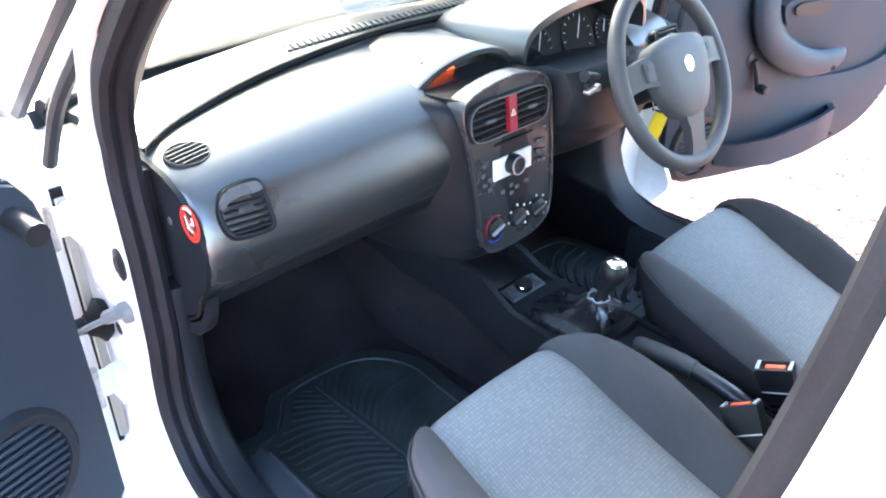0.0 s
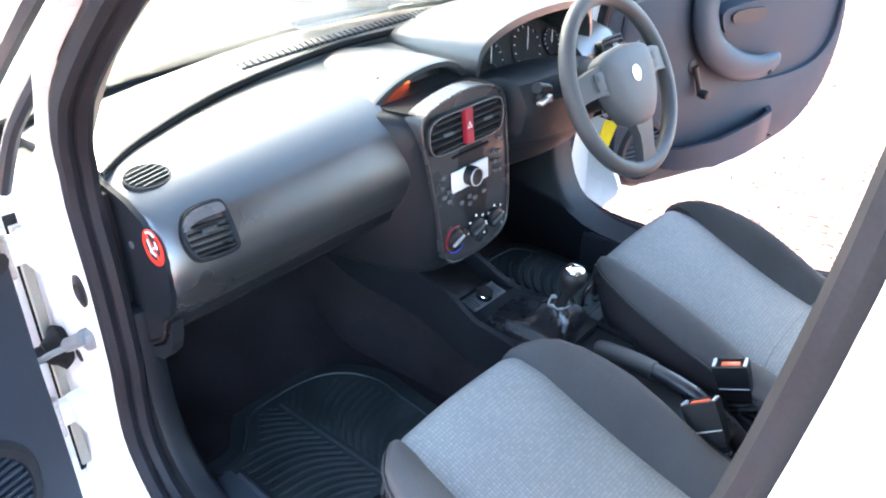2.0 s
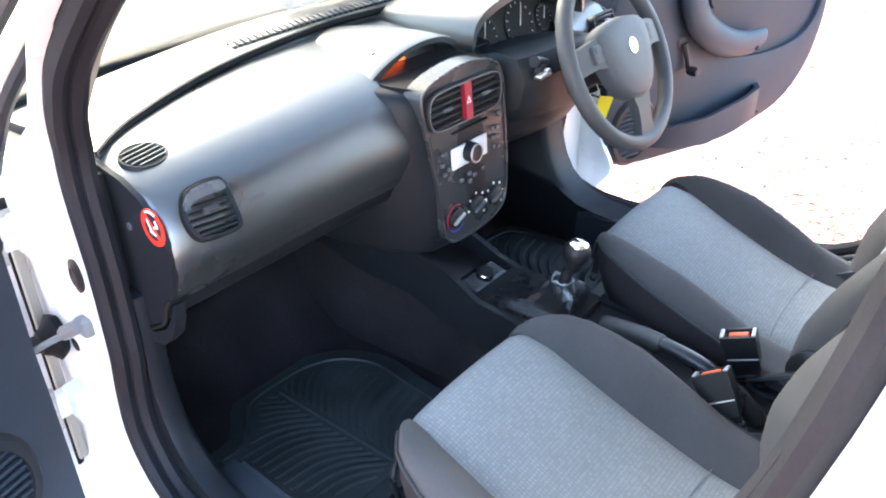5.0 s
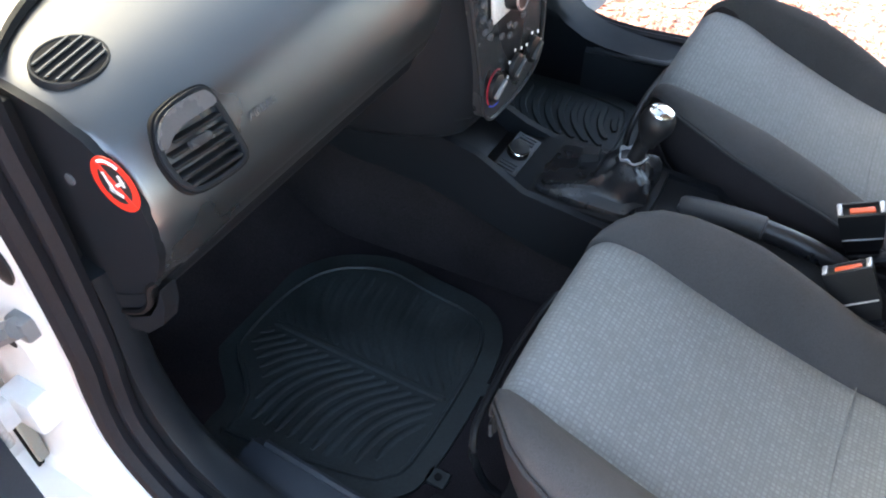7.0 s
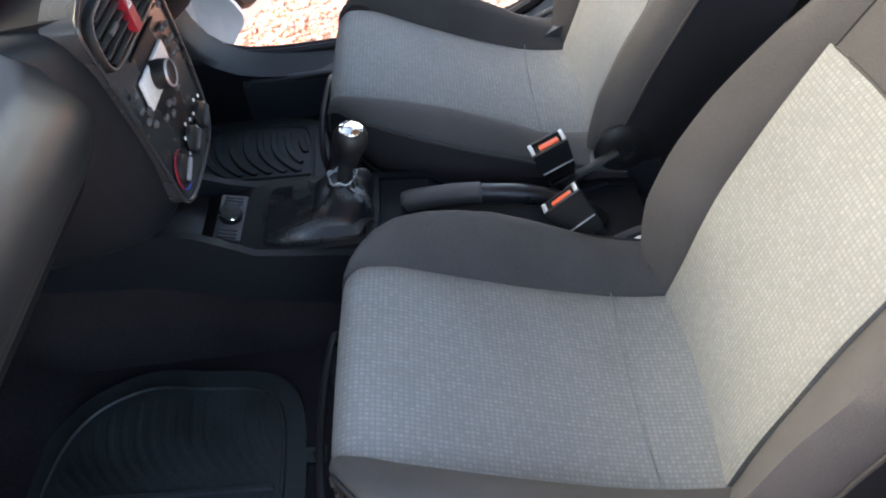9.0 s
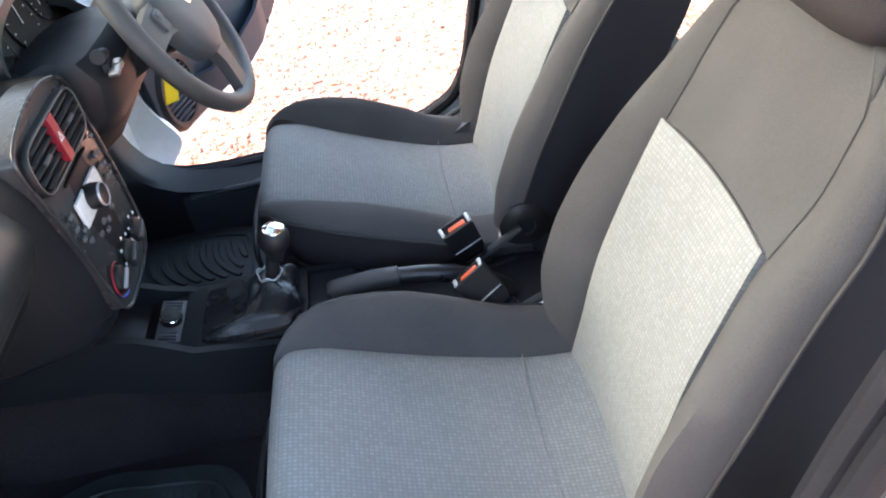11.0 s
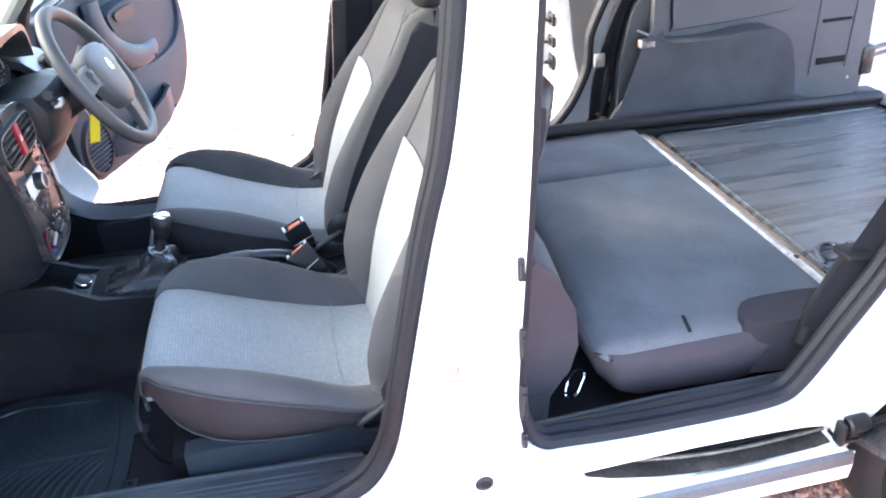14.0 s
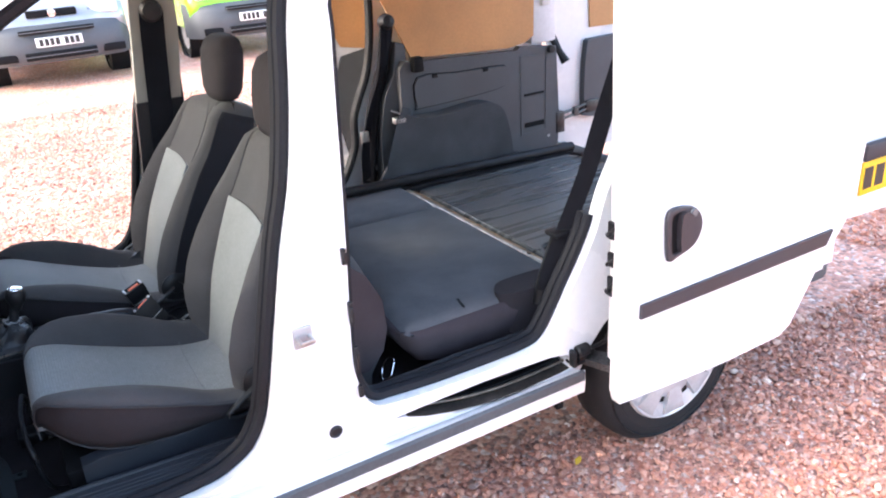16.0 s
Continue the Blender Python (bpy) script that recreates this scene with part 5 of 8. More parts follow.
        for r in rows[1:-1]:
            a, b, c = Vector(r[5]).lerp(Vector(r[6]), 0.45), Vector(r[7]), Vector(r[8])
            y = Vector((0, s * 0.0025, 0))
            flank.append([a + y, Vector(r[6]) + y, b + y, b.lerp(c, 0.6) + y, c + y, c - y * 3, b - y * 3, a - y * 3])
        part("backrest_flank", loft(flank), CLOTH_SIDE, seat, "cloth flank, darkened as the shaded side", sharp=70)
        part("piping", tube([tuple(f[0] + Vector((0, s * 0.0005, 0))) for f in flank[:-1]], 0.0026, 6), PIPING, seat, "grey piping")
        part("panel_seam", tube([(x + BX * -0.002, SEAT_Y + s * y + shift * 0.6, z + BZ * -0.002) for x, z, y in [(*back_point(w), lerp([(TOP, 0.147), (0.52, 0.151), (0.60, 0.139), (0.645, 0.10)], w)) for w in np.linspace(TOP, 0.64, 9)]], 0.0012, 6), CLOTH, seat)
    arc = [(back_point(TOP + 0.011 * (1 - (y / 0.145) ** 2)), y) for y in np.linspace(-0.145, 0.145, 13)]
    part("panel_seam", tube([(p[0] - 0.003, SEAT_Y + shift + y, p[1]) for p, y in arc], 0.0014, 6), CLOTH, seat)
    part("backrest_shell", loft([[(back_point(w)[0] + BX * d, SEAT_Y + y * o, back_point(w)[1] + BZ * d) for y, d in ((-1, 0.08), (-0.97, 0.145), (-0.7, 0.17), (0, 0.175), (0.7, 0.17), (0.97, 0.145), (1, 0.08))] for w, o in ((0.0, 0.22), (0.1, 0.238), (0.3, 0.245), (0.45, 0.222), (0.55, 0.185), (0.62, 0.13), (0.65, 0.09))]), BLACK, seat, "black back shell", sharp=70)
    # headrest on two posts
    hx, hz = back_point(0.735)
    rows = []
    for t, wd, dp in ((-0.098, 0.07, 0.025), (-0.092, 0.095, 0.04), (-0.06, 0.118, 0.052), (0.0, 0.125, 0.056), (0.06, 0.118, 0.056), (0.092, 0.100, 0.045), (0.106, 0.07, 0.026)):
        c = (hx + head + t * math.sin(0.15), hz + t * math.cos(0.15))
        rows.append([(c[0] + math.copysign(abs(math.cos(a)) ** 0.7, math.cos(a)) * dp, SEAT_Y + math.copysign(abs(math.sin(a)) ** 0.7, math.sin(a)) * wd, c[1]) for a in np.linspace(0, 2 * math.pi, 24, endpoint=False)])
    # darker cloth tone, in part standing for the roof's shade
    part("headrest", loft(rows), CLOTH_LOW, seat, "charcoal cloth headrest, partly darkened as under the roof", sharp=70)
    for s in (-1, 1):
        part("headrest_post", tube([(hx + 0.02, SEAT_Y + s * 0.055, hz - 0.14), (hx + head - 0.01, SEAT_Y + s * 0.055, hz - 0.03)], 0.006, 8), CHROME, seat)
        part("post_collar", lathe([(0, 0), (0.014, 0), (0.012, 0.012), (0, 0.012)], 12, pose(hx + 0.028, SEAT_Y + s * 0.055, hz - 0.100)), BLACK, seat)
    return seat


front_seat(0.32, -0.004, "charcoal cloth passenger seat with pale grey woven centre panels", (0.007, 0.018), 0.80, (0.152, 0.157))
front_seat(0.40, 0.032, "charcoal cloth driver's seat, more reclined, with pale woven centre panels", (0.030, 0.040), 0.66, (0.163, 0.150)).location += Vector((-0.048, 0.697, 0.0))


# ---------------------------------------------------------------- dashboard
dash = thing("dashboard", "dark grey grained plastic dashboard with round vents", "dashboard", at=(0.1, MID, 0.70))
PROFILE = [(-0.17, 1.045), (-0.10, 1.056), (0.0, 1.064), (0.09, 1.066), (0.16, 1.063), (0.215, 1.057), (0.265, 1.047), (0.305, 1.030), (0.335, 1.005), (0.352, 0.975), (0.358, 0.946), (0.353, 0.918), (0.340, 0.890), (0.324, 0.874)]
LOWER = [(0.3225, 0.8655), (0.315, 0.851), (0.295, 0.836), (0.25, 0.817), (0.17, 0.797), (0.06, 0.782), (-0.05, 0.775)]


def pad_rows():
    rows = []
    for y in (0.202, 0.209, 0.235, 0.30, 0.38, 0.46, 0.54, 0.60, 0.64, 0.67, 0.70):
        a = max(0, (0.218 - y) / 0.016)
        rise = 0.012 * min(1, max(0, (y - 0.2) / 0.4))
        r = []
        for x, z in smooth_pro:
            k = 0.012 * min(a, 1)
            r.append((x - k * 0.6, y, z + rise * (1 if z > 1.0 else 0.3) - k * (0.5 if z > 0.95 else -0.3)))
        rows.append(r)
    return rows


smooth_pro = [(p.x, p.z) for p in smooth_line([(x, 0, z) for x, z in PROFILE], 3)]


def skin(rows, depth=0.02):
    """An open skin with a back, from rows along y."""
    out = []
    for r in rows:
        out.append(r + [(p[0] - depth * 0.5, p[1], p[2] - depth) for p in reversed(r)])
    return loft(out)


part("dash_pad", skin(pad_rows()), DASH, dash, "grained upper pad with airbag lid", sharp=60)
low = [(p.x, p.z) for p in smooth_line([(x, 0, z) for x, z in LOWER], 3)]
part("glovebox_front", skin([[(x - 0.006 * (y < 0.2), y, z + 0.004 * max(0, (y - 0.3) / 0.4)) for x, z in low] for y in (0.194, 0.205, 0.3, 0.4, 0.5, 0.6, 0.7)]), DASH_LOW, dash, "lower glovebox front, darkened for the shade below the pad", sharp=60)
part("dash_joint", tube([(0.3235, 0.198, 0.8698), (0.3240, 0.30, 0.8700), (0.3240, 0.50, 0.8705), (0.322, 0.67, 0.8705)], 0.0042, 8), SOCKET, dash, "dark joint above the glovebox")
part("dash_core", merged(box(-0.2, 0.24, 0.20, 1.53, 0.855, 0.99, 0.01), box(-0.28, 0.0, 0.20, 1.53, 0.70, 0.86, 0.01)), SOCKET, dash)
# end cap, with a black tube drawn along its dark joint
cap_line = [(0.10, 1.055), (0.16, 1.058), (0.215, 1.052), (0.262, 1.042), (0.30, 1.025), (0.33, 1.0), (0.346, 0.972), (0.350, 0.945), (0.346, 0.912), (0.334, 0.882), (0.320, 0.862), (0.308, 0.835), (0.286, 0.815), (0.255, 0.798), (0.20, 0.785), (0.0, 0.775), (0.0, 1.05)]
part("dash_end_cap", bevelled(prism(cap_line, "y", 0.195, 0.204), 0.003, 2, 40), DASH_LOW, dash, "dark plastic dash end panel")
part("end_filler", box(-0.05, 0.225, 0.150, 0.196, 0.80, 1.045, 0.004), BLACK, dash)
part("end_joint", tube(smooth_line([(0.326, 0.198, 0.870), (0.313, 0.195, 0.857), (0.307, 0.194, 0.834), (0.288, 0.194, 0.812), (0.255, 0.195, 0.793)], 4), 0.0038, 6), SOCKET, dash)
part("lower_end", bevelled(prism([(0.328, 0.860), (0.324, 0.832), (0.311, 0.80), (0.28, 0.77), (0.22, 0.755), (0.22, 0.78), (0.262, 0.786), (0.296, 0.806), (0.314, 0.832)], "y", 0.196, 0.216), 0.006, 2), DASH_LOW, dash)
# forward shelf with the groove and defroster grille
groove = smooth_line([(0.198, 0.205, 1.063), (0.14, 0.30, 1.070), (0.062, 0.517, 1.082), (0.020, 0.80, 1.092), (0.022, 1.02, 1.092), (0.034, 1.23, 1.088), (0.05, 1.40, 1.080), (0.10, 1.50, 1.068)], 6)
part("dash_groove", tube(groove, [0.004 + 0.004 * min(1, i / 8) for i in range(len(groove))], 6), SOCKET, dash, "dark joint across the dash top")
shelf = []
for i, p in enumerate(groove):
    b = ((p.y - MID) / 0.70) ** 2
    fx = -0.245 + 0.125 * min(b, 1)
    shelf.append([(p.x + 0.004, p.y, p.z + 0.002), (p.x * 0.66 + fx * 0.34, p.y, p.z + 0.006), (p.x * 0.33 + fx * 0.67, p.y, p.z - 0.004), (fx, p.y, 1.045), (fx, p.y, 1.02), (p.x, p.y, 1.03)])
part("dash_shelf", loft(shelf), DASH, dash, "grained shelf below the windscreen", sharp=60)
gr = part("defroster_grille", loft([[(x + d - 0.033 * (y - 0.62), y, 1.0905 + 0.008 * min(1.0, (y - 0.6) / 0.2) + h) for d, h in ((-0.017, -0.004), (-0.017, 0.0015), (0.017, 0.0005), (0.017, -0.004))] for x, y in ((-0.018, 0.615), (-0.018, 0.80), (-0.018, 1.0), (-0.018, 1.21))]), SOCKET, dash, "slotted defroster grille")
for i in range(36):
    y = 0.618 + i * 0.0165
    part("grille_bar", moved(box(-0.019, 0.019, -0.0042, 0.0042, -0.004, 0.0035, 0.001, 1), Matrix.Translation((-0.018 - 0.033 * (y - 0.62), y, 1.0905 + 0.008 * min(1.0, (y - 0.6) / 0.2))) @ Matrix.Rotation(radians(-22), 4, "Z")), DASH, gr)

# round top vent with slats
TVM = pose(0.238, 0.251, 1.0552, 1.5, 12.5, 12) @ Matrix.Diagonal((0.66, 0.80, 1, 1))
tv = part("top_vent", lathe([(0.0415, -0.004), (0.0475, -0.010), (0.0475, 0.0), (0.0460, 0.0018), (0.0435, 0.0018), (0.0415, 0.0005)], 40, TVM), DASH_LOW, dash, "round demister vent")
part("vent_well", lathe([(0, -0.004), (0.042, -0.004), (0.042, 0.0012), (0, 0.0012)], 30, TVM), SOCKET, tv)
for i in range(5):
    v = -0.028 + i * 0.014
    w = math.sqrt(max(0.0, 0.0415 ** 2 - v * v))
    part("vent_slat", moved(box(v - 0.0019, v + 0.0019, -w, w, 0.0013, 0.0036, 0.0008, 1), TVM), DASH, tv)


# large face vents
def face_vent(parent, m, w, h, slats, tab=True, surround=DASH_LOW, name="face_vent"):
    """A vent in the plane of m (x across, y up, z out)."""
    line = round_line([(-w / 2, -h * 0.1), (-w * 0.46, -h * 0.34), (-w * 0.30, -h * 0.48), (w * 0.30, -h * 0.50), (w * 0.47, -h * 0.42), (w / 2, -h * 0.1), (w * 0.48, h * 0.38), (w * 0.40, h / 2), (-w * 0.22, h * 0.48), (-w * 0.44, h * 0.34)], 4)
    vent = part(name, moved(bevelled(holed(line, [offset(line, 0.005)], "z", -0.016, 0.007), 0.003, 2, 50), m), surround, parent, "louvred face vent")
    part("vent_well", moved(prism(offset(line, 0.006), "z", -0.006, 0.001), m), SOCKET, vent)
    for i in range(slats):
        y = -h / 2 + h * (i + 0.7) / (slats + 0.4)
        ww = w / 2 - 0.010 - 0.10 * max(0, abs(y) / h - 0.38) * w
        part("vent_slat", moved(moved(box(-ww, ww, -0.0022, 0.0022, -0.004, 0.006, 0.001, 1), pose(0, y, 0.0040, 28)), m), BLACK, vent)
    if tab:
        part("vent_tab", moved(box(-0.013, 0.013, -0.005, 0.005, 0.006, 0.0145, 0.002), m), STACK, vent)
    return vent


def plane(o, xdir, ydir):
    x, y = Vector(xdir).normalized(), Vector(ydir).normalized()
    z = x.cross(y).normalized()
    y = z.cross(x)
    return Matrix(((x.x, y.x, z.x, o[0]), (x.y, y.y, z.y, o[1]), (x.z, y.z, z.z, o[2]), (0, 0, 0, 1)))


SVM = plane((0.3455, 0.271, 0.994), (0.05, 1, -0.06), (-0.62, 0, 1)) @ Matrix.Diagonal((1.22, 1, 1, 1))
SVL = round_line([(-0.035, 0.004), (-0.0335, -0.022), (-0.025, -0.038), (-0.010, -0.043), (0.020, -0.043), (0.033, -0.037), (0.036, -0.020), (0.035, 0.020), (0.031, 0.037), (0.018, 0.042), (-0.006, 0.040), (-0.024, 0.031)], 4)
sv = part("side_vent", moved(holed(SVL, [offset(SVL, 0.002)], "z", -0.016, 0.001), SVM), SOCKET, dash, "louvred side vent with a dark joint round it")
part("vent_rim", moved(bevelled(holed(offset(SVL, 0.002), [offset(SVL, 0.007)], "z", -0.016, 0.004), 0.0015, 2, 50), SVM), DASH_LOW, sv)
part("vent_well", moved(prism(offset(SVL, 0.006), "z", -0.012, -0.009), SVM), SOCKET, sv)
part("vent_flap", moved(bevelled(prism(round_line([(-0.0285, 0.006), (-0.0285, 0.016), (-0.020, 0.028), (-0.006, 0.0345), (0.018, 0.0355), (0.026, 0.032), (0.028, 0.020), (0.010, 0.0185), (-0.012, 0.016)], 3), "z", -0.008, 0.009), 0.005, 4, 50), SVM), FLAPGLOSS, sv, "glossy black top flap, lightened to grey for its highlight")
for i, (y, a, b) in enumerate(((0.010, -0.018, 0.0285), (0.000, -0.026, 0.0285), (-0.010, -0.0285, 0.0285), (-0.020, -0.028, 0.0285), (-0.030, -0.024, 0.027))):
    part("vent_slat", moved(moved(box(a, b, -0.0017, 0.0017, -0.008, 0.006, 0.0012, 2), pose(0, y, 0.0, 24)), SVM), BLACK, sv)
part("vent_tab", moved(box(-0.010, 0.010, -0.0055, 0.0035, 0.003, 0.0115, 0.0025), SVM), STACK, sv)
# airbag warning roundel on the end cap: ring, dark centre, bar, seat-like strokes
stk = part("warning_sticker", moved(lathe([(0.022, 0.0), (0.031, 0.0), (0.031, 0.0008), (0.022, 0.0008)], 40), pose(0.315, 0.1948, 0.994, 90) @ Matrix.Diagonal((0.86, 0.92, 1, 1))), STICK_RED, dash, "red and black round warning sticker")
part("sticker_centre", lathe([(0, 0), (0.0222, 0), (0.0222, 0.0006), (0, 0.0006)], 32, pose(0.315, 0.1948, 0.994, 90) @ Matrix.Diagonal((0.86, 0.92, 1, 1))), STICK_BLACK, stk)
part("sticker_bar", moved(box(-0.026, 0.026, -0.003, 0.003, 0, 0.001, 0.0002, 1), pose(0.315, 0.1945, 0.994, 90) @ Matrix.Rotation(radians(-50), 4, "Z")), STICK_RED, stk)
for x, z, w, h, a in ((0.308, 0.992, 0.004, 0.022, 20), (0.314, 0.983, 0.016, 0.004, -10), (0.322, 0.995, 0.013, 0.003, 35), (0.325, 0.999, 0.003, 0.012, 20)):
    part("sticker_mark", moved(box(-w / 2, w / 2, -h / 2, h / 2, 0, 0.0012, 0.0002, 1), pose(x, 0.1945, z + 0.002, 90) @ Matrix.Rotation(radians(a), 4, "Z")), INK_WHITE, stk)
part("sticker_mark", tube([(0.315 + 0.0265 * 0.86 * math.cos(radians(a)), 0.1936, 0.994 + 0.0265 * 0.92 * math.sin(radians(a))) for a in range(60, 121, 10)], 0.0016, 5), INK_WHITE, stk)
stk.location += Vector((0.010, 0, -0.004))
writing("AIRBAG", 0.0115, plane((0.3515, 0.355, 0.982), (0.02, 1, 0), (-0.28, 0, 1)), SATIN, dash, "embossed_word")
part("cap_screw", lathe([(0, 0), (0.006, 0), (0.006, 0.002), (0, 0.002)], 12, pose(0.262, 0.1948, 0.972, 90)), TRIM, dash)

# centre stack housing: a rounded bulge carrying the fascia
S0, S1 = 0.695, 1.0
stack_prof = [(0.20, 1.05), (0.30, 1.05), (0.345, 1.045), (0.366, 1.03), (0.374, 1.0), (0.380, 0.93), (0.384, 0.85), (0.384, 0.78), (0.378, 0.745), (0.362, 0.728), (0.30, 0.715), (0.10, 0.70)]
sp = [(p.x, p.z) for p in smooth_line([(x, 0, z) for x, z in stack_prof], 3)]
rows = []
for y, k, hgt in ((0.62, 0.30, 0.0), (0.645, 0.12, 0.0), (0.665, 0.055, 0.0), (0.685, 0.020, 0.0), (0.705, 0.004, 0.0), (0.73, 0.0, 0.0), (0.80, -0.006, 0.0), (0.87, -0.006, 0.0), (0.94, 0.0, 0.0), (0.965, 0.006, 0.0), (0.985, 0.03, 0.0), (0.995, 0.09, 0.0)):
    taper = 0.0
    rows.append([(x - k, y + 0.055 * max(0, (0.98 - z) / 0.25) * (1 if y < 0.82 else -0.35 if y > 0.9 else 0), z) for x, z in sp])
part("stack_housing", skin(rows, 0.03), DASH_LOW, dash, "rounded dark centre console housing", sharp=60)


def stack_m(y, z, out=0.0):
    """A place on the fascia: y across, z up; x axis of the frame runs across the van."""
    s = 0.386 + (0.398 - 0.386) * (0.95 - z) / 0.2 + out
    return plane((s - 0.001, y, z), (0.0, 1, 0), (-0.05, 0, 1))


def fascia_line():
    return round_line([(0.707, 1.052), (0.700, 1.02), (0.712, 0.97), (0.735, 0.85), (0.748, 0.765), (0.765, 0.738), (0.80, 0.730), (0.88, 0.732), (0.93, 0.745), (0.952, 0.775), (0.957, 0.85), (0.950, 0.96), (0.944, 1.02), (0.925, 1.055), (0.86, 1.075), (0.78, 1.072)], 3)


fl = fascia_line()
fb = loft([[(0.372 + 0.010 * (1.0 - b) / 0.25 + d, a, b) for a, b in fl] for d in (-0.03, 0.010)])
fas = part("fascia", bevelled(fb, 0.004, 2, 50), STACK, dash, "charcoal centre fascia")
part("fascia_rim", tube([(0.384 + 0.010 * (1.0 - b) / 0.25, a, b) for a, b in fl], 0.003, 6, True, up=(1, 0, 0)), STACK, fas)
pill = round_line([(-0.112, 0.0), (-0.106, -0.026), (-0.080, -0.038), (0.0, -0.039), (0.080, -0.038), (0.106, -0.026), (0.112, 0.0), (0.106, 0.026), (0.080, 0.038), (0.0, 0.039), (-0.080, 0.038), (-0.106, 0.026)], 3)
PM = stack_m(0.818, 1.010, 0.003)
cv = part("centre_vent", moved(bevelled(holed(pill, [offset(pill, 0.006)], "z", -0.010, 0.009), 0.002, 2, 50), PM), BLACK, fas, "oval pair of louvred centre vents")
part("vent_rim", moved(tube([(x, y, 0.0085) for x, y in offset(pill, 0.003)], 0.0012, 6, True), PM), SATIN, cv, "thin satin rim")
part("vent_well", moved(prism(offset(pill, 0.005), "z", -0.004, 0.001), PM), SOCKET, cv)
for sgn in (-1, 1):
    for i in range(5):
        y = -0.027 + i * 0.0135
        x1 = 0.104 - 0.030 * (abs(y) / 0.036) ** 2.5
        part("vent_slat", moved(moved(box(0.016, x1, -0.0022, 0.0022, -0.0035, 0.005, 0.001, 1), pose(0, y, 0.0050, 26)), PM @ Matrix.Diagonal((sgn, 1, 1, 1))), BLACK, cv)
    part("vent_tab", moved(box(0.046, 0.072, -0.0035, 0.0035, 0.006, 0.012, 0.0015, 1), PM @ Matrix.Diagonal((sgn, 1, 1, 1))), TRIM, cv)
hz = part("hazard_button", moved(bevelled(prism([(-0.007, -0.034), (0.013, -0.034), (0.009, 0.036), (-0.012, 0.036)], "z", -0.004, 0.010), 0.003), stack_m(0.818, 1.010, 0.005)), RED, fas, "red hazard light button")
part("hazard_mark", moved(holed([(-0.007, -0.006), (0.007, -0.006), (0, 0.008)], [[(-0.0035, -0.004), (0.0035, -0.004), (0, 0.0035)]], "z", 0.0, 0.0006), stack_m(0.8175, 1.014, 0.0156)), INK_WHITE, hz)
part("cd_slot", moved(box(-0.055, 0.055, -0.002, 0.002, -0.002, 0.002, 0.0005, 1), stack_m(0.835, 0.955, 0.002)), SOCKET, fas)
part("radio_display", moved(box(-0.055, 0.055, -0.021, 0.021, -0.002, 0.004, 0.002), stack_m(0.828, 0.906, 0.002)), INK_WHITE, fas, "pale radio display")
rk = part("volume_knob", moved(lathe([(0, -0.002), (0.019, -0.002), (0.020, 0.010), (0.0188, 0.020), (0.016, 0.022), (0.0, 0.0205)], 32), stack_m(0.822, 0.909, 0.004)), BLACK, fas, "large round volume knob")
part("knob_ring", moved(lathe([(0.0162, 0.0205), (0.0185, 0.0205), (0.0178, 0.0235), (0.0162, 0.023)], 32), stack_m(0.822, 0.909, 0.004)), SILVER, rk)
for y, z in ((0.748, 0.925), (0.745, 0.905), (0.750, 0.885), (0.764, 0.872), (0.764, 0.892), (0.906, 0.930), (0.921, 0.928), (0.906, 0.910), (0.921, 0.908), (0.907, 0.890), (0.922, 0.888), (0.80, 0.856), (0.825, 0.862), (0.825, 0.846), (0.842, 0.854), (0.87, 0.858), (0.926, 0.955)):
    part("push_button", moved(box(-0.0055, 0.0055, -0.004, 0.004, -0.001, 0.004, 0.0015, 1), stack_m(y, z, 0.002)), TRIM, fas)
for y, ring in ((0.777, True), (0.845, False), (0.905, False)):
    kb = part("heater_knob", moved(lathe([(0, 0), (0.0215, 0), (0.0205, 0.006), (0.017, 0.008), (0, 0.008)], 28), stack_m(y, 0.785, 0.002)), BLACK, fas, "round heater control knob")
    part("knob_grip", moved(box(-0.018, 0.018, -0.0035, 0.0035, 0.006, 0.013, 0.002), stack_m(y, 0.785, 0.002) @ Matrix.Rotation(radians(20), 4, "Z")), SILVER if ring else TRIM, kb)
    if ring:
        for a0, a1, mt in ((60, 215, RED), (225, 330, INK_BLUE)):
            part("temperature_arc", moved(tube([(0.0275 * math.cos(radians(a)), 0.0275 * math.sin(radians(a)), 0.002) for a in range(a0, a1, 9)], 0.0014, 5), stack_m(y, 0.785, 0.001)), mt, kb)
    else:
        for a in range(-40, 230, 45):
            part("dial_mark", moved(lathe([(0, 0), (0.0028, 0), (0.0028, 0.001), (0, 0.001)], 8, pose(0.029 * math.cos(radians(a)), 0.029 * math.sin(radians(a)), 0.002)), stack_m(y, 0.785, 0.001)), INK_WHITE, kb)

# display pod on top of the stack
pod_line = [(0.685, 1.054), (0.72, 1.074), (0.77, 1.091), (0.83, 1.100), (0.89, 1.098), (0.935, 1.083), (0.965, 1.054)]
rows = []
for x, g, lift in ((-0.01, 0.30, 0.016), (0.05, 0.62, 0.010), (0.12, 0.86, 0.005), (0.20, 0.97, 0.002), (0.262, 1.0, 0.0), (0.272, 1.0, -0.003)):
    up_ = [(x, MID - 0.04 + (y - (MID - 0.04)) * g, 1.05 + (z - 1.05) * g + lift) for y, z in [(p.x, p.z) for p in smooth_line([(a, 0, b) for a, b in pod_line], 4)]]
    rows.append(up_ + [(p[0], MID - 0.04 + (p[1] - MID + 0.04) * 0.93, max(p[2] - 0.010, 1.046)) for p in reversed(up_)])
pod = part("display_hood", loft(rows), DASH, dash, "arched display hood", sharp=60)
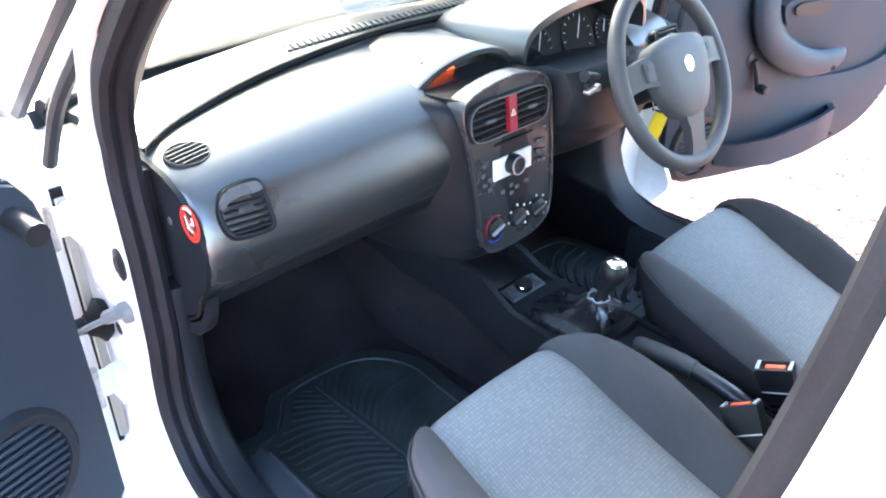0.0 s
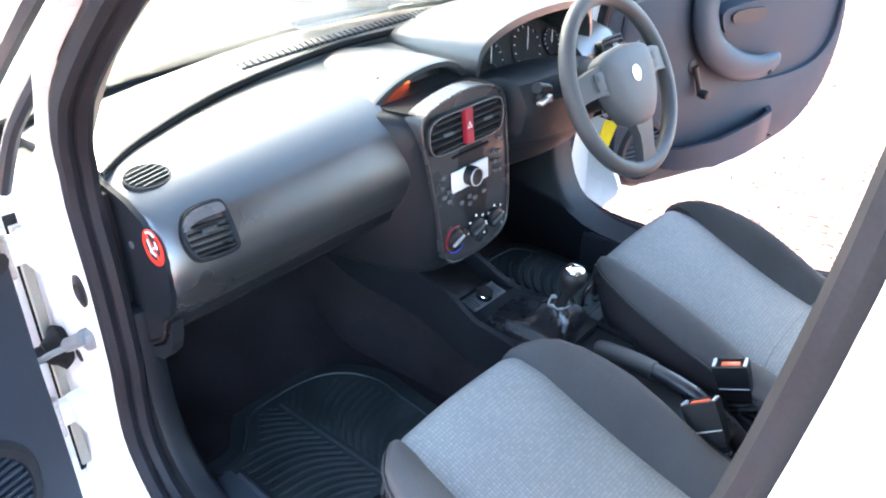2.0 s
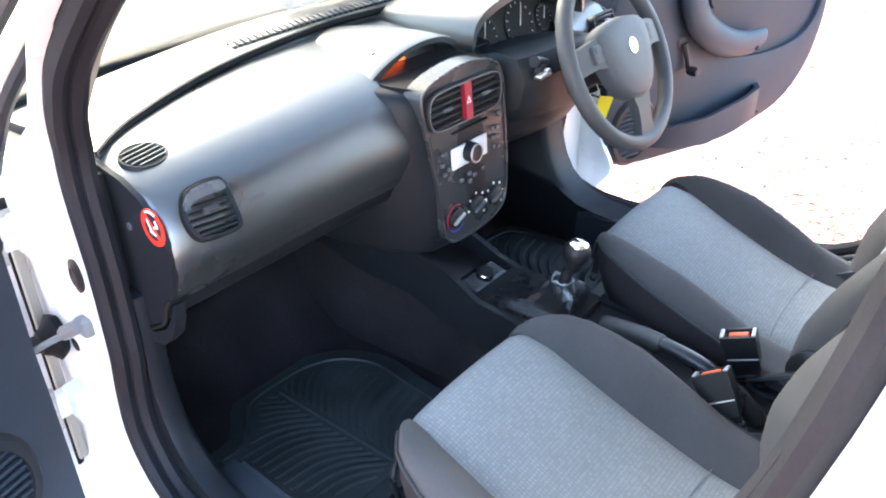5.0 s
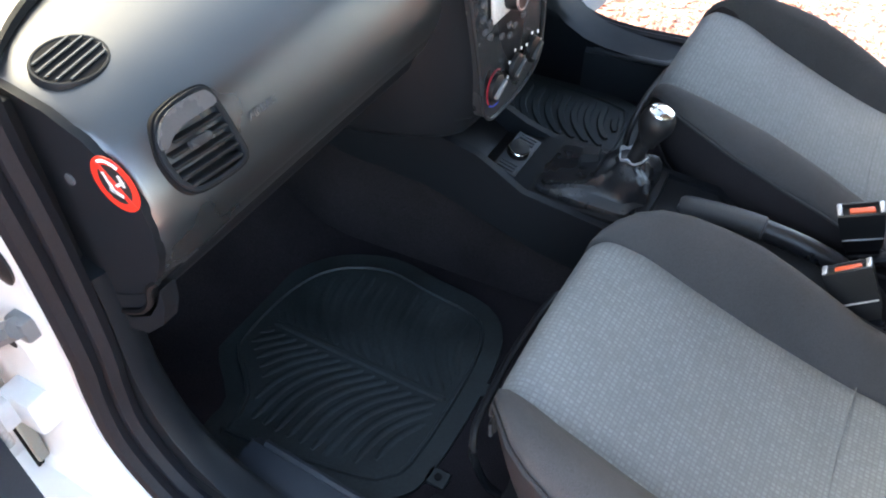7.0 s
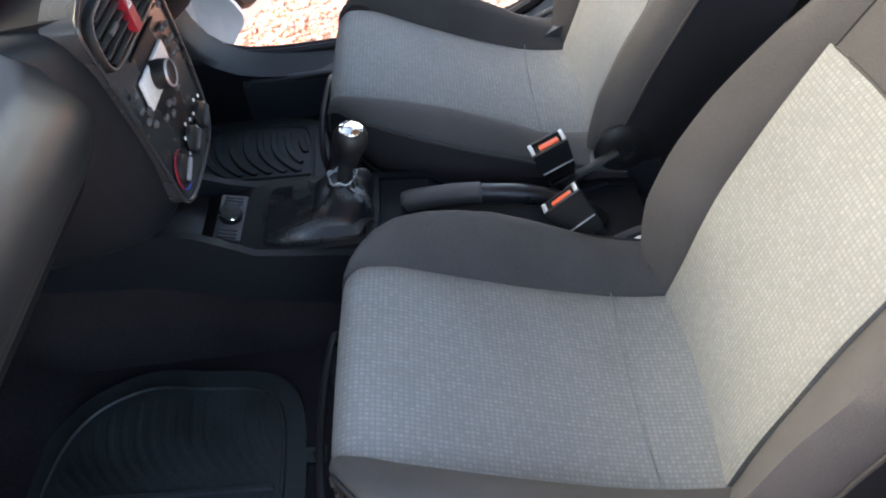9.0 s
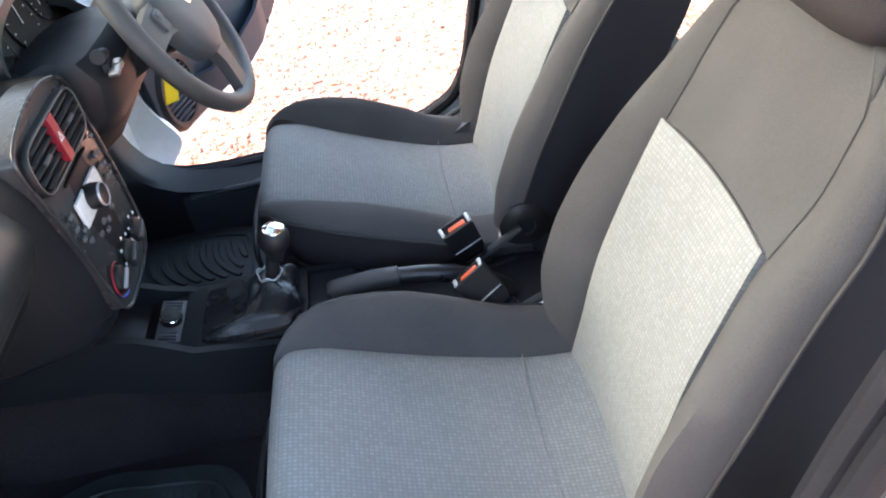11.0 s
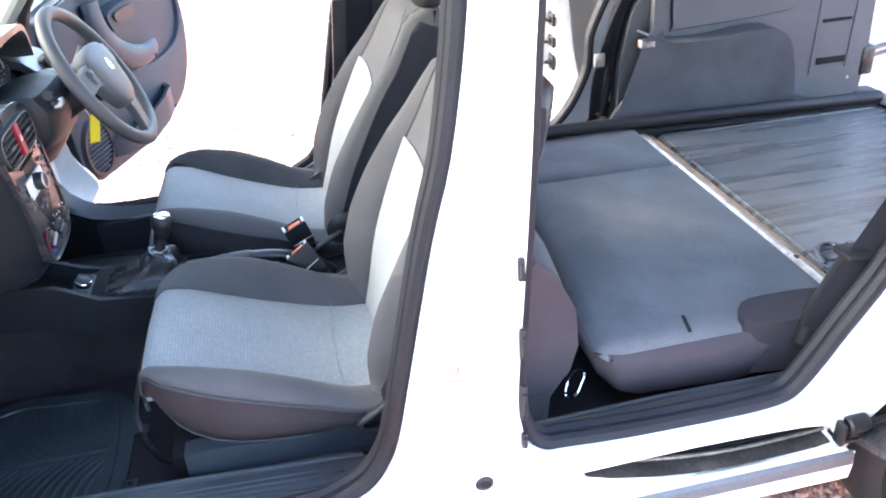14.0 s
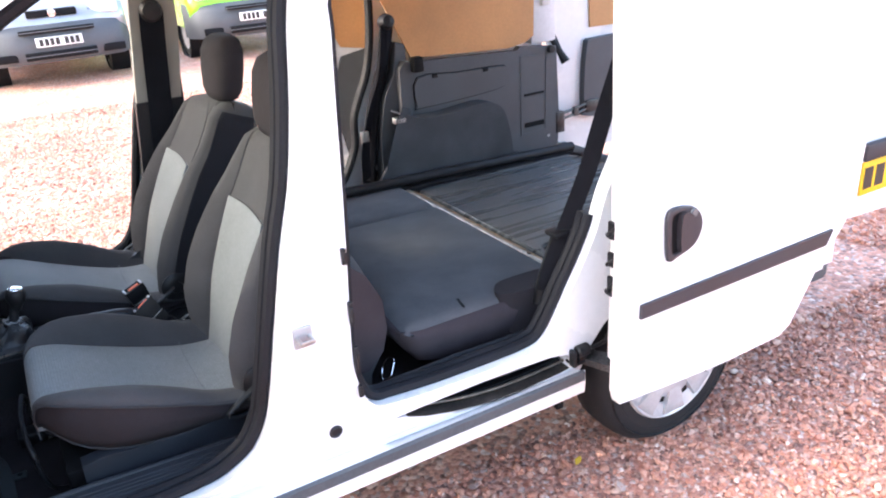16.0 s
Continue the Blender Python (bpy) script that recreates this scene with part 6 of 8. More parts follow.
part("display_recess", moved(loft([[(0.215 + s * 0.06, MID - 0.04 + (y - (MID - 0.04)) * 0.9, 1.052 + (z - 1.052) * 0.8) for y, z in pod_line] for s in (0, -0.2)]), Matrix.Identity(4)), SOCKET, pod)
part("display_ledge", bevelled(prism([(0.21, 0.71), (0.21, 0.94), (0.30, 0.958), (0.372, 0.94), (0.376, 0.83), (0.372, 0.71), (0.30, 0.695)], "z", 1.035, 1.053), 0.004), SOCKET, pod, "black display ledge")
lc = part("display_screen", moved(box(-0.085, 0.085, -0.013, 0.020, -0.002, 0.002, 0.001, 1), plane((0.232, 0.83, 1.068), (0, 1, 0), (-0.35, 0, 1))), BLACK, pod)
for y, z, w, h in ((0.795, 1.080, 0.050, 0.004), (0.782, 1.072, 0.030, 0.006), (0.818, 1.072, 0.022, 0.006), (0.797, 1.062, 0.056, 0.004)):
    part("display_bar", moved(box(-w / 2, w / 2, -h / 2, h / 2, 0.0021, 0.0032, 0.0003, 1), plane((0.232 - (z - 1.068) * 0.35, y, z), (0, 1, 0), (-0.35, 0, 1))), LCD, lc)

# driver's side: instrument hood, cluster, lower panel, side vent
hood_line = [(0.955, 1.06), (0.965, 1.105), (1.0, 1.135), (1.07, 1.158), (1.16, 1.167), (1.26, 1.162), (1.34, 1.145), (1.39, 1.115), (1.405, 1.06)]
rows = []
for x, g in ((-0.02, 0.30), (0.05, 0.70), (0.13, 0.90), (0.22, 0.985), (0.285, 1.0), (0.300, 0.985)):
    up_ = [(x + 0.03 * math.sin(math.pi * (p.x - 0.95) / 0.46) * (x > 0.1), 1.18 + (p.x - 1.18) * (0.8 + 0.2 * g), 1.06 + (p.z - 1.06) * g) for p in smooth_line([(a, 0, b) for a, b in hood_line], 4)]
    rows.append(up_ + [(p[0], 1.18 + (p[1] - 1.18) * 0.965, max(p[2] - 0.016, 1.05)) for p in reversed(up_)])
hood = part("instrument_hood", loft(rows), DASH, dash, "arched instrument hood", sharp=60)
cl = part("instrument_panel", loft([[(0.165, y, z), (0.215, y, z - 0.02)] + [(0.255, y, 0.985), (0.20, y, 0.985)] for y, z in ((0.985, 1.07), (1.03, 1.105), (1.10, 1.125), (1.18, 1.132), (1.27, 1.125), (1.34, 1.10), (1.38, 1.07))]), SOCKET, dash, "dark instrument panel")
for y, z, r in ((1.085, 1.045, 0.050), (1.225, 1.048, 0.056), (1.325, 1.045, 0.032)):
    GM = plane((0.243 - (z - 1.03) * 0.35, y, z), (0, 1, 0), (-0.35, 0, 1))
    part("gauge_face", moved(lathe([(0, 0), (r - 0.003, 0), (r - 0.003, 0.001), (0, 0.001)], 32), GM), SOCKET, cl)
    part("gauge_ring", moved(lathe([(r - 0.002, 0), (r, 0), (r, 0.002), (r - 0.001, 0.002)], 32), GM), BLACK, cl)
    part("gauge_needle", moved(box(-0.0012, 0.0012, -0.004, r * 0.8, 0.0015, 0.0028, 0.0004, 1), GM @ Matrix.Rotation(radians(-25), 4, "Z")), INK_WHITE, cl)
    for a in range(-120, 121, 24):
        part("gauge_mark", moved(box(-0.001, 0.001, r * 0.80, r * 0.90, 0.001, 0.0018, 0.0002, 1), GM @ Matrix.Rotation(radians(a), 4, "Z")), INK_GREY, cl)
rows = []
for y, k in ((0.985, 0.06), (1.0, 0.0), (1.05, -0.03), (1.15, -0.06), (1.26, -0.06), (1.36, -0.02), (1.42, 0.02), (1.53, 0.04)):
    rows.append([(x - k, y, z) for x, z in ((0.02, 1.02), (0.20, 0.998), (0.26, 0.988), (0.315, 0.975), (0.335, 0.95), (0.33, 0.90), (0.30, 0.86), (0.20, 0.80), (0.05, 0.78))])
part("driver_lower_panel", skin(rows, 0.02), DASH_LOW, dash, "dark panel below the steering column", sharp=60)
part("driver_dash_top", skin([[(x, y, z) for x, z in ((0.02, 1.074), (0.15, 1.07), (0.22, 1.06), (0.275, 1.04), (0.31, 1.01))] for y in (1.36, 1.42, 1.48, 1.53)], 0.02), DASH, dash, "", sharp=60)
part("dash_middle_top", skin([[(x, y, z) for x, z in ((0.028, 1.078), (0.10, 1.077), (0.2, 1.066), (0.28, 1.052))] for y in (0.66, 0.72, 0.85, 0.95, 1.0, 1.05)], 0.02), DASH, dash, "", sharp=60)
face_vent(dash, plane((0.318, 1.475, 1.014), (0.05, 1, 0), (-0.5, 0, 1)), 0.098, 0.05, 3, True)
part("driver_end_cap", bevelled(prism([(a, b) for a, b in cap_line], "y", 2 * MID - 0.196, 2 * MID - 0.186), 0.004, 2, 40), DASH_LOW, dash)

# ---------------------------------------------------------------- steering
WC, TILT = Vector((0.508, 1.208, 1.026)), radians(27)
wheel = thing("steering_wheel", "dark grey rubber steering wheel with a plain round emblem", "steering wheel", at=tuple(WC))
WM = plane(tuple(WC), (0, 1, 0), (-math.sin(TILT), 0, math.cos(TILT)))
RR = 0.186
part("rim", moved(tube([(RR * math.cos(a), RR * math.sin(a), -0.012) for a in np.linspace(0, 2 * math.pi, 64, endpoint=False)], 0.0175, 12, True), WM), WHEELRUB, wheel, "grained rubber rim")
padline = round_line([(-0.080, 0.066), (-0.096, 0.034), (-0.088, -0.01), (-0.072, -0.052), (-0.045, -0.086), (0.0, -0.096), (0.045, -0.086), (0.072, -0.052), (0.088, -0.01), (0.096, 0.034), (0.080, 0.066), (0.0, 0.078)], 3)
pd = loft([[(x * k * 1.08, y * k, z) for x, y in padline] for k, z in ((0.96, -0.02), (1.0, 0.0), (0.97, 0.014), (0.86, 0.022), (0.5, 0.027), (0.05, 0.028))])
pad = part("airbag_pad", moved(pd, WM), TRIM, wheel, "grey airbag cover", sharp=60)
part("emblem", moved(lathe([(0, 0.026), (0.017, 0.026), (0.017, 0.030), (0.014, 0.031), (0, 0.0305)], 28, Matrix.Translation((0, 0.012, 0))), WM), CHROME, pad)
for sx_ in (-1, 1):
    part("spoke", moved(bevelled(loft([[(sx_ * x, y - h, d - 0.010), (sx_ * x, y + h, d - 0.010), (sx_ * x, y + h, d + 0.010), (sx_ * x, y - h, d + 0.010)] for x, y, h, d in ((0.07, 0.02, 0.034, 0.004), (0.12, 0.024, 0.028, 0.0), (0.155, 0.020, 0.026, -0.008), (0.180, 0.016, 0.026, -0.012))]), 0.005), WM), WHEELRUB, wheel)
    btn = part("button_pad", moved(box(sx_ * 0.112 - 0.015, sx_ * 0.112 + 0.015, 0.004, 0.042, 0.006, 0.014, 0.003), WM), TRIM, wheel)
    part("button", moved(box(sx_ * 0.112 - 0.011, sx_ * 0.112 + 0.011, 0.024, 0.038, 0.013, 0.0165, 0.002), WM), TRIM, btn)
part("spoke", moved(bevelled(loft([[(-h, y, d - 0.010), (h, y, d - 0.010), (h, y, d + 0.010), (-h, y, d + 0.010)] for y, h, d in ((-0.075, 0.040, 0.004), (-0.115, 0.027, 0.0), (-0.15, 0.025, -0.007), (-0.178, 0.032, -0.012))]), 0.005), WM), WHEELRUB, wheel)
part("hub_back", moved(lathe([(0, -0.06), (0.05, -0.06), (0.06, -0.02), (0.055, 0.0), (0, 0.0)], 24), WM), BLACK, wheel)
col = thing("steering_column", "black plastic steering column shroud with stalks and ignition lock", "steering column", at=(0.40, 1.20, 0.95))
cr = []
for x, zc, w, h in ((0.28, 0.95, 0.085, 0.075), (0.34, 0.968, 0.085, 0.072), (0.40, 0.985, 0.078, 0.062), (0.45, 1.0, 0.068, 0.052), (0.475, 1.008, 0.05, 0.042)):
    cr.append([(x, 1.215 + w * math.copysign(abs(math.cos(a)) ** 0.6, math.cos(a)), zc + h * math.copysign(abs(math.sin(a)) ** 0.6, math.sin(a))) for a in np.linspace(0, 2 * math.pi, 20, endpoint=False)])
part("shroud", loft(cr), DASH_LOW, col, "black column shroud", sharp=50)
part("knee_panel", bevelled(loft([[(0.28, y, 1.045 - t), (0.36 - c, y, 1.060 - t), (0.405 - c, y, 1.052 - t), (0.428 - c, y, 1.01), (0.418 - c, y, 0.955), (0.39 - c, y, 0.92 - b), (0.30, y, 0.89 - b)] for y, c, t, b in ((0.962, 0.05, 0.012, -0.02), (0.975, 0.012, 0.002, -0.01), (1.0, 0.0, 0.0, 0.0), (1.08, -0.006, 0.0, 0.012), (1.16, -0.002, 0.004, 0.02), (1.28, 0.0, 0.02, 0.03), (1.31, 0.04, 0.04, 0.02))]), 0.008, 2), DASH_LOW, col, "dark panel round the column")
ig = part("ignition_lock", moved(lathe([(0, 0), (0.016, 0), (0.014, 0.010), (0.009, 0.012), (0.008, 0.010), (0, 0.010)], 20), plane((0.424, 1.012, 1.022), (0.1, 1, 0), (-0.1, 0, 1))), BLACK, col, "ignition lock with its key")
part("key", moved(merged(box(-0.020, 0.012, -0.003, 0.003, 0.008, 0.026, 0.002), box(0.004, 0.018, -0.008, 0.006, 0.010, 0.024, 0.003)), plane((0.424, 1.005, 1.022), (0.1, 1, 0.25), (-0.1, -0.25, 1))), STEEL, ig)
for s_, y0 in ((-1, 1.13), (1, 1.30)):
    part("stalk", tube([(0.40, y0, 1.01), (0.41, y0 + s_ * 0.06, 1.025), (0.42, y0 + s_ * 0.13, 1.045)], [0.011, 0.009, 0.012], 10), BLACK, col)
tag = thing("key_tag", "bright yellow card tag hanging below the steering column", "tag", at=(0.42, 1.30, 0.82))
part("card", moved(box(-0.019, 0.019, -0.0015, 0.0015, -0.04, 0.04, 0.001, 1), pose(0.423, 1.30, 0.855, 8, 12, 60)), YELLOW, tag, "yellow card")
part("string", tube([(0.42, 1.297, 0.893), (0.415, 1.28, 0.93), (0.41, 1.262, 0.955)], 0.0012, 5), INK_GREY, tag)

# ---------------------------------------------------------------- centre console, gear lever and handbrake
con = thing("centre_console", "black plastic floor console with tray, power socket and gear gaiter", "console", at=(0.45, MID, 0.385))
wall = [(0.0, 0.58), (0.0, 0.71), (0.16, 0.70), (0.24, 0.688), (0.31, 0.675), (0.37, 0.663), (0.41, 0.642), (0.455, 0.616), (0.60, 0.600), (0.72, 0.592), (0.76, 0.56), (1.08, 0.53), (1.10, 0.46), (0.50, 0.50), (0.40, 0.53), (0.28, 0.565)]
for s in (-1, 1):
    yy = MID + s * 0.098
    part("console_wall", bevelled(prism(wall if s < 0 else [(0.28, 0.565), (0.28, 0.652), (0.33, 0.636), (0.38, 0.614), (0.43, 0.600), (0.46, 0.600)] + wall[8:], "y", yy, yy - s * 0.014), 0.005, 2), DASH_LOW, con, "console side, darkened for the footwell shade")
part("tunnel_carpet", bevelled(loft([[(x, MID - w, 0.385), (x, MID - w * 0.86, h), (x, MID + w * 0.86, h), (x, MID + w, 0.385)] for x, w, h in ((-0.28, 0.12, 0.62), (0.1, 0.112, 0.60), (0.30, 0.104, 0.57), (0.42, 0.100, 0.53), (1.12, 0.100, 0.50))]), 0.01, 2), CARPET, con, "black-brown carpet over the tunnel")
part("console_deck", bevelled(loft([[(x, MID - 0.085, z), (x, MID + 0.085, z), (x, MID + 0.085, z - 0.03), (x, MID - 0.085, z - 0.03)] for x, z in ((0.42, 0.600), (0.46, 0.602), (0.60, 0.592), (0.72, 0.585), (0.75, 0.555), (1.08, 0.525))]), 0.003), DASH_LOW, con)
part("tray_floor", loft([[(x, MID - 0.085, z), (x, MID + 0.085, z), (x, MID + 0.085, z - 0.02), (x, MID - 0.085, z - 0.02)] for x, z in ((0.14, 0.63), (0.32, 0.60), (0.345, 0.585), (0.43, 0.598))]), BLACK, con)
pl_ = part("socket_plate", moved(box(-0.054, 0.054, -0.022, 0.022, -0.003, 0.003, 0.002), plane((0.396, MID + 0.012, 0.600), (0, 1, 0), (-1, 0, 0.25))), TRIM, con, "ribbed socket plate")
for y in (-0.048, -0.040, -0.032, 0.030, 0.038, 0.046):
    part("plate_rib", moved(box(y - 0.002, y + 0.002, -0.015, 0.015, 0.002, 0.0065, 0.001, 1), plane((0.396, MID + 0.012, 0.600), (0, 1, 0), (-1, 0, 0.25))), TRIM, pl_)
lt = part("power_socket", moved(lathe([(0, 0.002), (0.019, 0.002), (0.020, 0.012), (0.017, 0.018), (0.0, 0.019)], 24), plane((0.396, MID + 0.012, 0.600), (0, 1, 0), (-1, 0, 0.25))), BLACK, pl_)
# only the ring's bright left arc is built, as its glint
part("socket_ring_glint", moved(tube([(0.0185 * math.cos(a), 0.0185 * math.sin(a), 0.014) for a in np.linspace(2.0, 4.6, 12)], 0.0025, 6), plane((0.396, MID + 0.012, 0.600), (0, 1, 0), (-1, 0, 0.25))), CHROME, lt)
part("gaiter_frame", holed(round_line([(0.455, MID - 0.078), (0.47, MID - 0.084), (0.62, MID - 0.080), (0.64, MID - 0.06), (0.64, MID + 0.06), (0.62, MID + 0.080), (0.47, MID + 0.084), (0.455, MID + 0.078)], 2), [round_line([(0.47, MID - 0.068), (0.60, MID - 0.068), (0.62, MID - 0.05), (0.62, MID + 0.05), (0.60, MID + 0.068), (0.47, MID + 0.068)], 2)], "z", 0.592, 0.606), BLACK, con)
gl_rows = []
for t, (cx, cy, cz, rx, ry, sq) in enumerate(((0.541, 0.864, 0.600, 0.084, 0.070, 0.20), (0.541, 0.864, 0.612, 0.081, 0.067, 0.22), (0.566, 0.862, 0.622, 0.060, 0.056, 0.26), (0.588, 0.861, 0.628, 0.049, 0.047, 0.30), (0.593, 0.861, 0.642, 0.046, 0.044, 0.34),
                                               (0.596, 0.862, 0.655, 0.041, 0.040, 0.40), (0.596, 0.862, 0.664, 0.034, 0.033, 0.55), (0.594, 0.863, 0.670, 0.026, 0.026, 0.8), (0.593, 0.863, 0.674, 0.021, 0.021, 1.0))):
    ring = []
    k = 0.0 if t in (0, 1, 8) else 0.9
    for i in range(48):
        a = i * 2 * math.pi / 48
        crease = (1 - 2.2 * abs(math.sin(a * 1.5 + t * 0.35))) * 0.08 + (1 - 2 * abs(math.sin(a * 3.5 - t * 0.5 + 1.0))) * 0.08
        fold = 1 + crease * k
        ring.append((cx + math.copysign(abs(math.cos(a)) ** sq, math.cos(a)) * rx * fold, cy + math.copysign(abs(math.sin(a)) ** sq, math.sin(a)) * ry * fold, cz + 0.005 * math.sin(a * 3 + t * 0.9) * k))
    gl_rows.append(ring)
part("gaiter_fold", moved(bevelled(loft([[(-0.017, -0.014, 0), (0.017, -0.014, 0), (0.017, 0.014, 0), (-0.017, 0.014, 0)], [(-0.013, -0.012, 0.018), (0.015, -0.011, 0.022), (0.015, 0.012, 0.022), (-0.013, 0.012, 0.018)]]), 0.006, 3), pose(0.516, 0.902, 0.614, 0, 0, 8)), LEATHER, con, "rounded raised fold of the gaiter")
part("gaiter", loft(gl_rows), LEATHER, con, "creased black leatherette gaiter", sharp=32)
lever = thing("gear_lever", "black gear lever with a round chrome-topped knob", "gear lever", at=(0.592, MID, 0.66))
part("collar", moved(loft([[(r * w * math.cos(a), r * w * math.sin(a), z + 0.0022 * math.sin(7 * a + 1)) for a, w in [(i * math.pi / 20, 1 + 0.08 * math.sin(5 * i * math.pi / 20)) for i in range(40)]] for r, z in ((0.0190, 0.000), (0.0210, 0.004), (0.0222, 0.0075), (0.0208, 0.0088), (0.0192, 0.0065))], cap=False), pose(0.593, MID - 0.002, 0.671, 0, 6)), SILVER, lever, "silver scalloped gaiter collar")
part("shaft", tube([(0.593, MID - 0.003, 0.655), (0.602, MID - 0.002, 0.69), (0.612, MID, 0.728)], [0.0135, 0.012, 0.011], 12), BLACK, lever)
part("knob", lathe([(0, -0.034), (0.012, -0.033), (0.0135, -0.026), (0.018, -0.015), (0.0245, -0.002), (0.0265, 0.009), (0.0255, 0.019), (0.0205, 0.0275), (0.0165, 0.0305), (0, 0.031)], 28, pose(0.618, MID - 0.003, 0.737, 0, 10)), BLACK, lever, "black ball knob")
part("knob_badge", lathe([(0, 0.0275), (0.0195, 0.0275), (0.0180, 0.0308), (0.0140, 0.0328), (0.008, 0.0340), (0, 0.0345)], 24, pose(0.618, MID - 0.003, 0.737, 0, 10)), CHROME, lever, "chrome knob cap")
brake = thing("handbrake", "black handbrake lever with a rubber grip", "handbrake", at=(0.95, MID, 0.53))
part("grip", tube(smooth_line([(0.686, MID + 0.012, 0.598), (0.70, MID + 0.011, 0.603), (0.76, MID + 0.008, 0.610), (0.806, MID + 0.004, 0.612)], 5), [0.013] + [0.019] * 15, 12), WHEELRUB, brake, "grey rubber handbrake grip")
part("grip_band", lathe([(0.0165, -0.002), (0.0185, 0), (0.0165, 0.002)], 20, pose(0.806, MID + 0.004, 0.612, 0, 90)), TRIM, brake)
part("lever_body", tube(smooth_line([(0.80, MID + 0.004, 0.612), (0.86, MID, 0.608), (0.92, MID, 0.59), (0.98, MID, 0.55), (1.0, MID, 0.53)], 4), [0.0165] * 10 + [0.02] * 7, 12), LEATHER, brake)
part("release_button", lathe([(0, 0), (0.008, 0), (0.007, 0.014), (0, 0.015)], 12, pose(0.690, MID + 0.012, 0.599, 0, -80)), TRIM, brake)


# ---------------------------------------------------------------- seat belt buckles
def buckle(x, y, z, turn, lean, tip):
    m = pose(x, y, z, 0, 0, turn) @ pose(0, 0, 0, tip, lean, 0)
    b = thing("seat_belt_buckle", "black seat belt buckle with an orange release button", "buckle", "belt buckles", at=(x + 0.11, y, 0.53))
    body = part("buckle_body", moved(bevelled(loft([[(-w, -d, zz), (w, -d, zz), (w, d, zz), (-w, d, zz)] for w, d, zz in ((0.022, 0.010, -0.082), (0.027, 0.013, -0.068), (0.031, 0.015, -0.012), (0.031, 0.015, -0.001), (0.029, 0.013, 0.0), (0.026, 0.0105, 0.0), (0.024, 0.009, -0.005))]), 0.0025), m), BLACK, b)
    part("buckle_mouth", moved(box(-0.025, 0.025, -0.009, 0.0095, -0.008, -0.0035, 0.001, 1), m), SOCKET, body)
    part("release_button", moved(box(-0.015, 0.019, -0.0085, 0.002, -0.005, 0.0012, 0.002), m), ORANGE, body, "orange release button")
    for s in (-1, 1):
        part("mouth_end", moved(box(s * 0.0275 - 0.0035, s * 0.0275 + 0.0035, -0.012, 0.012, -0.004, 0.0018, 0.0016), m), SILVER, body, "silver worn edge")
    part("body_ridge", moved(box(-0.0275, 0.0275, -0.0165, -0.0135, -0.052, -0.0495, 0.0008, 1), m), SILVER, body)
    st = part("stalk", moved(bevelled(loft([[(-w, -d, zz), (w, -d, zz), (w, d, zz), (-w, d, zz)] for w, d, zz in ((0.022, 0.006, -0.20), (0.022, 0.006, -0.08))]), 0.002), m), BELT, b)
    for i in range(6):
        part("stalk_rib", moved(box(-0.0235, 0.0235, -0.009, 0.009, -0.10 - i * 0.012, -0.094 - i * 0.012, 0.002, 1), m), BLACK, st)
    return b


buckle(0.920, 0.930, 0.653, 12, -20, 6)
buckle(0.922, 0.800, 0.649, 12, -32, -16)
anchor = thing("belt_anchor", "steel seat belt anchor bracket on the seat rail", "bracket", "belt anchors", at=(1.06, 0.79, 0.50))
part("bracket", merged(box(0.99, 1.10, 0.772, 0.786, 0.50, 0.53, 0.003), tube([(1.0, 0.785, 0.535), (1.06, 0.80, 0.552)], 0.006, 6)), STEEL, anchor)

# ---------------------------------------------------------------- floor mats
def floor_mat(corners, centre, name_label, pitch=0.0225, half=0.0062, high=0.0011):
    mt = thing("floor_mat", name_label, "mat", "floor mats", at=(centre[0], centre[1], 0.385))
    line = round_line(corners, 3)
    part("mat_sheet", bevelled(prism(line, "z", 0.3835, 0.390), 0.002, 1, 50), MATRUB, mt, "black rubber mat sheet")
    inner = offset(line, 0.035)
    part("mat_rim", tube([(a, b, 0.391) for a, b in inner], 0.0042, 6, True), MATRUB, mt, "raised rim")
    cx, cy = centre
    for s in (-1, 1):
        for i in range(int(0.38 / pitch) + 1):
            x0, y0 = cx + 0.205 - i * pitch, cy + s * 0.012
            pts = [(x0, y0, 0.3905), (x0 - 0.040, y0 + s * 0.040, 0.3910), (x0 - 0.066, y0 + s * 0.090, 0.3910), (x0 - 0.075, y0 + s * 0.160, 0.3905)]
            ok = [p for p in smooth_line(pts, 4) if inside(p, offset(line, 0.048))]
            if len(ok) > 2:
                part("mat_rib", rib(ok, half, high), MATRUB, mt)
    part("mat_rib", merged(tube([(cx + 0.17, cy, 0.3915), (cx - 0.16, cy, 0.3915)], 0.006, 6, flat=0.6)), MATRUB, mt)
    return mt


def rib(pts, half, high):
    """A low flat rib with sloping sides that narrows to its ends."""
    rows = []
    for i, p in enumerate(pts):
        t = (pts[min(i + 1, len(pts) - 1)] - pts[max(i - 1, 0)]).normalized()
        a = Vector((0, 0, 1)).cross(t) * (half if 0 < i < len(pts) - 1 else half * 0.5)
        rows.append([p - a, p - a * 0.72 + Vector((0, 0, high)), p + a * 0.72 + Vector((0, 0, high)), p + a])
    return loft(rows)


def inside(p, poly):
    c, n = False, len(poly)
    for i in range(n):
        (ax, ay), (bx, by) = poly[i], poly[(i + 1) % n]
        if (ay > p[1]) != (by > p[1]) and p[0] < (bx - ax) * (p[1] - ay) / (by - ay) + ax:
            c = not c
    return c


